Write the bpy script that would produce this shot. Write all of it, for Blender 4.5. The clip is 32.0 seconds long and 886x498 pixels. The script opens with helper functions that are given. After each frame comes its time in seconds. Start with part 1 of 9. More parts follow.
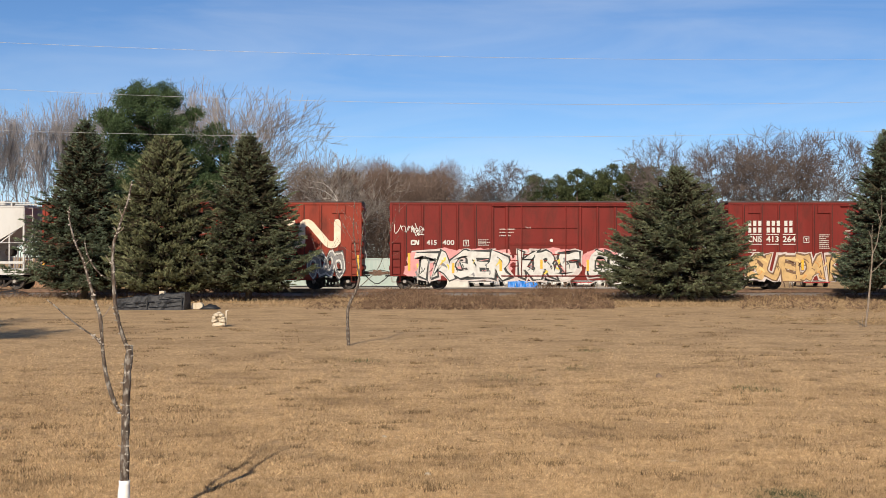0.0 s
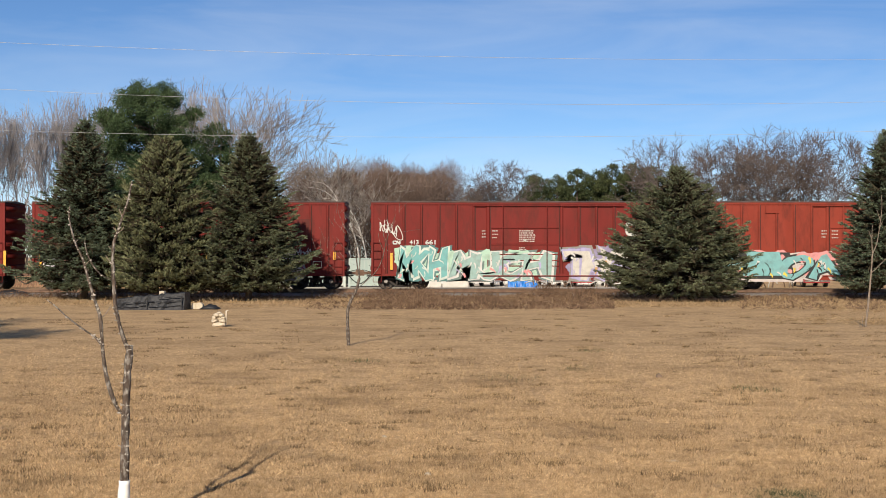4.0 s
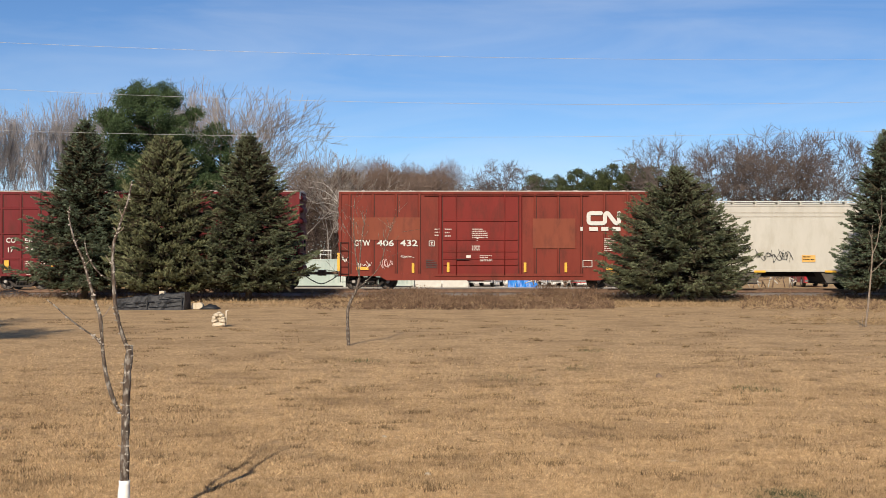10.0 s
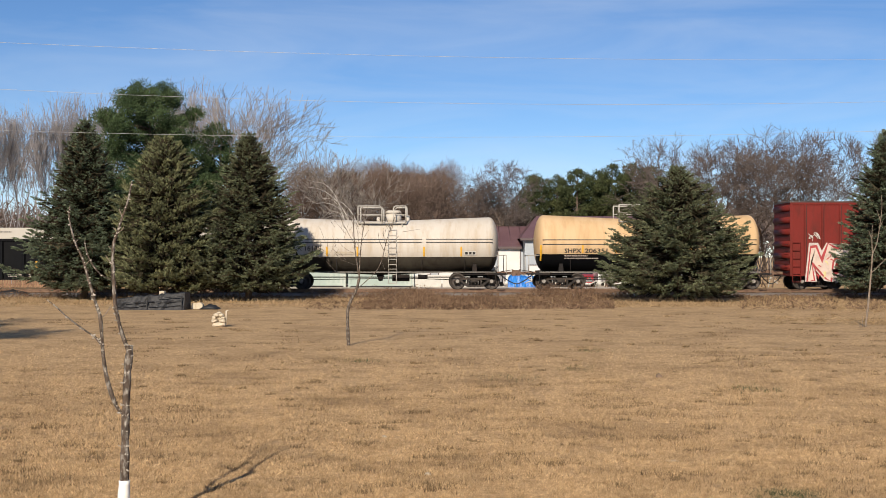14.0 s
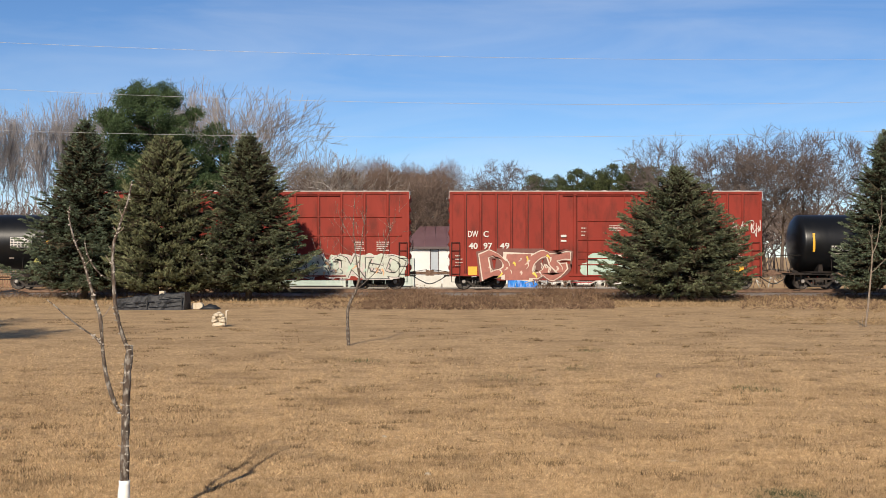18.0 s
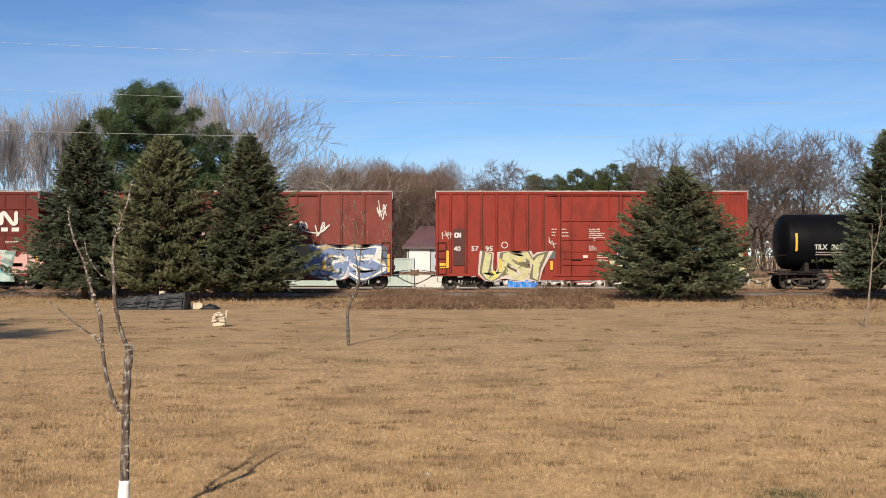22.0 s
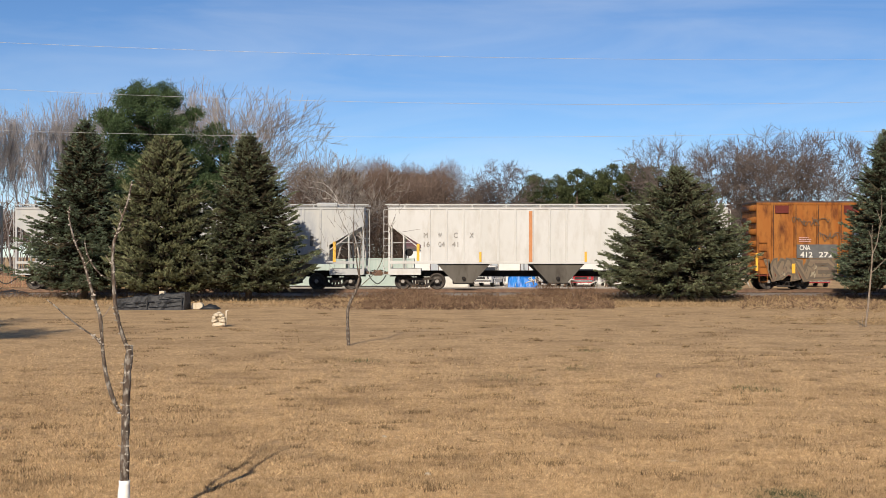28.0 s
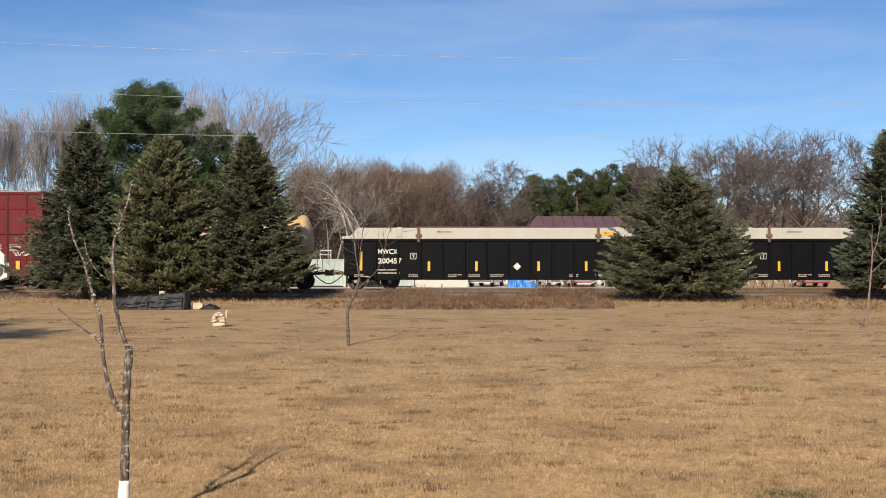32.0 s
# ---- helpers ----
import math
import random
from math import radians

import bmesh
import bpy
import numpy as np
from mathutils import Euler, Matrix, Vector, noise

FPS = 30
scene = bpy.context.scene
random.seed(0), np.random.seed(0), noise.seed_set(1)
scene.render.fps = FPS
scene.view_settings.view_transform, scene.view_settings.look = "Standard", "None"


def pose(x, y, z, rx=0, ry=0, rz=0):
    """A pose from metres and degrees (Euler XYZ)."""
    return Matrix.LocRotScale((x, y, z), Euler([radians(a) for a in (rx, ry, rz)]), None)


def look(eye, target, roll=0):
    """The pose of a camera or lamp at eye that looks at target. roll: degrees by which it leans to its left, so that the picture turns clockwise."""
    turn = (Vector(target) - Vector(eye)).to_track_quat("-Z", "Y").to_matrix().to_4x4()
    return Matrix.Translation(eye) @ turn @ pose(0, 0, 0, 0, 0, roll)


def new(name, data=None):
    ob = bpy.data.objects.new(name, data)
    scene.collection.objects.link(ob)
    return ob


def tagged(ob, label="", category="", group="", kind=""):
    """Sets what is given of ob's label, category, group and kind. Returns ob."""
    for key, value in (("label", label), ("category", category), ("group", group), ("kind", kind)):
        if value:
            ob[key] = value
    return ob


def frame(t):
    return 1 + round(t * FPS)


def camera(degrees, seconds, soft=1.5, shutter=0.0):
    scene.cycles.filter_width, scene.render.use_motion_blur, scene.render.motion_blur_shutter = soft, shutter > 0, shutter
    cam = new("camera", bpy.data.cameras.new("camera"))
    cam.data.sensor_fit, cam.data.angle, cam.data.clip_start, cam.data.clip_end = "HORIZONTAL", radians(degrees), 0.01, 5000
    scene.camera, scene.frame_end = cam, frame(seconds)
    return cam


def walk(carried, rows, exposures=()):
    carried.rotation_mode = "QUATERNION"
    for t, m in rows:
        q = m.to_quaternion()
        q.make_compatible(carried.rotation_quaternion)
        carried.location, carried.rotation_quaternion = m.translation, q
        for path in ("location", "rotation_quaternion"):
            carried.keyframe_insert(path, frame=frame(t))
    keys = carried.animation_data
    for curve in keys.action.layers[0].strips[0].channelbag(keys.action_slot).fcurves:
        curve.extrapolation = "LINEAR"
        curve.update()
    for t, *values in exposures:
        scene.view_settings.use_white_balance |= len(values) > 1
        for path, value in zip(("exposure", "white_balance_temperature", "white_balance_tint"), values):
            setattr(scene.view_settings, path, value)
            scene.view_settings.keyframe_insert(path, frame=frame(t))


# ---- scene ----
# ---- camera: stands still on the lawn ----
EYE = (0.0, 0.0, 2.0)
AIM = (0.0, 100.0, 2.682)
LENS = 2052.0            # focal length in units of the picture's 1568 columns
cam = camera(41.82, 32.0, soft=0.65)
walk(cam, [(0.0, look(EYE, AIM)), (32.0, look(EYE, AIM))], exposures=[(0.0, 0.25), (32.0, 0.25)])

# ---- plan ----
FACE = 60.0              # distance of the train's near side
RAIL = 0.304             # height of the rail heads
SPEED = 17.836           # the train's speed, m/s, towards -x
LAG = 0.643              # the train runs this far behind until it gains at 9.7 s
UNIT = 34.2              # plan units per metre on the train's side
TRACK = FACE + 1.5       # the track's centre line


def gx(px, d):
    return (px - 784.0) / LENS * d


def gz(py, d):
    return EYE[2] - (py - 455.0) / LENS * d


# ---- light: low sun from behind, slightly from the left ----
SUN_EL = radians(29.0)
SUN_AZ = radians(192.0)
world = bpy.data.worlds.new("sky")
scene.world = world
world.use_nodes = True
nt = world.node_tree
nt.nodes.clear()
w_out = nt.nodes.new("ShaderNodeOutputWorld")
w_bg = nt.nodes.new("ShaderNodeBackground")
w_sky = nt.nodes.new("ShaderNodeTexSky")
w_sky.sky_type = "NISHITA"
w_sky.sun_disc = False
w_sky.sun_elevation, w_sky.sun_rotation = SUN_EL, SUN_AZ
w_sky.air_density, w_sky.dust_density, w_sky.ozone_density = 0.74, 0.05, 4.0
w_sky.altitude = 250
w_bg.inputs[1].default_value = 0.089
# thin streaks of high cloud
w_co = nt.nodes.new("ShaderNodeTexCoord")
w_map = nt.nodes.new("ShaderNodeMapping")
w_map.inputs["Rotation"].default_value = (0.0, radians(-9), 0.0)
w_map.inputs["Scale"].default_value = (2.2, 2.2, 13.0)
w_map.inputs["Location"].default_value = (0.9, 0.0, 0.4)
w_noi = nt.nodes.new("ShaderNodeTexNoise")
w_noi.inputs["Scale"].default_value = 1.5
w_noi.inputs["Detail"].default_value = 7.0
w_noi.inputs["Roughness"].default_value = 0.55
w_noi.inputs["Distortion"].default_value = 0.6
w_rmp = nt.nodes.new("ShaderNodeValToRGB")
w_rmp.color_ramp.elements[0].position, w_rmp.color_ramp.elements[1].position = 0.40, 0.80
w_rmp.color_ramp.elements[0].color, w_rmp.color_ramp.elements[1].color = (0, 0, 0, 1), (0.30, 0.30, 0.30, 1)
w_hsv = nt.nodes.new("ShaderNodeHueSaturation")
w_hsv.inputs["Saturation"].default_value = 1.10
w_hsv.inputs["Hue"].default_value = 0.503
w_mix = nt.nodes.new("ShaderNodeMix")
w_mix.data_type = "RGBA"
w_mix.inputs[7].default_value = (7.5, 8.0, 8.6, 1)
for a, b in ((w_co.outputs["Generated"], w_map.inputs[0]), (w_map.outputs[0], w_noi.inputs["Vector"]),
             (w_noi.outputs[0], w_rmp.inputs[0]), (w_rmp.outputs[0], w_mix.inputs[0]), (w_sky.outputs[0], w_hsv.inputs["Color"]), (w_hsv.outputs[0], w_mix.inputs[6]),
             (w_mix.outputs[2], w_bg.inputs[0]), (w_bg.outputs[0], w_out.inputs[0])):
    nt.links.new(a, b)

sun_data = bpy.data.lights.new("sun", "SUN")
sun_data.energy, sun_data.angle, sun_data.color = 5.0, radians(0.53), (1.0, 0.88, 0.72)
sun = new("sun", sun_data)
sun_dir = Vector((math.sin(SUN_AZ) * math.cos(SUN_EL), math.cos(SUN_AZ) * math.cos(SUN_EL), math.sin(SUN_EL)))
sun.matrix_world = look(sun_dir * 100, (0, 0, 0))


# ---- mesh helpers ----
class Shape:
    """Gathers vertices and faces of one mesh."""

    def __init__(self):
        self.v, self.f, self.smooth, self.slot = [], [], [], []

    def face(self, pts, smooth=False, slot=0):
        n = len(self.v)
        self.v += [tuple(p) for p in pts]
        self.f.append(tuple(range(n, n + len(pts))))
        self.smooth.append(smooth)
        self.slot.append(slot)

    def box(self, x0, x1, y0, y1, z0, z1, bev=0.0):
        lo, hi = (min(x0, x1), min(y0, y1), min(z0, z1)), (max(x0, x1), max(y0, y1), max(z0, z1))
        c = [(lo[i] + hi[i]) / 2 for i in range(3)]
        h = [(hi[i] - lo[i]) / 2 for i in range(3)]
        b = min(bev, min(h) * 0.6)
        if b <= 0:
            n = len(self.v)
            for sx in (-1, 1):
                for sy in (-1, 1):
                    for sz in (-1, 1):
                        self.v.append((c[0] + sx * h[0], c[1] + sy * h[1], c[2] + sz * h[2]))
            for q in ((0, 1, 3, 2), (4, 6, 7, 5), (0, 4, 5, 1), (2, 3, 7, 6), (0, 2, 6, 4), (1, 5, 7, 3)):
                self.f.append(tuple(n + i for i in q))
                self.smooth.append(False)
                self.slot.append(0)
            return self
        n = len(self.v)
        at = {}
        for s in ((i, j, k) for i in (-1, 1) for j in (-1, 1) for k in (-1, 1)):
            for a in range(3):
                at[s, a] = len(self.v)
                self.v.append(tuple(c[i] + s[i] * (h[i] - (0 if i == a else b)) for i in range(3)))
        quads = []
        for a in range(3):
            p, q = (a + 1) % 3, (a + 2) % 3
            for s in (-1, 1):
                ring = []
                for e, g in ((-1, -1), (1, -1), (1, 1), (-1, 1)):
                    k = [0, 0, 0]
                    k[a], k[p], k[q] = s, e, g
                    ring.append(at[tuple(k), a])
                quads.append(ring)
            for e in (-1, 1):
                for g in (-1, 1):
                    k0, k1 = [0, 0, 0], [0, 0, 0]
                    k0[a], k0[p], k0[q] = -1, e, g
                    k1[a], k1[p], k1[q] = 1, e, g
                    quads.append([at[tuple(k0), p], at[tuple(k1), p], at[tuple(k1), q], at[tuple(k0), q]])
        for s in ((i, j, k) for i in (-1, 1) for j in (-1, 1) for k in (-1, 1)):
            quads.append([at[s, 0], at[s, 1], at[s, 2]])
        cen = Vector(c)
        for q in quads:
            p = [Vector(self.v[i]) for i in q]
            nor = (p[1] - p[0]).cross(p[2] - p[0])
            if nor.dot(sum(p, Vector()) / len(p) - cen) < 0:
                q = q[::-1]
            self.f.append(tuple(q))
            self.smooth.append(False)
            self.slot.append(0)
        return self

    def tube(self, p0, p1, r0, r1=None, n=10, cap=True):
        p0, p1 = Vector(p0), Vector(p1)
        r1 = r0 if r1 is None else r1
        d = (p1 - p0).normalized()
        a = d.orthogonal().normalized()
        b = d.cross(a)
        k = len(self.v)
        for p, r in ((p0, r0), (p1, r1)):
            for i in range(n):
                t = 2 * math.pi * i / n
                self.v.append(tuple(p + a * (r * math.cos(t)) + b * (r * math.sin(t))))
        for i in range(n):
            j = (i + 1) % n
            self.f.append((k + i, k + j, k + n + j, k + n + i))
            self.smooth.append(n > 5)
            self.slot.append(0)
        if cap:
            self.f += [tuple(k + i for i in reversed(range(n))), tuple(k + n + i for i in range(n))]
            self.smooth += [False, False]
            self.slot += [0, 0]
        return self

    def path(self, pts, r, n=6):
        for a, b in zip(pts[:-1], pts[1:]):
            self.tube(a, b, r, r, n)
        return self

    def slab(self, pts, y0, y1):
        """A plate with the outline pts in (x, z), from y0 to y1."""
        n, k = len(pts), len(self.v)
        area = sum(pts[i][0] * pts[(i + 1) % n][1] - pts[(i + 1) % n][0] * pts[i][1] for i in range(n))
        if area < 0:
            pts = pts[::-1]
        y0, y1 = min(y0, y1), max(y0, y1)
        self.v += [(x, y0, z) for x, z in pts] + [(x, y1, z) for x, z in pts]
        self.f.append(tuple(k + i for i in range(n)))
        self.f.append(tuple(k + n + i for i in reversed(range(n))))
        for i in range(n):
            j = (i + 1) % n
            self.f.append((k + i, k + n + i, k + n + j, k + j))
        self.smooth += [False] * (n + 2)
        self.slot += [0] * (n + 2)
        return self

    def rings(self, rings, caps=True, slot_of=None):
        """A skin over rings of equally many points."""
        n, k = len(rings[0]), len(self.v)
        for r in rings:
            self.v += [tuple(p) for p in r]
        for a in range(len(rings) - 1):
            for i in range(n):
                j = (i + 1) % n
                q = (k + a * n + i, k + a * n + j, k + (a + 1) * n + j, k + (a + 1) * n + i)
                self.f.append(q)
                self.smooth.append(True)
                self.slot.append(slot_of([self.v[m] for m in q]) if slot_of else 0)
        if caps:
            self.f += [tuple(k + i for i in reversed(range(n))), tuple(k + (len(rings) - 1) * n + i for i in range(n))]
            self.smooth += [True, True]
            self.slot += [0, 0]
        return self

    def mesh(self, name, mats):
        me = bpy.data.meshes.new(name)
        me.from_pydata(self.v, [], self.f)
        me.polygons.foreach_set("use_smooth", self.smooth)
        for m in mats:
            me.materials.append(m)
        if len(mats) > 1:
            me.polygons.foreach_set("material_index", self.slot)
        me.update()
        return me


def part(name, shape, material, parent=None, label="", at=None):
    """Links a shape, or a mesh that exists, as one object under a thing or under a part."""
    mats = material if isinstance(material, (list, tuple)) else [material]
    ob = new(name, shape.mesh(name, mats) if isinstance(shape, Shape) else shape)
    if parent is not None:
        ob.parent = parent
    if at is not None:
        ob.location = at
    if label:
        ob["label"] = label
    return ob


def thing(name, label, category, at=(0, 0, 0), rz=0, group=""):
    ob = new(name)
    ob.empty_display_size = 0.2
    ob.matrix_basis = pose(*at, 0, 0, rz)
    return tagged(ob, label, category, group)


def fast_mesh(name, verts, faces, material, smooth=False):
    """A large mesh from arrays of vertices and of faces with equally many corners."""
    verts, faces = np.asarray(verts, dtype=np.float32), np.asarray(faces, dtype=np.int32)
    me = bpy.data.meshes.new(name)
    k = faces.shape[1]
    me.vertices.add(len(verts))
    me.vertices.foreach_set("co", verts.ravel())
    me.loops.add(faces.size)
    me.loops.foreach_set("vertex_index", faces.ravel())
    me.polygons.add(len(faces))
    me.polygons.foreach_set("loop_start", np.arange(0, faces.size, k, dtype=np.int32))
    me.polygons.foreach_set("loop_total", np.full(len(faces), k, dtype=np.int32))
    me.polygons.foreach_set("use_smooth", np.full(len(faces), smooth))
    me.materials.append(material)
    me.update(calc_edges=True)
    return me


def twigs_mesh(name, segs, material, sides=3):
    """Tapered prisms for branches; segs holds rows of two ends and two radii."""
    s = np.asarray(segs, dtype=float)
    p0, p1, r0, r1 = s[:, :3], s[:, 3:6], s[:, 6:7], s[:, 7:8]
    d = p1 - p0
    d /= np.maximum(np.linalg.norm(d, axis=1, keepdims=True), 1e-6)
    ref = np.where(np.abs(d[:, 2:3]) < 0.9, np.array([[0, 0, 1.0]]), np.array([[1.0, 0, 0]]))
    a = np.cross(d, ref)
    a /= np.linalg.norm(a, axis=1, keepdims=True)
    b = np.cross(d, a)
    rows = []
    for p, r in ((p0, r0), (p1, r1)):
        for i in range(sides):
            t = 2 * math.pi * i / sides
            rows.append(p + a * r * math.cos(t) + b * r * math.sin(t))
    v = np.stack(rows, axis=1).reshape(-1, 3)
    base = np.arange(len(s))[:, None] * (2 * sides)
    f = np.concatenate([base + np.array([[i, (i + 1) % sides, sides + (i + 1) % sides, sides + i]]) for i in range(sides)], axis=0)
    return fast_mesh(name, v, f, material, smooth=False)


def blades_mesh(name, base, tip, width, material, rng, cross=2):
    """Narrow pointed blades from base to tip, each as a few crossed triangles."""
    base, tip = np.asarray(base, float), np.asarray(tip, float)
    d = tip - base
    d /= np.maximum(np.linalg.norm(d, axis=1, keepdims=True), 1e-6)
    rnd = rng.normal(size=d.shape)
    a = np.cross(d, rnd)
    a /= np.maximum(np.linalg.norm(a, axis=1, keepdims=True), 1e-6)
    b = np.cross(d, a)
    w = np.asarray(width, float).reshape(-1, 1)
    vs = []
    for i in range(cross):
        t = math.pi * i / cross
        k = a * math.cos(t) + b * math.sin(t)
        vs += [base + k * w * 0.5, base - k * w * 0.5, tip]
    v = np.stack(vs, axis=1).reshape(-1, 3)
    f = np.arange(len(v)).reshape(-1, 3)
    return fast_mesh(name, v, f, material)


# ---- materials ----
def surface(name, c1, c2, scale=3.0, rough=0.7, metal=0.0, bump=0.0, bscale=None, stretch=(1, 1, 1), c3=None, scale3=0.4, amount3=0.6,
            island=0.0, vary=0.0, spec=0.5, detail=5.0, edge=(0.35, 0.68), through_light=0.0, rvar=0.0, c4=None, scale4=1.2, amount4=0.5):
    m = bpy.data.materials.new(name)
    m.use_nodes = True
    t = m.node_tree
    p = t.nodes["Principled BSDF"]
    p.inputs["Roughness"].default_value, p.inputs["Metallic"].default_value = rough, metal
    p.inputs["Specular IOR Level"].default_value = spec
    co = t.nodes.new("ShaderNodeTexCoord")
    mp = t.nodes.new("ShaderNodeMapping")
    mp.inputs["Scale"].default_value = stretch
    t.links.new(co.outputs["Object"], mp.inputs[0])
    if vary:
        info = t.nodes.new("ShaderNodeObjectInfo")
        off = t.nodes.new("ShaderNodeMath")
        off.operation = "MULTIPLY"
        off.inputs[1].default_value = 37.0
        t.links.new(info.outputs["Random"], off.inputs[0])
        t.links.new(off.outputs[0], mp.inputs["Location"])

    def cloud(s, lo, hi, det=detail):
        n = t.nodes.new("ShaderNodeTexNoise")
        n.inputs["Scale"].default_value, n.inputs["Detail"].default_value = s, det
        n.inputs["Roughness"].default_value = 0.62
        t.links.new(mp.outputs[0], n.inputs["Vector"])
        r = t.nodes.new("ShaderNodeMapRange")
        r.inputs[1].default_value, r.inputs[2].default_value = lo, hi
        t.links.new(n.outputs[0], r.inputs[0])
        return n, r

    def mix(fac, a, b, kind="MIX"):
        x = t.nodes.new("ShaderNodeMix")
        x.data_type, x.blend_type = "RGBA", kind
        for slot, val in ((0, fac), (6, a), (7, b)):
            if isinstance(val, (tuple, float, int)):
                x.inputs[slot].default_value = val if slot == 0 else (*val[:3], 1)
            else:
                t.links.new(val, x.inputs[slot])
        return x.outputs[2]

    n1, r1 = cloud(scale, *edge)
    col = mix(r1.outputs[0], c1, c2)
    for tone, size, amount in ((c3, scale3, amount3), (c4, scale4, amount4)):
        if tone is not None:
            n3, r3 = cloud(size, 0.48, 0.70)
            k = t.nodes.new("ShaderNodeMath")
            k.operation = "MULTIPLY"
            k.inputs[1].default_value = amount
            t.links.new(r3.outputs[0], k.inputs[0])
            col = mix(k.outputs[0], col, tone)
    for amount, node, socket in ((island, "ShaderNodeNewGeometry", "Random Per Island"), (vary, "ShaderNodeObjectInfo", "Random")):
        if amount:
            g = t.nodes.new(node)
            r = t.nodes.new("ShaderNodeMapRange")
            r.inputs[3].default_value, r.inputs[4].default_value = 1 - amount, 1 + amount
            t.links.new(g.outputs[socket], r.inputs[0])
            h = t.nodes.new("ShaderNodeHueSaturation")
            t.links.new(r.outputs[0], h.inputs["Value"])
            t.links.new(col, h.inputs["Color"])
            col = h.outputs[0]
    t.links.new(col, p.inputs["Base Color"])
    if rvar:
        rr = t.nodes.new("ShaderNodeMapRange")
        rr.inputs[3].default_value, rr.inputs[4].default_value = rough - rvar, min(1, rough + rvar)
        t.links.new(n1.outputs[0], rr.inputs[0])
        t.links.new(rr.outputs[0], p.inputs["Roughness"])
    if bump:
        bn, _ = cloud(bscale or scale * 3, 0, 1)
        bp = t.nodes.new("ShaderNodeBump")
        bp.inputs["Strength"].default_value, bp.inputs["Distance"].default_value = 1.0, bump
        t.links.new(bn.outputs[0], bp.inputs["Height"])
        t.links.new(bp.outputs[0], p.inputs["Normal"])
    if through_light:
        tr = t.nodes.new("ShaderNodeBsdfTranslucent")
        t.links.new(col, tr.inputs[0])
        ms = t.nodes.new("ShaderNodeMixShader")
        ms.inputs[0].default_value = through_light
        out = t.nodes["Material Output"]
        t.links.new(p.outputs[0], ms.inputs[1])
        t.links.new(tr.outputs[0], ms.inputs[2])
        t.links.new(ms.outputs[0], out.inputs[0])
    return m


def wagon_paint(name, c, dirt=(0.10, 0.055, 0.035), fade=None, amount=0.5, rough=0.6, spec=0.12, stretch=(1, 1, 0.35)):
    """Weathered paint: streaks that run down, dull patches and grime."""
    fade = fade or tuple(min(1, k * 1.15 + 0.004) for k in c)
    c, fade, dirt = (tuple(k * 0.80 for k in q) for q in (c, fade, dirt))
    return surface(name, c, fade, scale=0.9, rough=rough, stretch=stretch, c3=dirt, scale3=2.2, amount3=min(1.0, amount * 1.5),
                   bump=0.004, bscale=3.0, spec=spec, rvar=0.12)


# grass and ground
M_LAWN = surface("dry_lawn", (0.322, 0.210, 0.107), (0.635, 0.441, 0.246), scale=11.0, rough=0.95, bump=0.03, bscale=26.0,
                 c3=(0.21, 0.136, 0.073), scale3=0.42, amount3=0.60, spec=0.1, detail=9.0, c4=(0.19, 0.125, 0.068), scale4=1.5, amount4=0.55)
M_BLADE = surface("dry_grass_blade", (0.365, 0.245, 0.127), (0.675, 0.484, 0.281), scale=13.0, rough=0.9, island=0.36, spec=0.08, through_light=0.2,
                  c3=(0.220, 0.145, 0.082), scale3=0.42, amount3=0.60, detail=6.0, c4=(0.20, 0.135, 0.076), scale4=1.5, amount4=0.45)
M_THATCH = surface("brown_thatch", (0.13, 0.085, 0.045), (0.24, 0.165, 0.09), scale=1.2, rough=0.9, island=0.4, spec=0.1, through_light=0.15)
M_GREENBLADE = surface("green_grass_blade", (0.045, 0.065, 0.030), (0.10, 0.115, 0.055), scale=1.2, rough=0.8, island=0.3, spec=0.2, through_light=0.25)
M_WEED = surface("dead_weed", (0.105, 0.064, 0.043), (0.270, 0.180, 0.115), scale=0.8, rough=0.9, island=0.4, spec=0.1, through_light=0.15)
M_STRAW = surface("tall_straw", (0.27, 0.185, 0.100), (0.41, 0.295, 0.170), scale=0.7, rough=0.9, island=0.35, spec=0.1, through_light=0.2)
M_BALLAST = surface("ballast", (0.16, 0.14, 0.125), (0.30, 0.27, 0.25), scale=14.0, rough=0.95, bump=0.05, bscale=18.0, c3=(0.11, 0.085, 0.07), scale3=0.6, spec=0.2)
M_GRAVEL = surface("yard_gravel", (0.40, 0.35, 0.29), (0.54, 0.48, 0.41), scale=6.0, rough=0.95, bump=0.02, bscale=20.0, c3=(0.34, 0.27, 0.19), scale3=0.3, spec=0.2)
M_RAIL = surface("rail_steel", (0.13, 0.075, 0.05), (0.22, 0.14, 0.09), scale=4.0, rough=0.55, metal=0.6)
M_SLEEPER = surface("sleeper_wood", (0.06, 0.045, 0.035), (0.13, 0.10, 0.075), scale=5.0, rough=0.95, bump=0.01, vary=0.2)
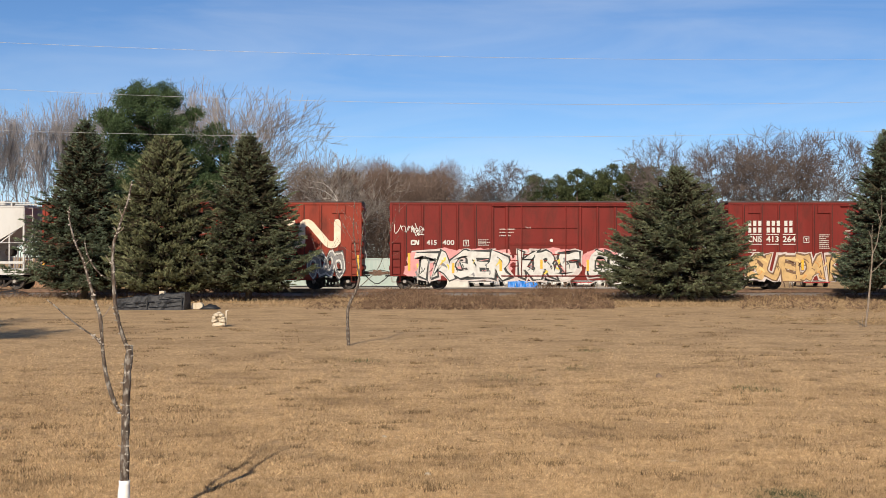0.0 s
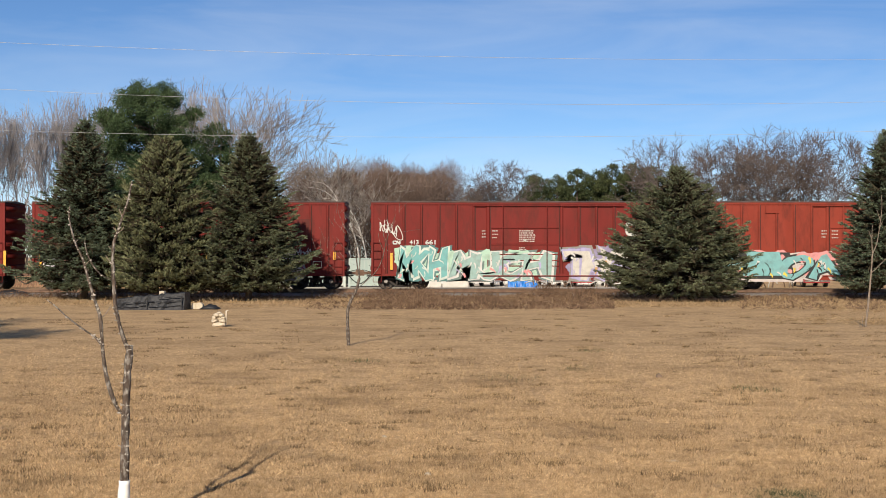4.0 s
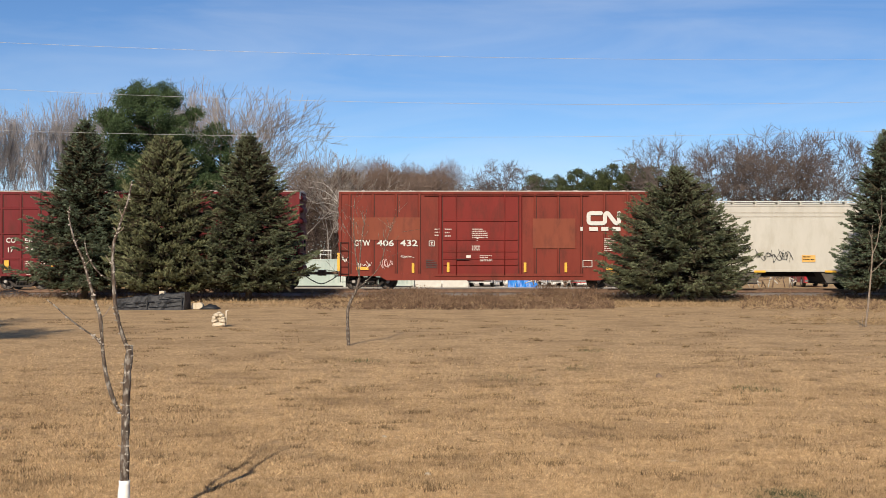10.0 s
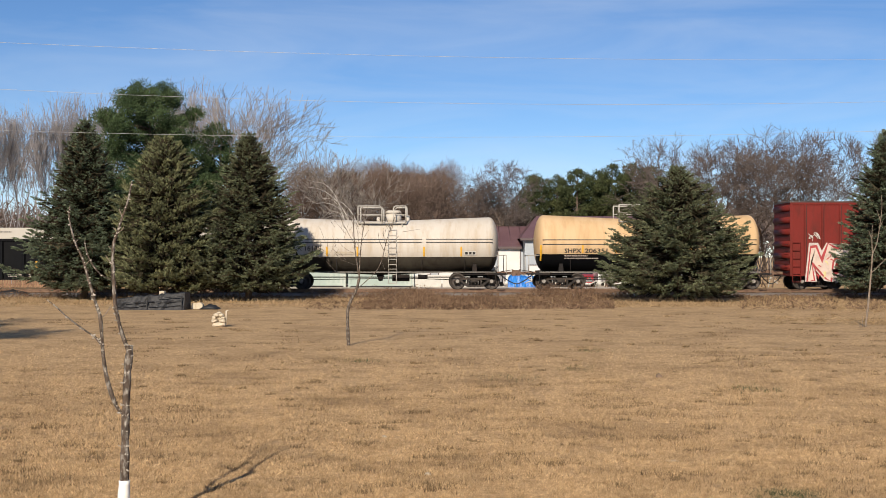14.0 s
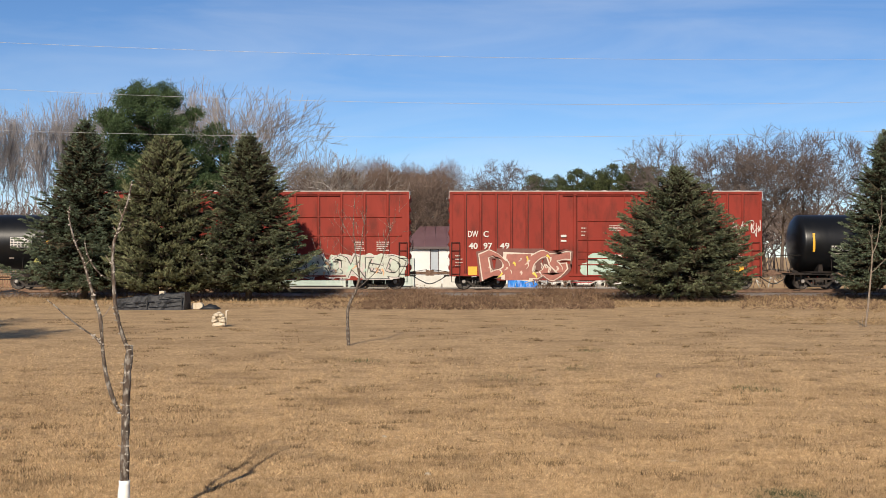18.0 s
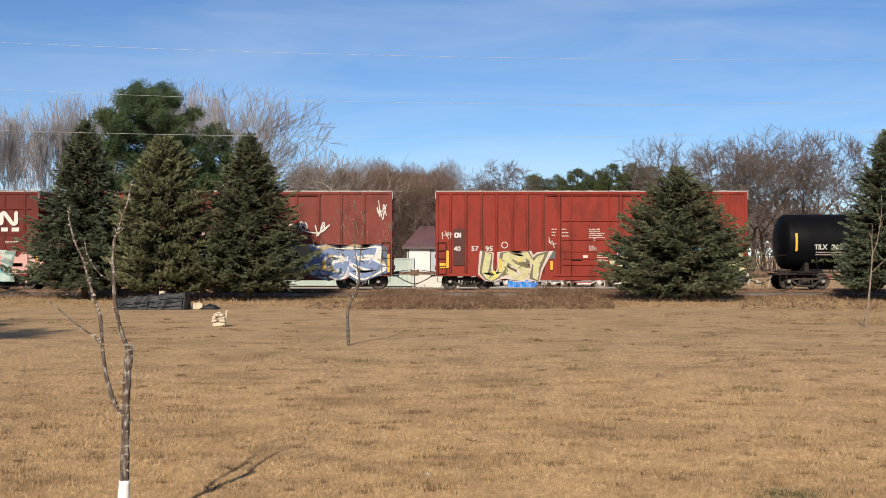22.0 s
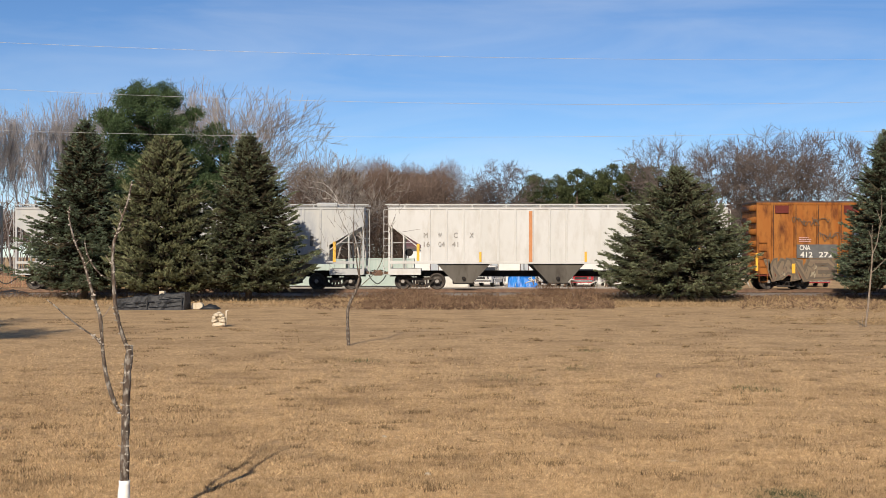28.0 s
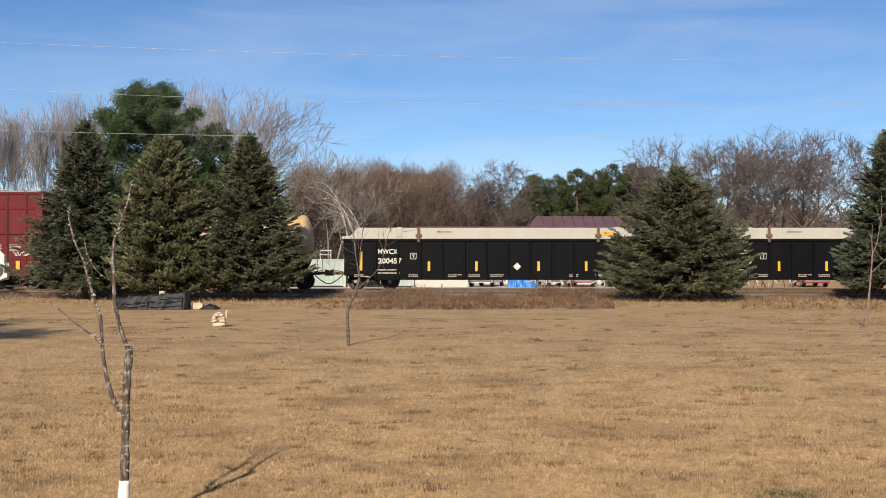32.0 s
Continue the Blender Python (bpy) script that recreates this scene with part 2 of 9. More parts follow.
# trees
M_SPRUCE_A = surface("spruce_needles_dark", (0.067, 0.090, 0.053), (0.166, 0.197, 0.123), scale=1.4, rough=0.75, island=0.5, spec=0.25, through_light=0.05)
M_SPRUCE_B = surface("spruce_needles_olive", (0.086, 0.094, 0.044), (0.204, 0.210, 0.107), scale=1.2, rough=0.75, island=0.45, spec=0.25, through_light=0.05)
M_SPRUCE_C = surface("spruce_needles_green", (0.071, 0.085, 0.044), (0.176, 0.192, 0.107), scale=1.0, rough=0.75, island=0.42, spec=0.25,
                     c3=(0.12, 0.085, 0.04), scale3=0.7, amount3=0.22, through_light=0.05)
# brown inner spruce needles with the crown's inner shade put into their colour
M_SHADENEEDLE = surface("shade_dark_needles", (0.030, 0.026, 0.016), (0.060, 0.050, 0.030), scale=1.5, rough=0.9, island=0.3, spec=0.1)
M_PINE = surface("pine_needles", (0.026, 0.050, 0.019), (0.074, 0.108, 0.040), scale=0.8, rough=0.7, island=0.40, spec=0.3, through_light=0.04)
M_FARPINE = surface("far_pine_needles", (0.030, 0.044, 0.018), (0.086, 0.098, 0.040), scale=0.5, rough=0.8, island=0.40, spec=0.2, c3=(0.12, 0.10, 0.035), scale3=0.15, amount3=0.6, through_light=0.1)
M_BARK = surface("brown_bark", (0.07, 0.052, 0.040), (0.15, 0.115, 0.09), scale=8.0, rough=0.95, bump=0.01, stretch=(1, 1, 0.3), spec=0.15)
M_TWIG = surface("grey_twigs", (0.088, 0.070, 0.062), (0.160, 0.131, 0.117), scale=1.0, rough=0.9, island=0.25, spec=0.15)
M_PALETWIG = surface("pale_twigs", (0.17, 0.145, 0.128), (0.29, 0.255, 0.225), scale=1.0, rough=0.9, island=0.25, spec=0.2)
M_REDTWIG = surface("reddish_twigs", (0.155, 0.145, 0.148), (0.280, 0.263, 0.266), scale=0.4, rough=0.9, island=0.3, spec=0.1)
M_BRUSH = surface("brown_brush", (0.096, 0.066, 0.052), (0.205, 0.150, 0.120), scale=0.45, rough=0.95, island=0.4, spec=0.1)
M_FARWOOD = surface("far_wood_twigs", (0.10, 0.078, 0.07), (0.165, 0.132, 0.118), scale=0.1, rough=0.95, island=0.3, spec=0.1)
M_SAPBARK = surface("sapling_bark", (0.045, 0.032, 0.024), (0.12, 0.088, 0.066), scale=26.0, rough=0.85, bump=0.006, stretch=(1, 1, 0.5), spec=0.25, c3=(0.40, 0.37, 0.32), scale3=34.0, amount3=0.80)
M_SPUR = surface("pale_fruit_spurs", (0.30, 0.265, 0.22), (0.50, 0.45, 0.39), scale=20.0, rough=0.8, spec=0.25)
M_SAPPALE = surface("pale_sapling_bark", (0.15, 0.115, 0.085), (0.28, 0.225, 0.175), scale=12.0, rough=0.85, spec=0.25)
M_WRAP = surface("white_trunk_guard", (0.74, 0.72, 0.66), (0.82, 0.80, 0.75), scale=9.0, rough=0.6)


# ---- ground, track ----
def spaced(parts):
    out = []
    for a, b, n in parts:
        out += [a + (b - a) * i / n for i in range(n)]
    return out + [parts[-1][1]]


def lawn_height(x, y):
    return 0.026 * noise.noise((x * 0.21, y * 0.21, 3.0)) + 0.010 * noise.noise((x * 1.1, y * 1.1, 7.0))


def build_ground():
    xs = spaced([(-2600, -300, 5), (-300, -45, 12), (-45, 45, 90), (45, 300, 12), (300, 2600, 5)])
    ys = spaced([(-600, -40, 5), (-40, 4, 8), (4, 48, 66), (48, 57, 12), (57, 130, 22), (130, 4200, 12)])
    s = Shape()
    for y in ys:
        for x in xs:
            z = 0.0
            if abs(x) < 44 and 4 < y < 57.5:
                z = lawn_height(x, y)
            s.v.append((x, y, z))
    n = len(xs)
    for j in range(len(ys) - 1):
        for i in range(n - 1):
            k = j * n + i
            s.f.append((k, k + 1, k + n + 1, k + n))
            s.smooth.append(True)
            s.slot.append(0)
    tagged(part("ground", s, M_LAWN), "dry tan autumn lawn, mown short, stretching to the railway", "lawn", kind="structure")

    # ballast bed, rails and sleepers
    s = Shape()
    prof = [(TRACK - 3.3, 0.0), (TRACK - 2.1, RAIL - 0.19), (TRACK + 2.1, RAIL - 0.19), (TRACK + 3.3, 0.0), (TRACK + 3.3, -0.2), (TRACK - 3.3, -0.2)]
    s.rings([[(x, y, z) for y, z in prof] for x in (-900, -300, -60, 0, 60, 300, 900)])
    s.smooth = [False] * len(s.f)
    tagged(part("track_bed", s, M_BALLAST), "raised bed of grey-brown railway ballast", "track bed", kind="structure")
    for y in (TRACK - 0.755, TRACK + 0.755):
        s = Shape()
        for a, b, z0, z1 in ((-0.07, 0.07, RAIL - 0.165, RAIL - 0.145), (-0.012, 0.012, RAIL - 0.145, RAIL - 0.04), (-0.036, 0.036, RAIL - 0.04, RAIL)):
            s.box(-900, 900, y + a, y + b, z0, z1)
        tagged(part("rail", s, M_RAIL), "rusty steel rail on wooden sleepers", "rail", group="track rails", kind="structure")
    sl = Shape().box(-0.115, 0.115, -1.3, 1.3, -0.16, 0.0, 0.012).mesh("sleeper", [M_SLEEPER])
    bed = tagged(new("sleepers"), "row of dark weathered wooden sleepers under the rails", "sleepers", kind="structure")
    for i in range(-85, 86):
        part("sleeper", sl, None, bed, at=(i * 0.53 + 0.05 * math.sin(i * 7.7), TRACK, RAIL - 0.167))

    # gravel yard beyond the track
    s = Shape().box(gx(300, 70), gx(1200, 70), TRACK + 3.6, 92.0, -0.1, 0.02)
    tagged(part("yard_ground", s, M_GRAVEL), "pale gravel yard round the sheds", "gravel yard", kind="structure")


def build_grass():
    rng = np.random.default_rng(5)
    # short matted lawn blades
    n = 470000
    row = 548 + 357 * rng.random(n) ** 0.78
    d = EYE[2] * LENS / (row - 455.0)
    near = rng.random(n) < np.clip((30.0 - d) / 13.0, 0.05, 1.0)
    d = d[near]
    n = len(d)
    px = rng.uniform(-30, 1600, n)
    x = (px - 784) / LENS * d
    h = (0.012 + 0.020 * rng.random(n)) * (1.0 + 0.004 * d)
    h *= 0.75 + 0.9 * np.array([noise.noise((p * 7.0, q * 5.0, 2.0)) for p, q in zip(x, d)])
    b = np.stack([x, d, np.array([lawn_height(p, q) for p, q in zip(x, d)]) - 0.006], 1)
    lean = rng.normal(size=(n, 2)) * 0.9
    tip = b + np.stack([lean[:, 0] * h, lean[:, 1] * h, h * rng.uniform(0.5, 1.5, n) + 0.010], 1)
    me = blades_mesh("grass_blades", b, tip, (0.00022 + 0.00024 * rng.random(n)) * d + 0.0026, M_BLADE, rng, cross=1)
    tagged(part("grass_blades", me, None), "short dry straw-coloured grass blades on the lawn", "grass", kind="stuff")
    # brown tufts and worn streaks
    bs, ts = [], []
    for _ in range(620):
        py = 556 + 320 * rng.random() ** 1.25
        dd = EYE[2] * LENS / (py - 455)
        cx = (rng.uniform(-20, 1590) - 784) / LENS * dd
        k = int(rng.uniform(12, 60))
        w = rng.uniform(0.04, 0.30) * min(1.0, 0.25 + dd / 30)
        bb = np.stack([cx + rng.normal(size=k) * w, dd + rng.normal(size=k) * w * 0.5, np.full(k, lawn_height(cx, dd) - 0.01)], 1)
        bs.append(bb)
        ts.append(bb + np.stack([rng.normal(size=k) * 0.02, rng.normal(size=k) * 0.02, 0.03 + 0.04 * rng.random(k)], 1))
    b, tip = np.concatenate(bs), np.concatenate(ts)
    me = blades_mesh("brown_tufts", b, tip, 0.004 + 0.0006 * b[:, 1], M_THATCH, rng, cross=1)
    tagged(part("brown_tufts", me, None), "small brown dead tufts scattered in the lawn", "grass", kind="stuff")
    # green patch close to the camera and a few green tufts
    m = 2600
    cx, cy = gx(1385, 9.75), 9.65
    b = np.stack([cx + 0.15 * rng.normal(size=m), cy + 0.12 * rng.normal(size=m), np.zeros(m) - 0.01], 1)
    hh = 0.03 + 0.03 * rng.random(m)
    tip = b + np.stack([rng.normal(size=m) * 0.03, rng.normal(size=m) * 0.03, hh], 1)
    more_b, more_t = [b], [tip]
    for pxx, pyy in ((900, 670), (1335, 690), (1050, 622), (1010, 655), (640, 640)):
        dd = EYE[2] * LENS / (pyy - 455)
        k = 80
        bb = np.stack([gx(pxx, dd) + rng.normal(size=k) * 0.22, dd + rng.normal(size=k) * 0.25, np.zeros(k) - 0.01], 1)
        more_b.append(bb)
        more_t.append(bb + np.stack([rng.normal(size=k) * 0.03, rng.normal(size=k) * 0.03, 0.05 + 0.05 * rng.random(k)], 1))
    b, tip = np.concatenate(more_b), np.concatenate(more_t)
    me = blades_mesh("green_grass", b, tip, np.full(len(b), 0.008), M_GREENBLADE, rng, cross=1)
    tagged(part("green_grass", me, None), "small tufts of green grass left in the dry lawn", "grass", kind="stuff")
    # tall straw along the lawn's far edge
    n = 26000
    px = rng.uniform(-60, 1640, n)
    d = rng.uniform(46.0, 57.6, n)
    x = (px - 784) / LENS * d
    keep = np.array([noise.noise((a * 0.16, c * 0.3, 9.0)) for a, c in zip(x, d)]) + rng.normal(size=n) * 0.25 > -0.12
    x, d = x[keep], d[keep]
    n = len(x)
    k = 9000
    px2 = 1290 + 300 * rng.random(k) ** 0.8
    d2 = rng.uniform(34.0, 50.0, k)
    keep = np.array([noise.noise((a * 0.02, c * 0.25, 4.0)) for a, c in zip(px2, d2)]) + rng.normal(size=k) * 0.2 + (px2 - 1400) / 250 > 0.0
    x, d = np.concatenate([x, ((px2 - 784) / LENS * d2)[keep]]), np.concatenate([d, d2[keep]])
    n = len(x)
    h = (0.06 + 0.20 * rng.random(n) ** 2) * np.clip((d - 38.0) / 12.0, 0.3, 1.0)
    b = np.stack([x, d, np.zeros(n) - 0.02], 1)
    tip = b + np.stack([rng.normal(size=n) * 0.10, rng.normal(size=n) * 0.10, h], 1)
    me = blades_mesh("tall_grass", b, tip, 0.02 + 0.02 * rng.random(n), M_STRAW, rng, cross=1)
    tagged(part("tall_grass", me, None), "long dry straw grass along the edge of the lawn", "grass", kind="stuff")
    # brown weeds before the track
    segs_b, segs_t, wid = [], [], []
    n = 6200
    px = np.concatenate([rng.uniform(640, 1085, int(n * 0.8)), rng.uniform(540, 660, int(n * 0.06)), rng.uniform(1310, 1480, int(n * 0.08)), rng.uniform(1500, 1560, int(n * 0.06))])
    d = rng.uniform(44.0, 56.5, len(px))
    px = np.concatenate([px, np.where(rng.random(5200) < 0.7, rng.uniform(620, 1640, 5200), rng.uniform(-60, 620, 5200))])
    d = np.concatenate([d, rng.uniform(55.6, 58.0, 5200)])
    n = len(px)
    x = (px - 784) / LENS * d
    edge = np.where(d > 56.5, 0.9, np.clip((px - 620) / 60, 0.35, 1) * np.clip((1110 - px) / 60, 0.35, 1))
    h = (0.20 + 0.58 * rng.random(n) ** 1.6) * edge * (0.75 + 0.5 * np.array([noise.noise((a * 0.7, c * 0.7, 5.0)) for a, c in zip(x, d)]))
    lump = np.array([noise.noise((a * 0.45, c * 0.22, 15.0)) for a, c in zip(x, d)])
    h = np.clip(h * (0.70 + 1.25 * lump) * np.clip((d - 40.0) / 9.0, 0.4, 1.0), 0.04, 0.75)
    b = np.stack([x, d, np.zeros(n) - 0.02], 1)
    tip = b + np.stack([rng.normal(size=n) * 0.09, rng.normal(size=n) * 0.06, h], 1)
    mid = b + (tip - b) * rng.uniform(0.45, 0.95, (n, 1))
    lt = mid + np.stack([rng.normal(size=n) * 0.09, rng.normal(size=n) * 0.08, 0.05 + 0.06 * rng.random(n)], 1)
    me = blades_mesh("weeds", np.concatenate([b, mid]), np.concatenate([tip, lt]), np.concatenate([np.full(n, 0.022), np.full(n, 0.045)]), M_WEED, rng, cross=2)
    tagged(part("weeds", me, None), "strip of dead reddish-brown weeds before the track", "weeds", kind="stuff")


build_ground()
build_grass()


# ---- trees ----
def spruce(name, label, x, y, height, radius, material, seed, full=1.9, blunt=1.0, ragged=0.12, spiky=0.0, per_metre=47, base=0.22):
    """A spruce: boughs with upturned ends, each with side twigs that carry short needle shoots."""
    rng = np.random.default_rng(seed)
    t = thing(name, label, "spruce tree", (x, y, 0))
    part("trunk", Shape().tube((0, 0, -0.1), (0, 0, height * 0.97), 0.16, 0.012, 9), M_BARK, t)
    nb = int(per_metre * height)
    k = (np.arange(nb) + rng.random(nb)) / nb
    tz = base + (height - base) * (0.06 + 0.93 * k)
    f = 1 - k
    prof = (1 - (1 - f) ** full) ** blunt * (1 - 0.30 * np.clip((f - 0.88) / 0.12, 0, 1))
    L = radius * prof * (rng.uniform(0.74, 1.07, nb) + ragged * np.maximum(0, rng.normal(size=nb))) + 0.10
    ang = np.arange(nb) * 2.39996 + rng.normal(size=nb) * 0.4
    rise = 0.95 * (1 - f) ** 1.7 - 0.10 * f + rng.normal(size=nb) * 0.07
    sag = 0.34 * f

    def height_at(i, q):
        return L[i] * (rise[i] * q - sag[i] * q * (1 - q * q))
    bz = np.minimum(tz - L * rise, height * 0.965)
    ca, sa = np.cos(ang), np.sin(ang)
    segs, every = [], np.arange(nb)
    for q0, q1 in ((0.0, 0.4), (0.4, 0.75), (0.75, 1.0)):
        segs.append(np.stack([ca * L * q0, sa * L * q0, bz + height_at(every, q0), ca * L * q1, sa * L * q1, bz + height_at(every, q1),
                              0.022 * (1.1 - q0) + 0 * L, 0.022 * (1.1 - q1) + 0 * L], 1))
    segs = np.concatenate(segs)
    segs[:, [2, 5]] = np.maximum(segs[:, [2, 5]], 0.05)
    part("branch_frame", twigs_mesh("branch_frame", segs, M_BARK), None, t)
    # side twigs along each bough
    many = (7 + 6.5 * L).astype(int)
    i = np.repeat(every, many)
    n = len(i)
    q = 0.22 + 0.78 * rng.random(n) ** 0.75
    side = rng.choice((-1.0, 1.0), n) * rng.uniform(0.35, 1.0, n)
    end = rng.random(n) < 0.14
    q, side = np.where(end, 0.93 + 0.07 * rng.random(n), q), np.where(end, side * 0.25, side)
    tl = np.minimum(0.40 * L[i] * (1.08 - q), 0.62) + rng.uniform(0.09, 0.20, n)
    start = np.stack([ca[i] * L[i] * q, sa[i] * L[i] * q, bz[i] + height_at(i, q) + rng.normal(size=n) * 0.02], 1)
    slope = rise[i] - sag[i] * (1 - 3 * q * q)
    way = np.stack([ca[i] - sa[i] * side, sa[i] + ca[i] * side, 0.60 * slope + 0.02 + 0.75 * spiky * rng.random(n) + rng.normal(size=n) * 0.09], 1)
    way /= np.linalg.norm(way, axis=1, keepdims=True)
    # needle shoots along each twig
    per = (3 + tl * 31).astype(int)
    j = np.repeat(np.arange(n), per)
    m = len(j)
    u = rng.random(m) ** 0.8
    hang = -0.10 * u * u * tl[j]
    p = start[j] + way[j] * (u * tl[j])[:, None] + rng.normal(size=(m, 3)) * 0.014
    p[:, 2] += hang
    d = way[j] + rng.normal(size=(m, 3)) * np.array([0.52, 0.52, 0.19])
    d[:, 2] += 0.10 + 0.55 * spiky
    d /= np.linalg.norm(d, axis=1, keepdims=True)
    tip = p + d * (rng.uniform(0.045, 0.110, m) * (1 + 0.35 * spiky))[:, None]
    # brown inner needles close to the boughs, coloured dark as the crown's inner shade
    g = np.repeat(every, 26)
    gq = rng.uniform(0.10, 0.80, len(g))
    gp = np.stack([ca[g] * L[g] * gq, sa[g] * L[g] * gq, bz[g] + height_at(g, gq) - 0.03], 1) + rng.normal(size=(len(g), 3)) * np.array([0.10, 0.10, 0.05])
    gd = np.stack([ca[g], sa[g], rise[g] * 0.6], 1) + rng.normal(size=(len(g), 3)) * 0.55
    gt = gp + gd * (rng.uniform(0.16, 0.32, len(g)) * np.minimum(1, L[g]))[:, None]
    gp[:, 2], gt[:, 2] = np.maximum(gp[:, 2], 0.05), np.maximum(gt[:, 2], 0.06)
    part("inner_foliage", blades_mesh("inner_foliage", gp, gt, rng.uniform(0.10, 0.17, len(g)) * np.minimum(1, 0.3 + L[g]), M_SHADENEEDLE, rng, cross=1), None, t)["kind"] = "stuff"
    # leader and the small shoots round it
    c = 170
    lz = height - rng.random(c) ** 1.3 * 0.9
    lr = (height - lz) * 0.16 + 0.015
    la = rng.uniform(0, 2 * math.pi, c)
    lp = np.stack([np.cos(la) * lr * 0.3, np.sin(la) * lr * 0.3, lz - 0.10], 1)
    lt = lp + np.stack([np.cos(la) * lr, np.sin(la) * lr, 0.09 + 0.10 * rng.random(c)], 1)
    p, tip = np.concatenate([p, lp]), np.concatenate([tip, lt])
    p[:, 2], tip[:, 2] = np.maximum(p[:, 2], 0.03), np.maximum(tip[:, 2], 0.05)
    me = blades_mesh("crown", p, tip, rng.uniform(0.038, 0.064, len(p)), material, rng, cross=1)
    part("crown", me, None, t)
    return t


def pine(name, label, x, y, height, radius, material, seed, limbs=60, bare=0.3, blades=90, size=0.6, needle=0.20, dome=0.45):
    """A pine: limbs of uneven length that end in rounded puffs of needles, lit above and open below."""
    rng = np.random.default_rng(seed)
    t = thing(name, label, "pine tree", (x, y, 0))
    part("trunk", Shape().tube((0, 0, -0.1), (0.1, 0, height * 0.93), 0.20 + radius * 0.02, 0.04, 10), M_BARK, t)
    segs, pb, pt = [], [], []
    for i in range(limbs):
        k = (i + rng.random()) / limbs
        prof = max(0.10, (1 - k ** 3) ** dome * (0.72 + 0.28 * min(1.0, k / 0.25)))
        a = i * 2.39996 + rng.uniform(-0.5, 0.5)
        r = radius * prof * rng.uniform(0.60, 1.10)
        z = height * (bare + (1 - bare) * (0.03 + 0.94 * k))
        tip = np.array([math.cos(a) * r, math.sin(a) * r, z])
        base = np.array([0.05, 0, max(height * bare * 0.8, z - r * rng.uniform(0.15, 0.55) - 0.15)])
        segs.append((*base, *tip, 0.045, 0.012))
        for c in range(max(2, int(1 + r / size * 1.5))):
            s = 1.0 if c == 0 else 0.30 + 0.70 * rng.random() ** 0.7
            at = base + (tip - base) * s + rng.normal(size=3) * np.array([0.38, 0.38, 0.16]) * size * (s < 1)
            w = size * rng.uniform(0.55, 1.10) * np.array([1.0, 1.0, 0.85])
            o = rng.normal(size=(blades, 3))
            o /= np.linalg.norm(o, axis=1, keepdims=True)
            o[:, 2] = o[:, 2] * 0.9 + 0.1
            p = at + o * w * (0.25 + 0.75 * rng.random((blades, 1)) ** 0.6)
            d = o * 0.8 + rng.normal(size=(blades, 3)) * 0.45
            d[:, 2] += 0.45
            d /= np.linalg.norm(d, axis=1, keepdims=True)
            pb.append(p)
            pt.append(p + d * needle * rng.uniform(0.55, 1.25, (blades, 1)))
    part("branch_frame", twigs_mesh("branch_frame", segs, M_BARK), None, t)
    pb, pt = np.concatenate(pb), np.concatenate(pt)
    me = blades_mesh("crown", pb, pt, rng.uniform(0.22, 0.36, len(pb)) * needle, material, rng, cross=1)
    part("crown", me, None, t)
    return t


def bare_segments(rng, height, spread, depth=6, trunks=1, fork=0.55, up=0.35, r0=0.16, twist=0.0, first=0.22, sparse=0.75):
    """Branches of a leafless tree, as rows for twigs_mesh."""
    segs, number = [], [0]

    def grow(p, d, length, r, lvl):
        steps = 3 if lvl < 3 else 2
        for i in range(steps):
            q = p + d * (length / steps)
            r2 = r * (0.88 if lvl < 3 else 0.78)
            segs.append((*p, *q, r, r2, number[0]))
            p, r = q, r2
            d = d + Vector(rng.normal(size=3)) * 0.10 + Vector((0, 0, up * 0.10))
            d.normalize()
            if lvl >= 1 and lvl < depth and rng.random() < sparse:
                side(p, d, length * rng.uniform(0.5, 0.75), r * 0.55, lvl + 1)
        if lvl < depth:
            for _ in range(2 if rng.random() < 0.8 else 3):
                side(p, d, length * rng.uniform(0.62, 0.86), r * 0.72, lvl + 1)

    def side(p, d, length, r, lvl):
        if lvl > depth or length < 0.12:
            return
        v = d.orthogonal()
        v.rotate(Matrix.Rotation(rng.uniform(0, 2 * math.pi), 3, d))
        nd = d + v * rng.uniform(0.35, 0.35 + fork) * (1 + spread) + Vector((0, 0, up * 0.35)) + Vector((twist, 0, 0))
        nd.normalize()
        grow(p, nd, length, max(r, 0.008), lvl)

    for i in range(trunks):
        number[0] = i
        d = Vector((rng.normal() * 0.12 * trunks ** 0.5 + twist * 0.4, rng.normal() * 0.1, 1)).normalized()
        grow(Vector((rng.normal() * 0.25 * (trunks > 1), rng.normal() * 0.2 * (trunks > 1), -0.1)), d, height * first, r0, 0)
    top = max(s[5] for s in segs)
    k = height / top
    return [tuple(c * k for c in s[:6]) + s[6:] for s in segs]


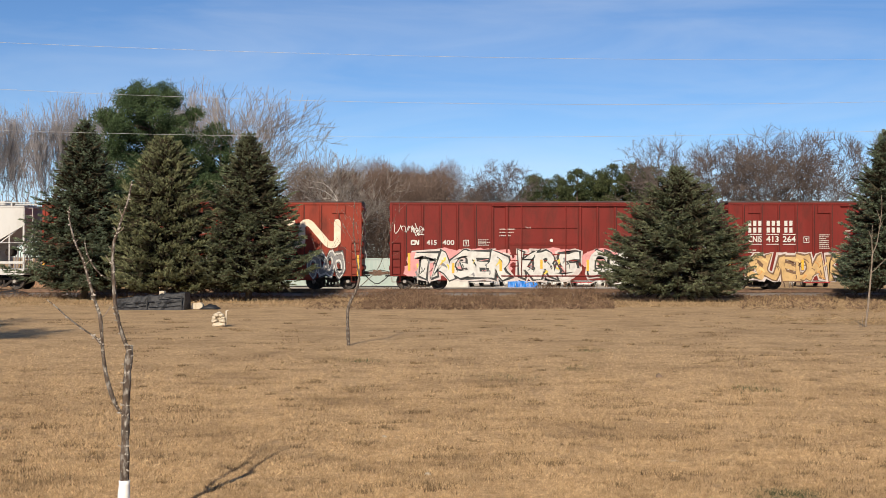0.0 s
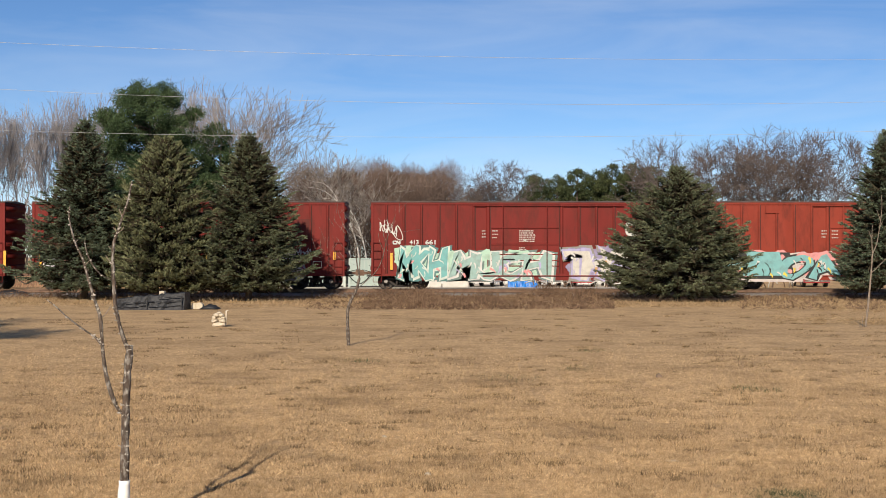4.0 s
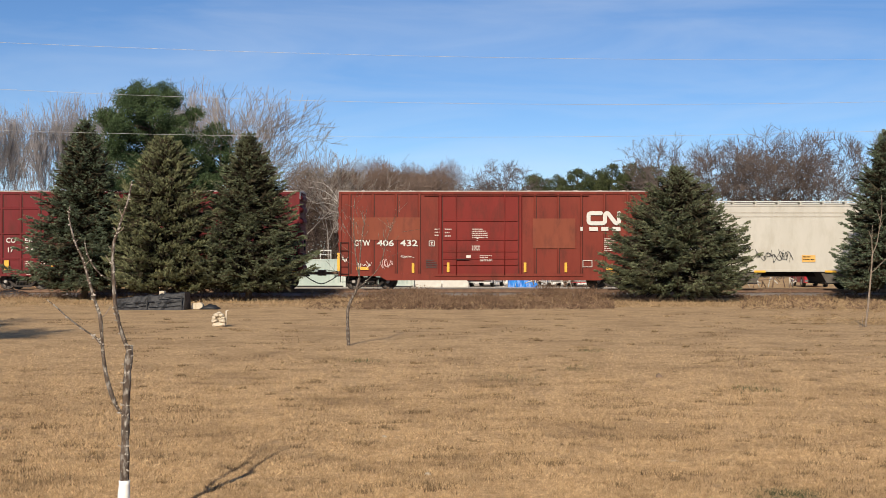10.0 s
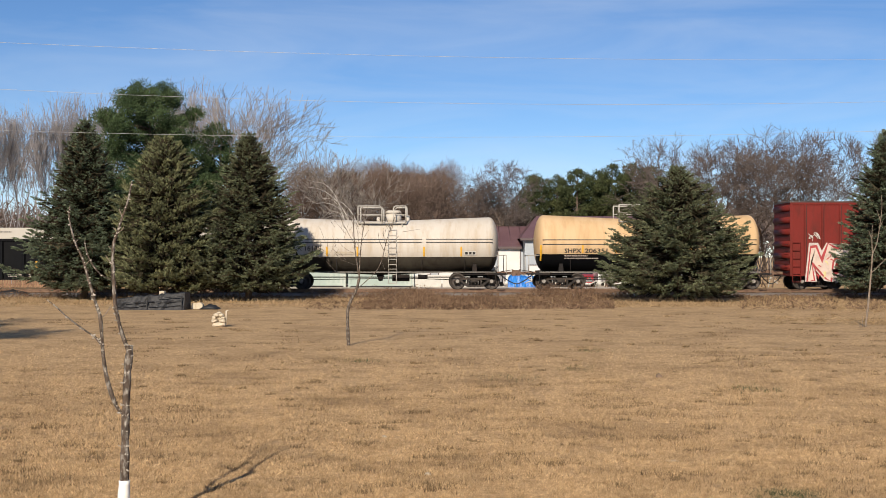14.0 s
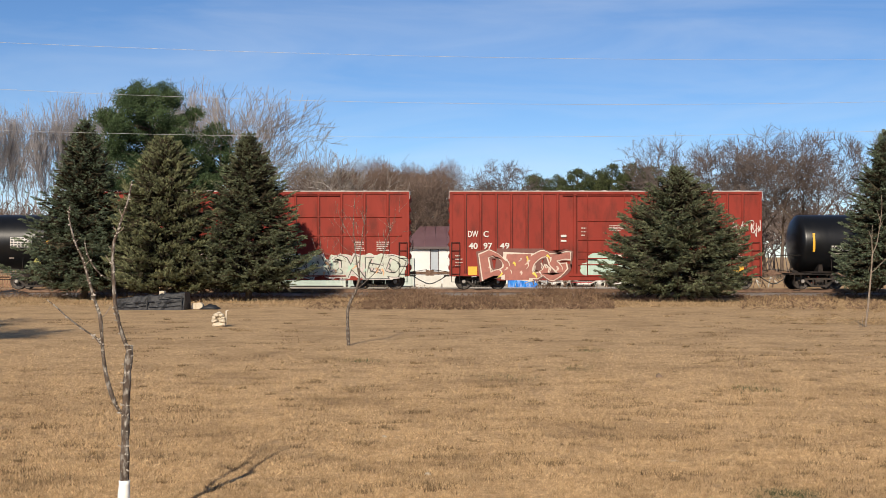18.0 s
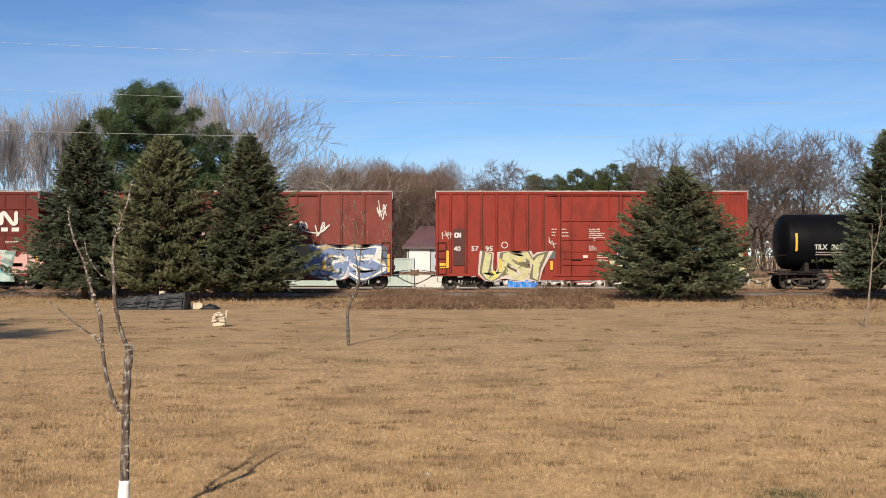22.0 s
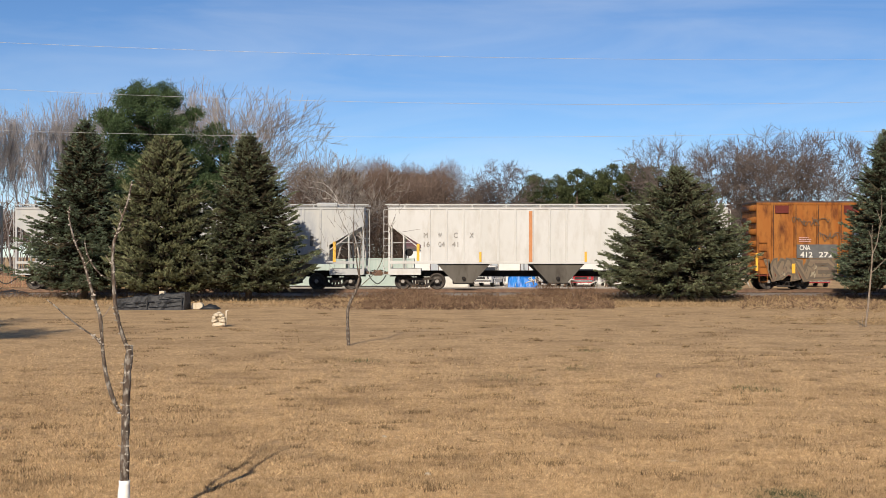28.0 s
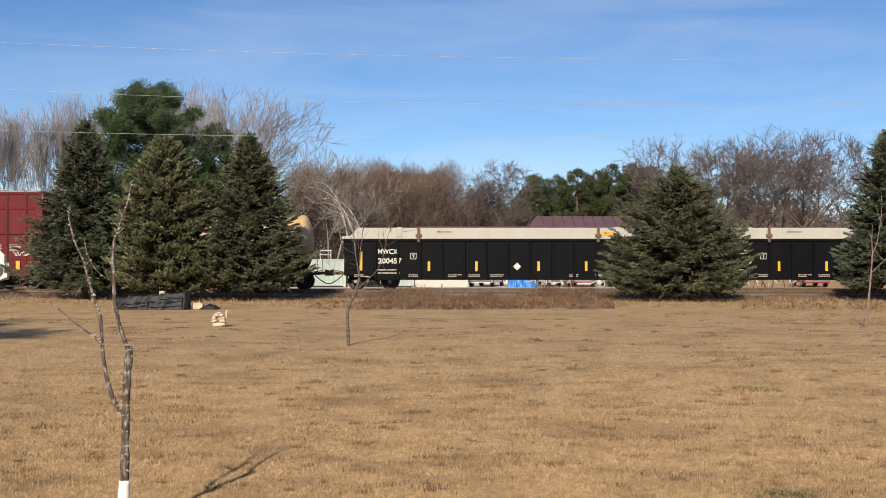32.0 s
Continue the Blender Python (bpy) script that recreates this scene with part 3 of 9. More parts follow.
def bare_tree(name, label, x, y, height, seed, material, thick=1.0, widen=1.0, group="", fine=3, twig=0.55, **kw):
    rng = np.random.default_rng(seed)
    t = thing(name, label, "bare tree", (x, y, 0), group=group)
    segs = np.array(bare_segments(rng, height, **kw))
    stem_of, segs = segs[:, 8], segs[:, :8].copy()
    segs[:, [0, 3]] *= widen
    segs[:, [1, 4]] *= widen
    segs[:, 6:] = np.maximum(segs[:, 6:] * thick, 0.013 * thick)
    big = segs[:, 6] > 0.045 * thick
    for i in sorted(set(stem_of[big])):
        part("trunk", twigs_mesh("trunk", segs[big & (stem_of == i)], material if material in (M_PALETWIG, M_REDTWIG) else M_BARK, 6), None, t)
    part("crown", twigs_mesh("crown", segs[~big], material), None, t)
    if not fine:
        return t
    # the finest twigs, on the outer branches
    outer = np.repeat(segs[segs[:, 6] < 0.034 * thick], fine, 0)
    m = len(outer)
    way = outer[:, 3:6] - outer[:, :3]
    way /= np.maximum(np.linalg.norm(way, axis=1, keepdims=True), 1e-6)
    o = outer[:, :3] + (outer[:, 3:6] - outer[:, :3]) * rng.random((m, 1))
    d = way + rng.normal(size=(m, 3)) * 0.55
    e = o + d * (twig * rng.uniform(0.35, 1.0, (m, 1)))
    e[:, 2] = np.minimum(e[:, 2], height)
    part("outer_crown", blades_mesh("outer_crown", o, e, rng.uniform(0.016, 0.026, m), material, rng, cross=1), None, t)["kind"] = "stuff"
    return t


# the group of evergreens on the lawn's edge
spruce("spruce_tree", "tall dark green spruce at the edge of the lawn", gx(150, 55.0), 55.0, gz(208, 55.0), 2.75, M_SPRUCE_A, 11, full=1.45, ragged=0.22)
spruce("spruce_tree", "olive-green spruce with upturned spiky twigs", gx(292, 52.0), 52.0, gz(240, 52.0), 2.5, M_SPRUCE_B, 12, full=1.6, blunt=0.62, spiky=0.75)
spruce("spruce_tree", "broad green spruce with browned upper boughs", gx(440, 53.0), 53.0, gz(234, 53.0), 2.9, M_SPRUCE_C, 13, full=1.6, blunt=0.9, ragged=0.16)
spruce("spruce_tree", "full bushy green spruce standing alone by the track", gx(1198, 52.5), 52.5, gz(293, 52.5), 3.35, M_SPRUCE_C, 14, full=2.2, ragged=0.12, per_metre=58)
spruce("spruce_tree", "tall slender dark green spruce by the track", gx(1574, 53.0), 53.0, gz(226, 53.0), 2.5, M_SPRUCE_A, 15, full=1.4, blunt=0.9)
pine("white_pine", "tall dark green white pine behind the railway", gx(264, 76.0), 76.0, gz(142, 76.0), 4.8, M_PINE, 21, limbs=125, bare=0.14, blades=170, size=0.66, needle=0.19)
pine("white_pine", "lower dark green pine among bare trees", gx(388, 78.0), 78.0, gz(215, 78.0), 2.1, M_PINE, 22, limbs=50, bare=0.16, blades=120, size=0.50, needle=0.20)

# leafless trees behind the railway
for k, (px, top, d, seed) in enumerate(((-40, 180, 84, 31), (20, 170, 86, 32), (75, 178, 82, 33), (125, 152, 88, 34), (175, 165, 85, 35), (300, 128, 92, 36), (345, 150, 90, 37))):
    bare_tree("bare_tree", "leafless reddish-grey tree with upswept twigs", gx(px, d), d, gz(top, d), seed, M_REDTWIG, trunks=3, up=1.2, spread=-0.3, fork=0.2, depth=5, r0=0.09, first=0.32, thick=0.80, sparse=0.60,
              widen=0.85, fine=1, twig=0.8, group="leafless trees behind the track")
for px, top, d, seed in ((425, 150, 80, 41), (480, 152, 82, 42), (530, 205, 84, 43), (580, 262, 84, 44)):
    bare_tree("bare_tree", "leafless pale-barked tree with arching branches", gx(px, d), d, gz(top, d), seed, M_PALETWIG, fine=0, trunks=2, up=0.55, spread=0.0, fork=0.45, depth=5, r0=0.10, first=0.30, thick=0.85, sparse=0.58,
              twist=0.05, group="pale leafless trees")
bare_tree("bare_tree", "spreading grey leafless tree with a round crown", gx(858, 90), 90.0, gz(278, 90), 56, M_TWIG, depth=7, spread=0.45, fork=0.6, r0=0.20, up=0.12, thick=0.9, widen=1.0, first=0.30, fine=1)
for px, top, d, seed in ((1262, 252, 110, 60), (1285, 240, 108, 62), (1300, 244, 103, 59), (1355, 238, 112, 58), (1415, 226, 110, 57), (1330, 228, 110, 63), (1385, 232, 106, 64), (1440, 213, 104, 65), (1490, 240, 106, 66), (1600, 250, 108, 67), (1660, 235, 110, 68)):
    bare_tree("bare_tree", "leafless grey-brown tree with a wide round crown", gx(px, d), d, gz(top, d), seed, M_TWIG, depth=6, spread=0.12, fork=0.48, r0=0.19, up=0.46, thick=1.0, sparse=0.64, fine=1,
              group="round-crowned leafless trees")
bare_tree("bare_tree", "leafless tree on the lawn that throws a shadow", -15.2, 19.5, 7.8, 95, M_TWIG, depth=6, spread=0.2, fork=0.5, r0=0.14, up=0.35)
# birches that arch over from one root
M_BIRCH = surface("white_birch_bark", (0.30, 0.27, 0.24), (0.48, 0.44, 0.395), scale=3.0, rough=0.8, c3=(0.14, 0.11, 0.09), scale3=5.0, amount3=0.6)
for root, d, reach, top, seed in ((640, 79.0, 98, 331, 1), (652, 80.0, 70, 352, 2), (622, 78.5, 62, 322, 3)):
    rg = random.Random(seed)
    t = thing("birch_tree", "leaning white birch with bare arching stems", "bare tree", (gx(root, d), d, 0), group="leaning birches")
    arch = []
    for k in range(4):
        w, h = -(reach * (1.0 - 0.16 * k)) / LENS * d, gz(top + 13 * k, d)
        bend = [Vector((w * u ** 1.7, 0.25 * k * u, h * (1 - (1 - u) ** 2.0) * (1.0 - 0.10 * u * u * k))) for u in (i / 9 for i in range(10))]
        s = Shape()
        for i, (a, b) in enumerate(zip(bend[:-1], bend[1:])):
            s.tube(a, b, 0.062 * (1 - i / 11), 0.062 * (1 - (i + 1) / 11), 6)
        part("stem", s, M_BIRCH, t)
        for i in range(4, 10):
            for _ in range(4):
                p = bend[i] + Vector((rg.uniform(-0.3, 0.3), 0, rg.uniform(-0.05, 0.05)))
                q = p + Vector((rg.uniform(-0.9, 0.3), rg.uniform(-0.3, 0.3), rg.uniform(-0.15, 0.75)))
                arch.append((*p, *q, 0.014, 0.006))
    part("crown", twigs_mesh("crown", arch, M_PALETWIG), None, t)["kind"] = "stuff"
# pines beyond the sheds
for px, top, d, seed in ((945, 308, 112, 71), (985, 312, 116, 72), (1020, 297, 112, 73), (1055, 303, 117, 74), (1082, 291, 113, 75), (1118, 288, 110, 76), (1150, 296, 114, 77)):
    pine("pine_tree", "dark green pine with a bare lower trunk", gx(px, d), d, gz(top, d), 2.3, M_FARPINE, seed, limbs=46, bare=0.24, blades=110, size=0.56, needle=0.25, dome=0.55)


def woods():
    """Brown undergrowth and far woods, too many stems to count."""
    rng = np.random.default_rng(91)
    segs, pb, pt = [], [], []
    for i in range(300):
        px = rng.uniform(520, 800) if i % 6 else rng.uniform(800, 905)
        d = rng.uniform(90, 108)
        top = 286 + 9 * math.sin(px * 0.043 + 1.0) + 6 * math.sin(px * 0.11) + abs(rng.normal()) * 40 + (55 if px > 800 else 0)
        h = max(1.5, gz(top, d))
        x0 = gx(px, d)
        for r in bare_segments(rng, h, 0.1, depth=2, trunks=1, up=0.45, fork=0.6, r0=0.030, first=0.36):
            segs.append((r[0] + x0, r[1] + d, r[2], r[3] + x0, r[4] + d, r[5], max(r[6], 0.013), max(r[7], 0.008)))
        # a rounded crown of fine twigs that point up and outwards
        k = 900
        o = rng.normal(size=(k, 3))
        o /= np.linalg.norm(o, axis=1, keepdims=True)
        w = rng.uniform(1.1, 1.9)
        tall = min(h * 0.48, rng.uniform(1.5, 2.6))
        c = np.array([x0, d, h - tall])
        p = c + o * np.array([w, w, tall]) * (0.25 + 0.72 * rng.random((k, 1)) ** 0.5)
        low = p[:, 2] < c[2]
        p[low, 2] = c[2] - rng.random(low.sum()) * (c[2] - 0.3)
        way = o * np.array([0.7, 0.7, 0.5]) + rng.normal(size=(k, 3)) * 0.45 + np.array([0, 0, 0.35])
        way /= np.linalg.norm(way, axis=1, keepdims=True)
        pb.append(p)
        pt.append(p + way * rng.uniform(0.15, 0.50, (k, 1)))
    tagged(part("brush_stems", twigs_mesh("brush_stems", segs, M_BRUSH), None), "thin brown stems of the leafless brush", "brush", kind="stuff")
    pb, pt = np.concatenate(pb), np.concatenate(pt)
    me = blades_mesh("brush", pb, pt, rng.uniform(0.018, 0.034, len(pb)), M_BRUSH, rng, cross=1)
    tagged(part("brush", me, None), "thick brown leafless brush behind the sheds", "brush", kind="stuff")
    segs = []
    for i in range(250):
        d = rng.uniform(125, 185)
        px = rng.uniform(-150, 1720)
        top = 372 + rng.uniform(-34, 30)
        h = gz(top, d)
        for r in bare_segments(rng, h, 0.2, depth=3, trunks=2, up=0.4, fork=0.5, r0=0.08, first=0.32):
            segs.append((r[0] * 1.3 + gx(px, d), r[1] + d, r[2], r[3] * 1.3 + gx(px, d), r[4] + d, r[5], max(r[6], 0.05), max(r[7], 0.035)))
    tagged(part("far_woods", twigs_mesh("far_woods", segs, M_FARWOOD), None), "far grey-brown leafless woods on the skyline", "woods", kind="stuff")


woods()


# ---- sheds and yard beyond the track ----
M_ROOFSTEEL = surface("maroon_roof_steel", (0.115, 0.060, 0.066), (0.145, 0.082, 0.088), scale=0.8, rough=0.5, bump=0.002, spec=0.4)
M_SHEDWHITE = surface("white_shed_siding", (0.56, 0.55, 0.53), (0.62, 0.61, 0.59), scale=1.2, rough=0.6, c3=(0.55, 0.53, 0.49), scale3=2.0, amount3=0.3)
M_SHEDGREY = surface("blue_grey_siding", (0.30, 0.33, 0.36), (0.37, 0.40, 0.43), scale=1.2, rough=0.6)
M_TRIM = surface("dark_trim", (0.07, 0.045, 0.045), (0.10, 0.07, 0.07), scale=3.0, rough=0.6)
M_CONTAINER = surface("pale_green_steel", (0.28, 0.35, 0.315), (0.36, 0.42, 0.385), scale=0.9, rough=0.6, c3=(0.48, 0.49, 0.45), scale3=0.8, amount3=0.7, stretch=(1, 1, 0.4))
M_CONCRETE = surface("pale_concrete", (0.46, 0.445, 0.405), (0.56, 0.545, 0.50), scale=3.0, rough=0.85, bump=0.004)
M_BLUETARP = surface("blue_tarpaulin", (0.008, 0.11, 0.42), (0.02, 0.20, 0.60), scale=2.5, rough=0.45, bump=0.03, bscale=5.0)
M_REDCAR = surface("red_car_paint", (0.30, 0.015, 0.020), (0.38, 0.03, 0.035), scale=3.0, rough=0.3)
M_WHITECAR = surface("white_car_paint", (0.52, 0.505, 0.475), (0.58, 0.565, 0.535), scale=3.0, rough=0.35)
M_GLASS = surface("dark_car_glass", (0.02, 0.022, 0.025), (0.035, 0.04, 0.045), scale=3.0, rough=0.08)
M_TYRE = surface("tyre_rubber", (0.02, 0.02, 0.02), (0.035, 0.034, 0.032), scale=6.0, rough=0.85)
M_CHROME = surface("chrome", (0.62, 0.62, 0.62), (0.75, 0.75, 0.75), scale=4.0, rough=0.2, metal=0.9)
M_SCRAP = surface("rusty_scrap", (0.11, 0.075, 0.055), (0.22, 0.15, 0.10), scale=4.0, rough=0.85)
M_FENCE = surface("brown_fence_wood", (0.16, 0.085, 0.05), (0.26, 0.15, 0.09), scale=4.0, rough=0.85, vary=0.25)
M_BLACKFILM = surface("black_plastic_film", (0.008, 0.008, 0.009), (0.018, 0.018, 0.020), scale=3.0, rough=0.62, bump=0.03, bscale=7.0)
M_GREYFILM = surface("grey_plastic_panel", (0.018, 0.018, 0.020), (0.036, 0.036, 0.040), scale=3.0, rough=0.4)
M_CREAMSTONE = surface("cream_stone", (0.44, 0.365, 0.26), (0.56, 0.485, 0.37), scale=6.0, rough=0.9, bump=0.012, bscale=14.0)
M_WIRE = surface("aluminium_wire", (0.34, 0.34, 0.34), (0.40, 0.40, 0.40), scale=2.0, rough=0.5, metal=0.2)


def shed(name, label, px0, px1, d, depth, eave_py, ridge_py, wall, doors, hip_left=2.2, hip_right=2.2, grey_to=None):
    """A long low steel shed with its roof ridge along the track."""
    x0, x1 = gx(px0, d), gx(px1, d)
    he, hr = gz(eave_py, d), gz(ridge_py, d + depth / 2)
    t = thing(name, label, "shed", ((x0 + x1) / 2, d, 0))
    a, b = x0 - (x0 + x1) / 2, x1 - (x0 + x1) / 2
    part("wall", Shape().box(a, b, 0, 0.15, 0, he), wall, t)
    part("wall", Shape().box(a, b, depth - 0.15, depth, 0, he), wall, t)
    for x in (a, b - 0.15):
        part("wall", Shape().box(x, x + 0.15, 0.15, depth - 0.15, 0, he), wall, t)
    e = 0.35
    hr_l, hr_r = a + hip_left, b - hip_right
    s = Shape()
    P = [(a - e, -e, he), (b + e, -e, he), (b + e, depth + e, he), (a - e, depth + e, he), (hr_l, depth / 2, hr), (hr_r, depth / 2, hr)]
    for f in ((0, 1, 5, 4), (1, 2, 5), (2, 3, 4, 5), (3, 0, 4)):
        s.face([P[i] for i in f])
    s.face([P[3], P[2], P[1], P[0]])
    roof = part("roof", s, M_ROOFSTEEL, t)
    n = int((hr_r - hr_l) / 0.75)
    up = Vector((0, depth / 2 + e, hr - he))
    for i in range(n):
        x = hr_l + (hr_r - hr_l) * (i + 0.5) / n
        q = Shape()
        q.rings([[(x - 0.02, -e, he + 0.004), (x + 0.02, -e, he + 0.004), (x + 0.02, -e, he + 0.016), (x - 0.02, -e, he + 0.016)],
                 [(x - 0.02, depth / 2, hr + 0.004), (x + 0.02, depth / 2, hr + 0.004), (x + 0.02, depth / 2, hr + 0.016), (x - 0.02, depth / 2, hr + 0.016)]])
        part("roof_rib", q, M_ROOFSTEEL, roof)
    part("fascia", Shape().box(a - e, b + e, -e - 0.03, -e, he - 0.16, he + 0.01), M_TRIM, t)
    for p0, p1, top, mat in doors:
        u, v = gx(p0, d) - (x0 + x1) / 2, gx(p1, d) - (x0 + x1) / 2
        h = gz(top, d)
        dr = part("overhead_door", Shape().box(u, v, -0.05, 0.0, 0.02, h, 0.01), mat, t)
        for k in (0.25, 0.5, 0.75):
            part("door_seam", Shape().box(u + 0.03, v - 0.03, -0.056, -0.05, h * k - 0.012, h * k + 0.012), M_SHEDWHITE, dr)
        part("door_frame", Shape().box(u - 0.06, u, -0.07, 0.0, 0, h + 0.06).box(v, v + 0.06, -0.07, 0.0, 0, h + 0.06).box(u, v, -0.07, 0.0, h, h + 0.06), M_TRIM, t)
    return t


shed("storage_shed", "long low white shed with a maroon metal hip roof", 720, 975, 86.0, 8.0, 437, 401, M_SHEDGREY,
     [(724, 761, 441, M_SHEDWHITE), (777, 814, 441, M_SHEDWHITE), (829, 868, 441, M_SHEDWHITE), (882, 920, 441, M_SHEDWHITE)], hip_left=0.9, hip_right=0.9)
shed("storage_shed", "taller blue-grey shed with white doors and a maroon metal roof", 929, 1270, 84.0, 9.0, 422, 383, M_SHEDGREY,
     [(965, 1008, 438, M_SHEDWHITE), (1022, 1068, 438, M_SHEDWHITE), (1082, 1128, 438, M_SHEDWHITE), (936, 955, 470, M_SHEDWHITE)], hip_left=1.2, hip_right=1.2)


def container(label, px0, px1, top_py, d, width, mat):
    x0, x1 = gx(px0, d), gx(px1, d)
    h = gz(top_py, d)
    t = thing("steel_container", label, "container", ((x0 + x1) / 2, d, 0), group="containers in the yard")
    L = (x1 - x0) / 2
    part("body", Shape().box(-L, L, 0.03, width, 0.15, h - 0.03, 0.02), mat, t)
    part("top_rail", Shape().box(-L, L, 0, 0.1, h - 0.1, h, 0.01), mat, t)
    part("bottom_rail", Shape().box(-L, L, 0, 0.1, 0.1, 0.26, 0.01), mat, t)
    m = Shape().slab([(-0.07, 0.26), (0.07, 0.26), (0.05, h - 0.1), (-0.05, h - 0.1)], 0.0, 0.03).mesh("side_rib", [mat])
    n = int(2 * L / 0.30)
    for i in range(n):
        part("side_rib", m, None, t, at=(-L + 2 * L * (i + 0.5) / n, 0, 0))
    for x in (-L + 0.08, L - 0.08):
        part("corner_post", Shape().box(x - 0.08, x + 0.08, -0.01, 0.12, 0, h, 0.015), mat, t)
    return t


container("weathered pale green steel container in the yard", 500, 612, 459, 76.5, 2.4, M_CONTAINER)
container("pale green steel container with white patches", 616, 733, 457, 75.5, 2.4, M_CONTAINER)
t = thing("roof_rack", "small steel rack standing on a container", "rack", (gx(576, 77.0), 77.1, gz(459, 76.5)))
for x in (-0.35, 0.35):
    part("post", Shape().box(x - 0.025, x + 0.025, 0, 0.05, -0.02, 0.55), M_CONCRETE, t)
part("top_bar", Shape().box(-0.42, 0.42, 0, 0.05, 0.55, 0.62), M_CONCRETE, t)
part("middle_bar", Shape().box(-0.325, 0.325, 0.0, 0.04, 0.28, 0.32), M_CONCRETE, t)

# row of white concrete blocks
block = Shape().box(-0.84, 0.84, 0, 0.7, 0, 0.80, 0.03).mesh("body", [M_CONCRETE])
for i, px in enumerate((758, 806)):
    t = thing("concrete_block", "large white concrete block in the yard", "concrete block", (gx(px, 75.5), 75.5, 0.02), group="concrete blocks in the yard")
    part("body", block, None, t)
    part("lifting_loop", Shape().path([(-0.12, 0.35, 0.73), (-0.1, 0.35, 0.83), (0.1, 0.35, 0.83), (0.12, 0.35, 0.73)], 0.015), M_SCRAP, t)


def saloon(name, label, px, d, length, paint, rz=0, tarp=False, pickup=False, convertible=False):
    """A parked car, seen from its side."""
    t = thing(name, label, "car", (gx(px, d), d, 0.02), rz=rz)
    L = length / 2
    low = [(-L, 0.28), (-L, 0.62), (-L + 0.12, 0.74), (-L * 0.45, 0.84), (L * 0.55, 0.86), (L - 0.1, 0.80), (L, 0.60), (L, 0.28)]
    part("body", Shape().slab(low, -0.82, 0.82), paint, t)
    if not convertible:
        cab = [(-L * 0.48, 0.84), (-L * 0.22, 1.30), (L * 0.18, 1.34), (L * (0.25 if pickup else 0.55), 0.86)]
        part("cabin", Shape().slab(cab, -0.70, 0.70), paint if tarp else M_GLASS, t)
        part("car_roof", Shape().slab([(-L * 0.25, 1.29), (-L * 0.22, 1.35), (L * 0.18, 1.39), (L * 0.22, 1.32)], -0.72, 0.72), paint, t)
        part("pillar", Shape().box(-0.04, 0.04, -0.72, 0.72, 0.85, 1.33), paint, t)
    else:
        part("windscreen", Shape().slab([(-L * 0.32, 0.84), (-L * 0.14, 1.16), (-L * 0.12, 1.16), (-L * 0.26, 0.84)], -0.66, 0.66), M_GLASS, t)
        part("car_seat", Shape().box(0.1, 0.35, -0.6, 0.6, 0.8, 1.05, 0.05), M_TYRE, t)
    for x in (-L * 0.62, L * 0.62):
        for y in (-0.72, 0.72):
            w = part("wheel", Shape().tube((x, y - 0.11, 0.32), (x, y + 0.11, 0.32), 0.32, 0.32, 18), M_TYRE, t)
            if not tarp:
                part("hub_cap", Shape().tube((x, y - 0.13, 0.32), (x, y + 0.13, 0.32), 0.19, 0.19, 14), M_CHROME, w)
    if not tarp:
        part("bumper", Shape().box(-L - 0.06, -L + 0.06, -0.8, 0.8, 0.34, 0.48, 0.02), M_CHROME, t)
        part("bumper", Shape().box(L - 0.06, L + 0.06, -0.8, 0.8, 0.34, 0.48, 0.02), M_CHROME, t)
        for y in (-0.58, 0.58):
            part("headlight", Shape().tube((-L + 0.02, y, 0.60), (-L - 0.04, y, 0.60), 0.10, 0.09, 12), M_CHROME, t)
        part("grille", Shape().box(-L - 0.03, -L + 0.02, -0.40, 0.40, 0.52, 0.66, 0.01), M_TYRE, t)
        part("side_trim", Shape().box(-L + 0.3, L - 0.3, -0.835, -0.82, 0.52, 0.57), M_CHROME, t)
    return t


saloon("parked_car", "white car parked in the gravel yard", 862, 78.5, 4.3, M_WHITECAR, rz=74, pickup=True)
saloon("parked_car", "red open car parked in the gravel yard", 1033, 78.3, 4.2, M_REDCAR, rz=78, convertible=True)
saloon("parked_car", "white car among scrap in the yard", 980, 78.8, 4.1, M_WHITECAR, rz=100)
saloon("parked_car", "red car parked beyond the track", 1432, 78.0, 4.3, M_REDCAR, rz=86)
saloon("parked_car", "white car parked beyond the sheds", 1092, 78.6, 4.3, M_WHITECAR, rz=92)

# vehicle under a blue tarpaulin
t = thing("covered_vehicle", "small vehicle under a crumpled blue tarpaulin", "covered vehicle", (gx(924, 76.2), 76.2, 0.0))
s = Shape()
rngb = random.Random(4)
rows = []
for i in range(16):
    u = i / 15
    x = -0.92 + 1.84 * u
    h = (0.88 if u < 0.62 else 0.74) + 0.08 * math.sin(9 * u) + rngb.uniform(-0.06, 0.06) - 0.22 * (abs(2 * u - 1) ** 5)
    j = [rngb.uniform(-0.06, 0.06) for _ in range(8)]
    rows.append([(x + j[0], -0.70 + j[1], 0.02), (x + j[2], -0.62 + j[3], h * 0.45), (x, -0.50 + j[4], h * 0.82), (x, -0.25 + j[5], h), (x, 0.3, h * 0.95 + j[6]), (x, 0.6, h * 0.6), (x, 0.7, 0.02)])
s.rings(rows)
s.smooth = [False] * len(s.f)
part("tarpaulin", s, M_BLUETARP, t)
part("tie_rope", Shape().path([(-0.5, -0.76, 0.05), (-0.45, -0.68, 0.3), (-0.4, -0.5, 0.60)], 0.012).path([(0.4, -0.76, 0.05), (0.42, -0.68, 0.3)], 0.012), M_CONCRETE, t)

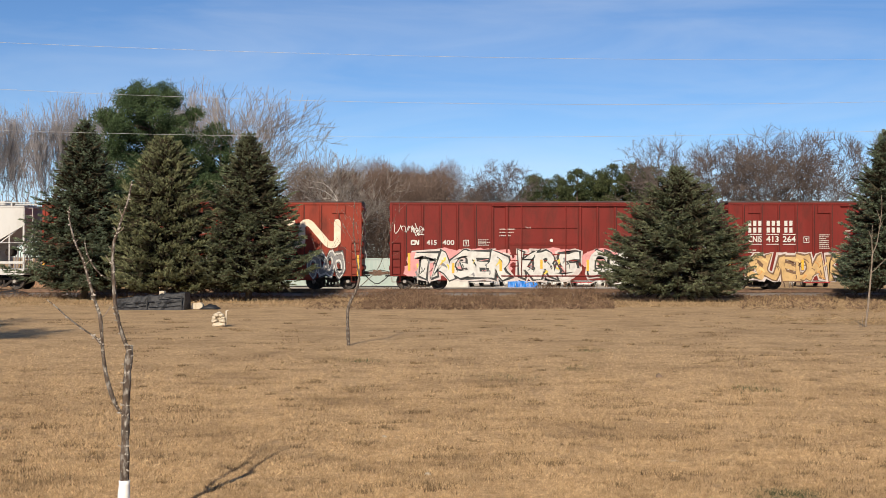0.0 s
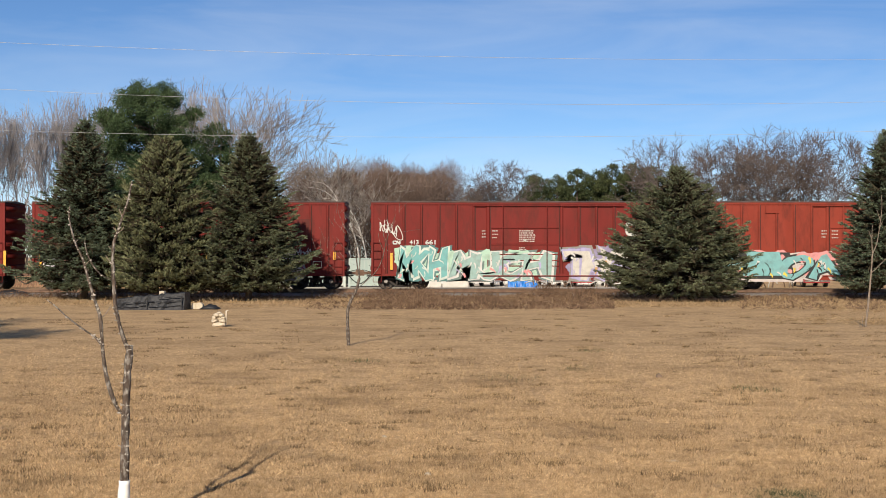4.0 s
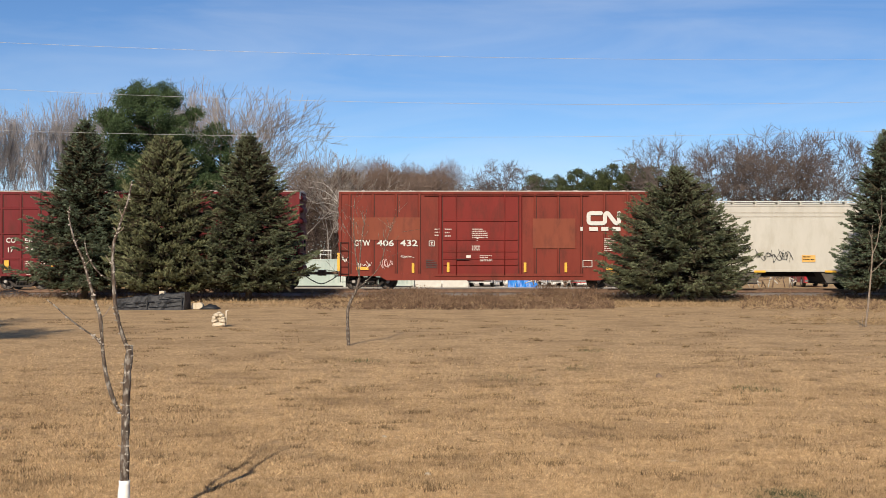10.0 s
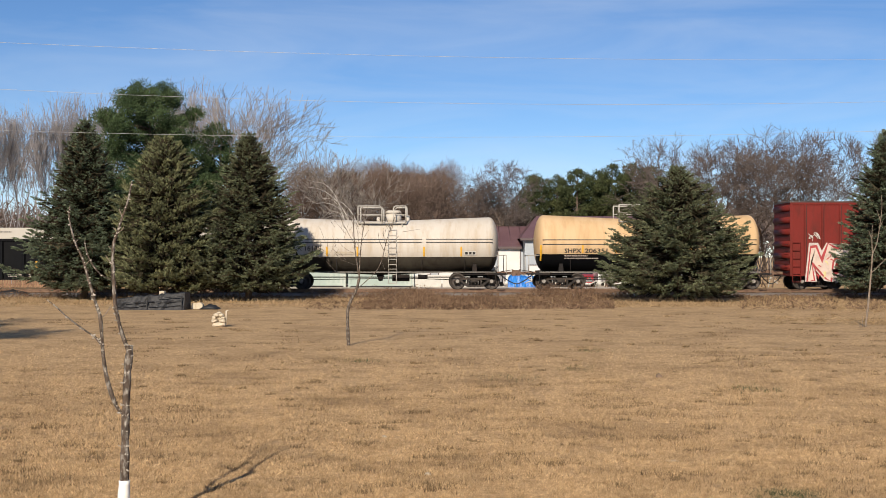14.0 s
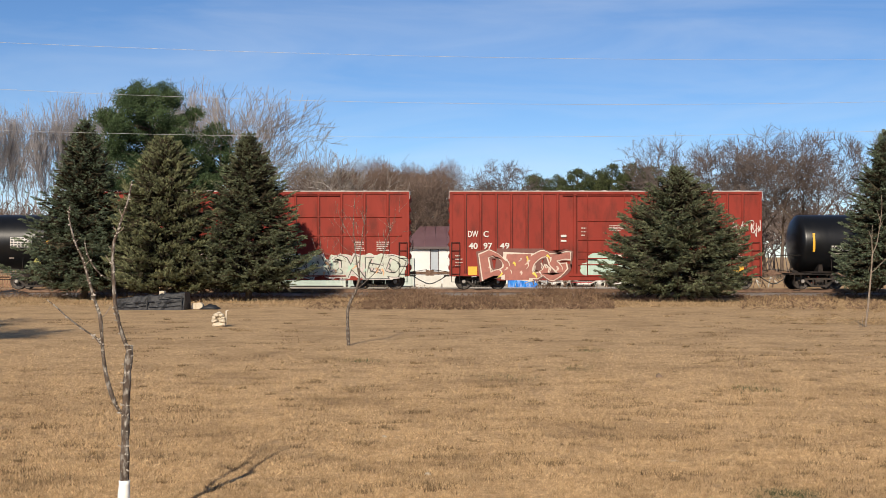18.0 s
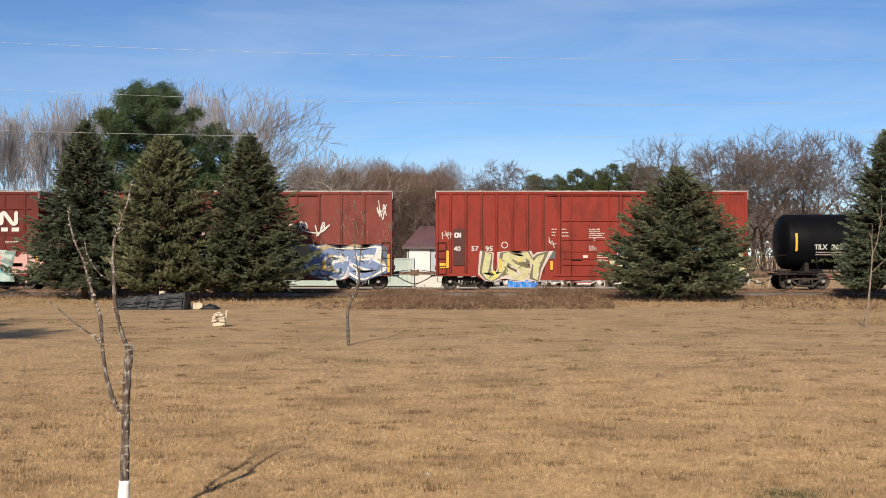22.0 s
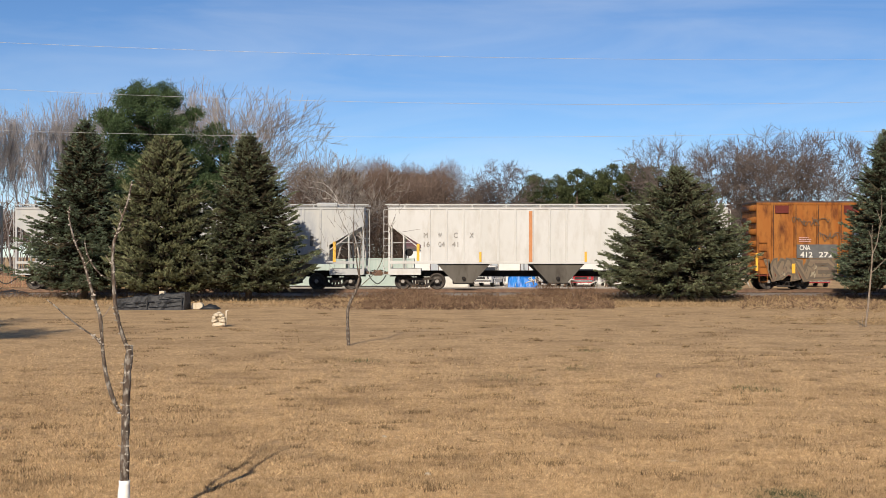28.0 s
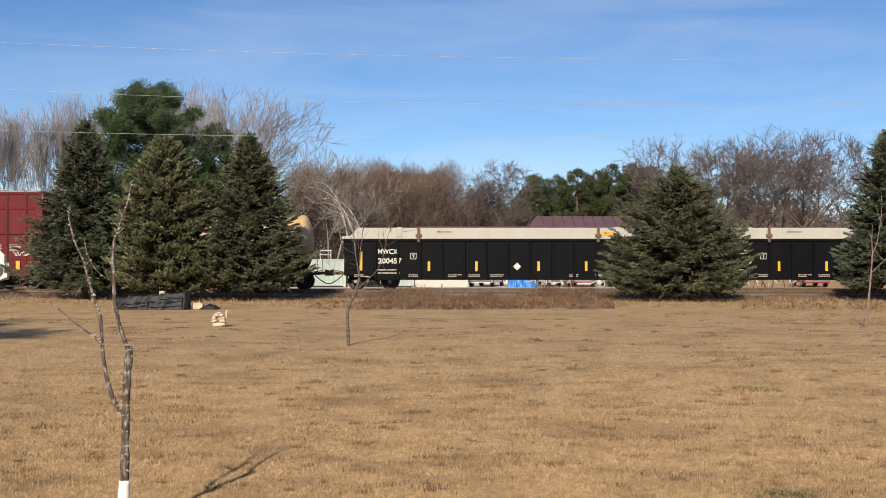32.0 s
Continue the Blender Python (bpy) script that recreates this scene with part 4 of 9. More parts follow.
# scrap between the cars
for px, w, h, seed in ((948, 0.5, 0.7, 1), (1004, 0.35, 0.6, 2), (1066, 0.5, 0.55, 3), (1352, 1.3, 0.75, 5), (1388, 1.0, 0.7, 6)):
    rg = random.Random(seed)
    t = thing("scrap_pile", "heap of rusty scrap bars and frames", "scrap pile", (gx(px, 75.6), 75.6, 0.02), group="scrap in the yard")
    for i in range(7):
        x = rg.uniform(-w, w)
        part("scrap_bar", Shape().path([(x, rg.uniform(-0.3, 0.3), 0.0), (x + rg.uniform(-0.3, 0.3), rg.uniform(-0.3, 0.3), h * rg.uniform(0.5, 1.0)), (x + rg.uniform(-0.7, 0.7), 0, h * rg.uniform(0.3, 0.9))], 0.035),
             M_SCRAP if i % 3 else M_CONCRETE, t)

# low slatted fence beyond the track
t = thing("slat_fence", "low brown slatted wooden fence beyond the track", "fence", (gx(30, 75.0), 75.0, 0.0))
m = Shape().box(-0.05, 0.05, 0, 0.02, 0.02, 0.85, 0.005).mesh("slat", [M_FENCE])
for i in range(26):
    part("slat", m, None, t, at=(-2.1 + i * 0.165, 0, 0.02 * math.sin(i * 3.1)))
for z in (0.2, 0.65):
    part("rail", Shape().box(-2.2, 2.2, 0.02, 0.06, z - 0.04, z + 0.04), M_FENCE, t)

# ---- small things on the lawn ----
t = thing("plastic_cold_frame", "low garden frame wrapped in black plastic film", "garden frame", (gx(270, 44.2), 44.2, 0.0))
rg = random.Random(8)
s = Shape()
rows = []
for i in range(22):
    u = i / 21
    x = -1.33 + 2.66 * u
    h = 0.44 + 0.24 * u + rg.uniform(-0.03, 0.03)
    j = [rg.uniform(-0.035, 0.035) for _ in range(6)]
    rows.append([(x, -0.60 + j[0], 0.0), (x, -0.52 + j[1], h * 0.34), (x, -0.50 + j[4], h * 0.62), (x, -0.44 + j[2], h * 0.94), (x, -0.36 + j[5], h), (x, 0.5, h - 0.06 + j[3]), (x, 0.62, 0.0)])
s.rings(rows)
s.smooth = [False] * len(s.f)
part("film", s, M_BLACKFILM, t)
for x0, x1, z in ((-1.26, -0.10, 0.12), (0.0, 1.20, 0.12), (-0.9, 0.2, 0.27), (0.3, 1.25, 0.31), (0.35, 1.28, 0.46)):
    part("film_fold", Shape().path([(x0, -0.63, z), ((x0 + x1) / 2, -0.60, z + rg.uniform(-0.02, 0.03)), (x1, -0.585, z + 0.05)], 0.016), M_GREYFILM, t)
for x in (-1.28, -0.05, 1.24):
    part("stake", Shape().box(x - 0.02, x + 0.02, -0.65, -0.61, 0, 0.40 + 0.1 * x), M_BLACKFILM, t)
for px, py, w, h, nm, lab in ((350, 541, 0.22, 0.22, "stone_block", "pale rough stone block beside the garden frame"), (288, 521, 0.10, 0.12, "white_pot", "small white pot on the garden frame")):
    t = thing(nm, lab, "stone" if nm == "stone_block" else "pot", (gx(px, 44.6), 44.6, 0.0 if nm == "stone_block" else 0.53))
    part("body", Shape().slab([(-w, 0), (-w * 0.9, h), (w * 0.6, h * 1.15), (w, h * 0.8), (w * 0.95, 0)], -0.15, 0.15), M_CREAMSTONE, t)
    if nm == "white_pot":
        part("rim", Shape().box(-w, w, -0.17, 0.17, h, h + 0.04, 0.01), M_CREAMSTONE, t)
# low black heap by the frame, wider dark heap by the track
for px, py, w in ((372, 547, 0.35), (22, 524, 1.0)):
    d = EYE[2] * LENS / (py - 455)
    t = thing("black_heap", "low crumpled black heap on the grass", "plastic film", (gx(px, d), d, 0.0))
    s = Shape()
    rows = []
    for i in range(9):
        u = i / 8
        h = (0.10 + 0.22 * w) * math.sin(math.pi * u) ** 0.7 * rg.uniform(0.8, 1.1) + 0.01
        rows.append([(-w + 2 * w * u, -0.4, 0.0), (-w + 2 * w * u, -0.25, h * 0.8), (-w + 2 * w * u, 0.1, h), (-w + 2 * w * u, 0.4, 0.0)])
    s.rings(rows)
    part("film", s, M_BLACKFILM, t)

# cream stone ornament
s = Shape()
rg = random.Random(3)


def rough_stone(s, cx, cy, cz, rx, ry, rz_):
    rings = []
    for i in range(5):
        a = -1.35 + 2.7 * i / 4
        k0 = max(0.62, math.cos(a) ** 0.4)
        rings.append([(cx + rx * k0 * math.copysign(abs(math.cos(q)) ** 0.6, math.cos(q)) * rg.uniform(0.88, 1.08),
                       cy + ry * k0 * math.copysign(abs(math.sin(q)) ** 0.6, math.sin(q)) * rg.uniform(0.88, 1.08), cz + rz_ * math.sin(a) + rg.uniform(-0.008, 0.008)) for q in [2 * math.pi * (k + 0.5) / 8 for k in range(8)]])
    s.rings(rings)


for q in ((0, 0, 0.065, 0.19, 0.15, 0.075), (-0.12, -0.03, 0.17, 0.09, 0.12, 0.05), (0.10, -0.03, 0.17, 0.10, 0.12, 0.048), (-0.135, -0.02, 0.26, 0.062, 0.1, 0.05), (0.02, 0.05, 0.24, 0.07, 0.06, 0.05),
          (0.125, -0.02, 0.25, 0.065, 0.1, 0.042), (-0.07, -0.02, 0.345, 0.085, 0.1, 0.045), (0.07, -0.01, 0.335, 0.08, 0.1, 0.05), (0.0, 0.0, 0.40, 0.07, 0.08, 0.03)):
    rough_stone(s, *q)
s.smooth = [False] * len(s.f)
s.tube((0.20, 0, 0.1), (0.205, 0, 0.46), 0.026, 0.024, 8)
s.tube((0.20, 0, 0.45), (0.27, 0, 0.47), 0.018, 0.014, 6)
ob = part("stone_ornament", s, M_CREAMSTONE)
ob.location = (gx(388, 33.2), 33.2, 0.0)
tagged(ob, "small weathered cream stone ornament on the lawn", "garden ornament")

# a few stones and a pale strip on the grass
for px, py, w, h, lab, mat in ((1166, 668, 0.05, 0.07, "small dark clod lying on the lawn", M_SCRAP), (1192, 818, 0.09, 0.02, "pale dry strip lying on the lawn", M_CREAMSTONE),
                               (680, 774, 0.03, 0.02, "pale dry leaf lying on the lawn", M_CREAMSTONE), (757, 840, 0.03, 0.02, "pale dry leaf lying on the lawn", M_CREAMSTONE)):
    d = EYE[2] * LENS / (py - 455)
    ob = part("lawn_scrap", Shape().slab([(-w, 0), (-w * 0.8, h * 0.7), (w * 0.1, h), (w, h * 0.4), (w * 0.9, 0)], -0.03, 0.03), mat)
    ob.location = (gx(px, d), d, 0.0)
    tagged(ob, lab, "debris")


# ---- saplings ----
def stem(pts, d, r0, r1, knots=0, seed=1, dy=0.0, only=""):
    """A tapered stem through plan points at distance d."""
    s = Shape()
    w = [Vector((gx(a, d), dy * i / max(1, len(pts) - 1), gz(b, d))) for i, (a, b) in enumerate(pts)]
    fine = []
    for i in range(len(w) - 1):
        p0, p1, p2, p3 = w[max(0, i - 1)], w[i], w[i + 1], w[min(len(w) - 1, i + 2)]
        for k in range(4):
            t = k / 4
            fine.append(0.5 * ((2 * p1) + (p2 - p0) * t + (2 * p0 - 5 * p1 + 4 * p2 - p3) * t * t + (3 * p1 - p0 - 3 * p2 + p3) * t ** 3))
    fine.append(w[-1])
    n = len(fine)
    rg = random.Random(seed)
    rings = []
    for i, p in enumerate(fine):
        r = (r0 + (r1 - r0) * i / (n - 1)) * rg.uniform(0.84, 1.14)
        rings.append([(p.x + r * math.cos(2 * math.pi * k / 8), p.y + r * math.sin(2 * math.pi * k / 8), p.z) for k in range(8)])
    s.rings(rings)
    if only == "spurs":
        s = Shape()
    for k in range(knots):
        i = rg.randrange(n)
        p = fine[i]
        r = r0 + (r1 - r0) * i / (n - 1)
        q = rg.choice((-1, 1, 0.3, -0.4, 0.0, 0.6))
        if only == "spurs":
            e = (p.x + q * (r + rg.uniform(0.000, 0.012)), p.y - r * 0.95, p.z + rg.uniform(-0.004, 0.016))
            s.tube((p.x + q * r * 0.5, p.y - r * 0.5, p.z), e, rg.choice((0.003, 0.004, 0.006, 0.009)), 0.0035, 6)
    return s


def stick(name, parent, pts, d, r0, r1, spurs, seed, mat):
    """A stem with its short pale fruit spurs."""
    st = part(name, stem(pts, d, r0, r1, 0, seed), mat, parent)
    if spurs:
        part("spur_growth", stem(pts, d, r0, r1, spurs, seed, only="spurs"), M_SPUR, st)["kind"] = "stuff"
    return st


D1 = 8.42
t = thing("sapling", "young bare fruit tree with a white trunk guard and knotted bark", "sapling", (0, D1, 0))
stick("trunk", t, [(217, 950), (221, 850), (222, 790), (223, 735), (226, 660), (231, 611)], D1, 0.036, 0.026, 70, 1, M_SAPBARK)
part_guard = stick("trunk_guard", t, [(217, 950), (219, 895), (221, 850)], D1, 0.044, 0.042, 0, 2, M_WRAP)
stick("stem", t, [(229, 625), (216, 590), (205, 545), (201, 497), (200, 440), (207, 413), (217, 383), (227, 353), (233, 323)], D1, 0.018, 0.006, 40, 3, M_SAPBARK)
stick("stem", t, [(223, 737), (206, 718), (190, 672), (182, 620), (178, 565), (168, 532), (156, 492), (146, 458), (132, 427), (123, 390), (123, 367)], D1, 0.019, 0.005, 44, 4, M_SAPBARK)
stick("branch", t, [(182, 612), (170, 598), (152, 586), (120, 562), (96, 540), (82, 530)], D1, 0.015, 0.005, 22, 5, M_SAPBARK)
stick("branch", t, [(200, 497), (176, 484), (160, 462), (152, 440), (150, 425)], D1, 0.008, 0.003, 4, 6, M_SAPBARK)
for i, pts in enumerate(([(203, 445), (196, 440), (192, 436)], [(207, 412), (215, 408), (219, 402)], [(205, 408), (199, 402)], [(217, 384), (213, 376), (211, 370)], [(200, 466), (192, 460), (187, 452)],
                         [(227, 354), (222, 348)], [(157, 495), (146, 499), (136, 499)], [(150, 470), (158, 462)], [(178, 565), (190, 552), (196, 540)], [(170, 535), (160, 525)], [(133, 430), (138, 424)])):
    part("twig", stem(pts, D1, 0.006, 0.0025, 1, 20 + i), M_SAPPALE, t)

D2 = 26.3
t = thing("sapling", "young bare tree with a crooked trunk and fine twigs", "sapling", (0, D2, 0))
stick("trunk", t, [(617, 612), (615, 575), (617, 542), (630, 515), (636, 492)], D2, 0.045, 0.029, 8, 31, M_SAPBARK)
stick("stem", t, [(636, 494), (632, 468), (627, 430), (626, 385), (628, 350)], D2, 0.018, 0.005, 4, 32, M_SAPBARK)
stick("stem", t, [(636, 494), (637, 460), (640, 425), (645, 395), (650, 365)], D2, 0.015, 0.004, 4, 33, M_SAPBARK)
stick("stem", t, [(634, 510), (650, 496), (666, 480), (676, 460), (683, 430), (692, 402), (701, 378)], D2, 0.015, 0.004, 5, 34, M_SAPBARK)
for i, pts in enumerate(([(632, 470), (614, 464), (590, 455), (572, 443), (564, 435)], [(628, 450), (606, 436), (596, 420)], [(627, 432), (612, 405), (600, 380), (597, 360)], [(629, 455), (604, 452), (588, 440)],
                         [(640, 428), (652, 408)], [(626, 400), (618, 382)], [(677, 458), (696, 452), (712, 444)], [(683, 436), (697, 428), (706, 417)], [(680, 445), (672, 428), (669, 410)], [(645, 396), (640, 376)],
                         [(612, 461), (600, 445)], [(602, 458), (590, 444)], [(690, 405), (684, 386)])):
    part("twig", stem(pts, D2, 0.007, 0.003, 0, 50 + i), M_SAPBARK, t)

rg2 = np.random.default_rng(17)
fine_twigs = []
for a, b in ((627, 400), (640, 420), (600, 385), (690, 410), (680, 440), (590, 452), (645, 385), (612, 405), (630, 440), (575, 445), (700, 385), (630, 370)):
    for k in range(7):
        x0, z0 = gx(a + rg2.normal() * 7, D2), gz(b + rg2.normal() * 14, D2)
        x1, z1 = x0 + rg2.normal() * 0.12, z0 + rg2.uniform(0.05, 0.32)
        fine_twigs.append((x0, 0, z0, x1, rg2.normal() * 0.1, z1, 0.0045, 0.0025))
part("fine_twigs", twigs_mesh("fine_twigs", fine_twigs, M_SAPBARK), None, t)["kind"] = "stuff"

D3 = 33.0
t = thing("sapling", "slim pale young tree on the lawn's edge", "sapling", (0, D3, 0))
stick("trunk", t, [(1531, 582), (1536, 540), (1541, 490), (1544, 450)], D3, 0.036, 0.022, 3, 71, M_SAPPALE)
stick("stem", t, [(1544, 452), (1543, 425), (1544, 398)], D3, 0.016, 0.006, 2, 72, M_SAPPALE)
stick("stem", t, [(1544, 450), (1552, 430), (1557, 400), (1561, 370), (1560, 345)], D3, 0.016, 0.006, 2, 73, M_SAPPALE)
stick("stem", t, [(1541, 484), (1552, 474), (1568, 458), (1580, 448)], D3, 0.018, 0.008, 2, 74, M_SAPPALE)
for i, pts in enumerate(([(1556, 405), (1562, 392)], [(1558, 390), (1552, 372)], [(1543, 425), (1538, 410)], [(1527, 588), (1526, 560)], [(1522, 588), (1518, 562)])):
    part("twig", stem(pts, D3, 0.012, 0.005, 0, 80 + i), M_SAPPALE, t)

# ---- overhead wires ----
for a, b, low in ((106.0, 31.0, 1400.0), (185.0, 27.0, 1100.0), (243.0, 12.0, 800.0)):
    dw = 44.0
    s = Shape()
    pts = []
    for i in range(0, 81):
        px = -3600 + i * 110.0
        pts.append((gx(px, dw), dw, gz(a - b * ((low - px) / low) ** 2, dw)))
    s.rings([[(p[0], p[1] + 0.006 * math.cos(2 * math.pi * k / 6), p[2] + 0.006 * math.sin(2 * math.pi * k / 6)) for k in range(6)] for p in pts])
    ob = part("power_line", s, M_WIRE)
    tagged(ob, "thin sagging overhead power line above the lawn", "power line", group="overhead power lines")


# ---- the train ----
M_STENCIL = surface("worn_stencil_paint", (0.40, 0.33, 0.29), (0.50, 0.43, 0.38), scale=4.0, rough=0.6)
M_WHITE = surface("white_marking", (0.50, 0.485, 0.445), (0.55, 0.535, 0.49), scale=4.0, rough=0.6)
M_YELLOW = surface("yellow_reflector", (0.60, 0.32, 0.02), (0.68, 0.38, 0.035), scale=6.0, rough=0.5)
M_BLACKMARK = surface("black_marking", (0.020, 0.019, 0.018), (0.035, 0.032, 0.03), scale=4.0, rough=0.6)
M_UNDER = surface("underframe_black", (0.010, 0.009, 0.009), (0.026, 0.022, 0.020), scale=5.0, rough=0.8, spec=0.2, c3=(0.050, 0.032, 0.022), scale3=1.2, amount3=0.5)
M_DARKLINE = surface("dark_brown_line", (0.030, 0.014, 0.011), (0.06, 0.026, 0.019), scale=3.0, rough=0.9)
M_BOGIE = surface("bogie_cast_steel", (0.020, 0.017, 0.015), (0.055, 0.046, 0.040), scale=4.0, rough=0.8, spec=0.25, c3=(0.085, 0.052, 0.034), scale3=2.0, amount3=0.5)
M_WHEEL = surface("wheel_steel", (0.034, 0.028, 0.025), (0.085, 0.070, 0.058), scale=5.0, rough=0.55, metal=0.4)
M_CAP = surface("bearing_cap", (0.22, 0.20, 0.18), (0.36, 0.33, 0.30), scale=9.0, rough=0.5, metal=0.4)
M_COUPLER = surface("rusty_coupler", (0.10, 0.055, 0.035), (0.18, 0.11, 0.075), scale=6.0, rough=0.85)
M_HOSE = surface("rubber_hose", (0.018, 0.018, 0.018), (0.04, 0.04, 0.04), scale=6.0, rough=0.7)
M_ROOFDARK = surface("weathered_dark_roof", (0.055, 0.042, 0.038), (0.12, 0.095, 0.085), scale=1.5, rough=0.85, c3=(0.16, 0.08, 0.05), scale3=0.9, amount3=0.6)
M_ROOFPALE = surface("pale_weathered_roof", (0.34, 0.28, 0.25), (0.52, 0.46, 0.42), scale=1.5, rough=0.75, c3=(0.25, 0.10, 0.07), scale3=0.9, amount3=0.5)
P_RED = wagon_paint("oxide_red_paint", (0.1814, 0.0235, 0.0185), dirt=(0.075, 0.026, 0.019), amount=0.36)
P_BRIGHT = wagon_paint("bright_red_paint", (0.2544, 0.0359, 0.0240), dirt=(0.075, 0.026, 0.019), amount=0.36)
P_ORANGERED = wagon_paint("faded_orange_red_paint", (0.2650, 0.0437, 0.0256), dirt=(0.075, 0.026, 0.019), amount=0.36)
P_BRICK = wagon_paint("brick_red_paint", (0.1802, 0.0328, 0.0224), fade=(0.2226, 0.0452, 0.0296), dirt=(0.075, 0.026, 0.019), amount=0.36)
P_MAROON = wagon_paint("maroon_paint", (0.1560, 0.0200, 0.0230), fade=(0.1700, 0.0290, 0.0320), dirt=(0.075, 0.026, 0.019), amount=0.36)
P_BROWNRED = wagon_paint("brown_red_paint", (0.1325, 0.0265, 0.0216), dirt=(0.075, 0.026, 0.019), amount=0.36)
P_DUSTY = wagon_paint("dusty_red_paint", (0.2014, 0.0499, 0.0384), dirt=(0.075, 0.026, 0.019), amount=0.36)
P_OCHRE = wagon_paint("rusted_ochre_paint", (0.33, 0.110, 0.024), dirt=(0.10, 0.032, 0.014), fade=(0.38, 0.16, 0.04), amount=0.85)
P_CREAM = wagon_paint("cream_paint", (0.53, 0.505, 0.44), dirt=(0.38, 0.34, 0.27), fade=(0.58, 0.555, 0.49), amount=0.25)
P_WHITECAR = wagon_paint("chalky_white_paint", (0.60, 0.59, 0.56), dirt=(0.44, 0.40, 0.35), fade=(0.66, 0.65, 0.63), amount=0.30)
P_BLUEWHITE = wagon_paint("streaked_grey_white_paint", (0.44, 0.45, 0.45), dirt=(0.31, 0.33, 0.37), fade=(0.55, 0.54, 0.51), amount=0.36)
P_TANKRUST = wagon_paint("rust_stained_cream_paint", (0.68, 0.48, 0.34), dirt=(0.48, 0.21, 0.10), fade=(0.75, 0.61, 0.49), amount=0.75, stretch=(1.3, 0.5, 0.12))
P_TANKCREAM = wagon_paint("cream_tank_paint", (0.60, 0.54, 0.46), dirt=(0.48, 0.37, 0.25), fade=(0.66, 0.61, 0.54), amount=0.40, stretch=(1.2, 0.5, 0.15))
P_TANKTAN = wagon_paint("tan_tank_paint", (0.64, 0.42, 0.215), dirt=(0.52, 0.32, 0.15), fade=(0.70, 0.51, 0.31), amount=0.40, stretch=(1.2, 0.5, 0.15))
P_BLACK = wagon_paint("black_tank_paint", (0.0115, 0.012, 0.0145), dirt=(0.019, 0.019, 0.020), fade=(0.015, 0.0155, 0.018), amount=0.35, rough=0.50, spec=0.18)
P_GLOSSBLACK = wagon_paint("glossy_black_paint", (0.0045, 0.005, 0.006), dirt=(0.010, 0.010, 0.010), fade=(0.006, 0.0065, 0.008), amount=0.35, rough=0.36, spec=0.30)
P_DULLBLACK = wagon_paint("dull_black_paint", (0.0035, 0.004, 0.0055), dirt=(0.007, 0.007, 0.007), fade=(0.005, 0.0055, 0.007), amount=0.4, rough=0.55, spec=0.08)
P_GREYBELLY = wagon_paint("grimy_dark_belly", (0.045, 0.038, 0.030), dirt=(0.03, 0.022, 0.016), fade=(0.075, 0.065, 0.05), amount=0.5)
P_COVER = wagon_paint("white_cover_paint", (0.52, 0.49, 0.43), dirt=(0.40, 0.35, 0.27), fade=(0.56, 0.53, 0.48), amount=0.2)
P_HOPPERBAY = wagon_paint("grey_hopper_bay", (0.095, 0.085, 0.072), dirt=(0.055, 0.043, 0.035), fade=(0.14, 0.125, 0.105), amount=0.5)

SPRAY = {}


def spray(c):
    """Spray or marking paint of one colour."""
    if c not in SPRAY:
        k_ = 0.76
        d = tuple(k * k_ for k in c)
        SPRAY[c] = surface("spray_paint", d, tuple(min(0.95, k * 1.12 + 0.01) for k in d), scale=3.0, rough=0.6, c3=tuple(k * 0.5 + q for k, q in zip(d, (0.055, 0.028, 0.022))), scale3=3.2, amount3=0.6, detail=8.0)
    return SPRAY[c]


GLYPHS = {}


def glyphs(text, bold, base=None):
    """Outline faces of a line of lettering, scaled so that its form of boldness base fills the unit square."""
    base = bold if base is None else base
    if (text, bold, base) not in GLYPHS:
        cu = bpy.data.curves.new("lettering", "FONT")
        cu.body, cu.offset, cu.resolution_u = text, bold, 3
        ob = bpy.data.objects.new("lettering", cu)
        me = bpy.data.meshes.new_from_object(ob)
        v = np.array([tuple(q.co) for q in me.vertices])[:, :2]
        f = [tuple(q.vertices) for q in me.polygons]
        lo, hi = v.min(0), v.max(0)
        if base != bold:
            glyphs(text, base)
            lo, hi = GLYPHS[text, base, "box"]
        GLYPHS[text, bold, "box"] = (lo, hi)
        GLYPHS[text, bold, base] = ((v - lo) / np.maximum(hi - lo, 1e-6), f)
        bpy.data.meshes.remove(me)
        bpy.data.objects.remove(ob)
        bpy.data.curves.remove(cu)
    return GLYPHS[text, bold, base]


def hat(x0, x1, z0, z1, y, up=True, rise=0.045):
    """A pressed rib with sloping flanks, standing on a side at y."""
    s = Shape()
    if up:
        w = (x1 - x0) * 0.30
        s.rings([[(x0, y, z), (x1, y, z), (x1 - w, y - rise, z), (x0 + w, y - rise, z)] for z in (z0, z1)])
    else:
        w = (z1 - z0) * 0.30
        s.rings([[(x, y, z1), (x, y, z0), (x, y - rise, z0 + w), (x, y - rise, z1 - w)] for x in (x0, x1)])
    s.smooth = [False] * len(s.f)
    return s


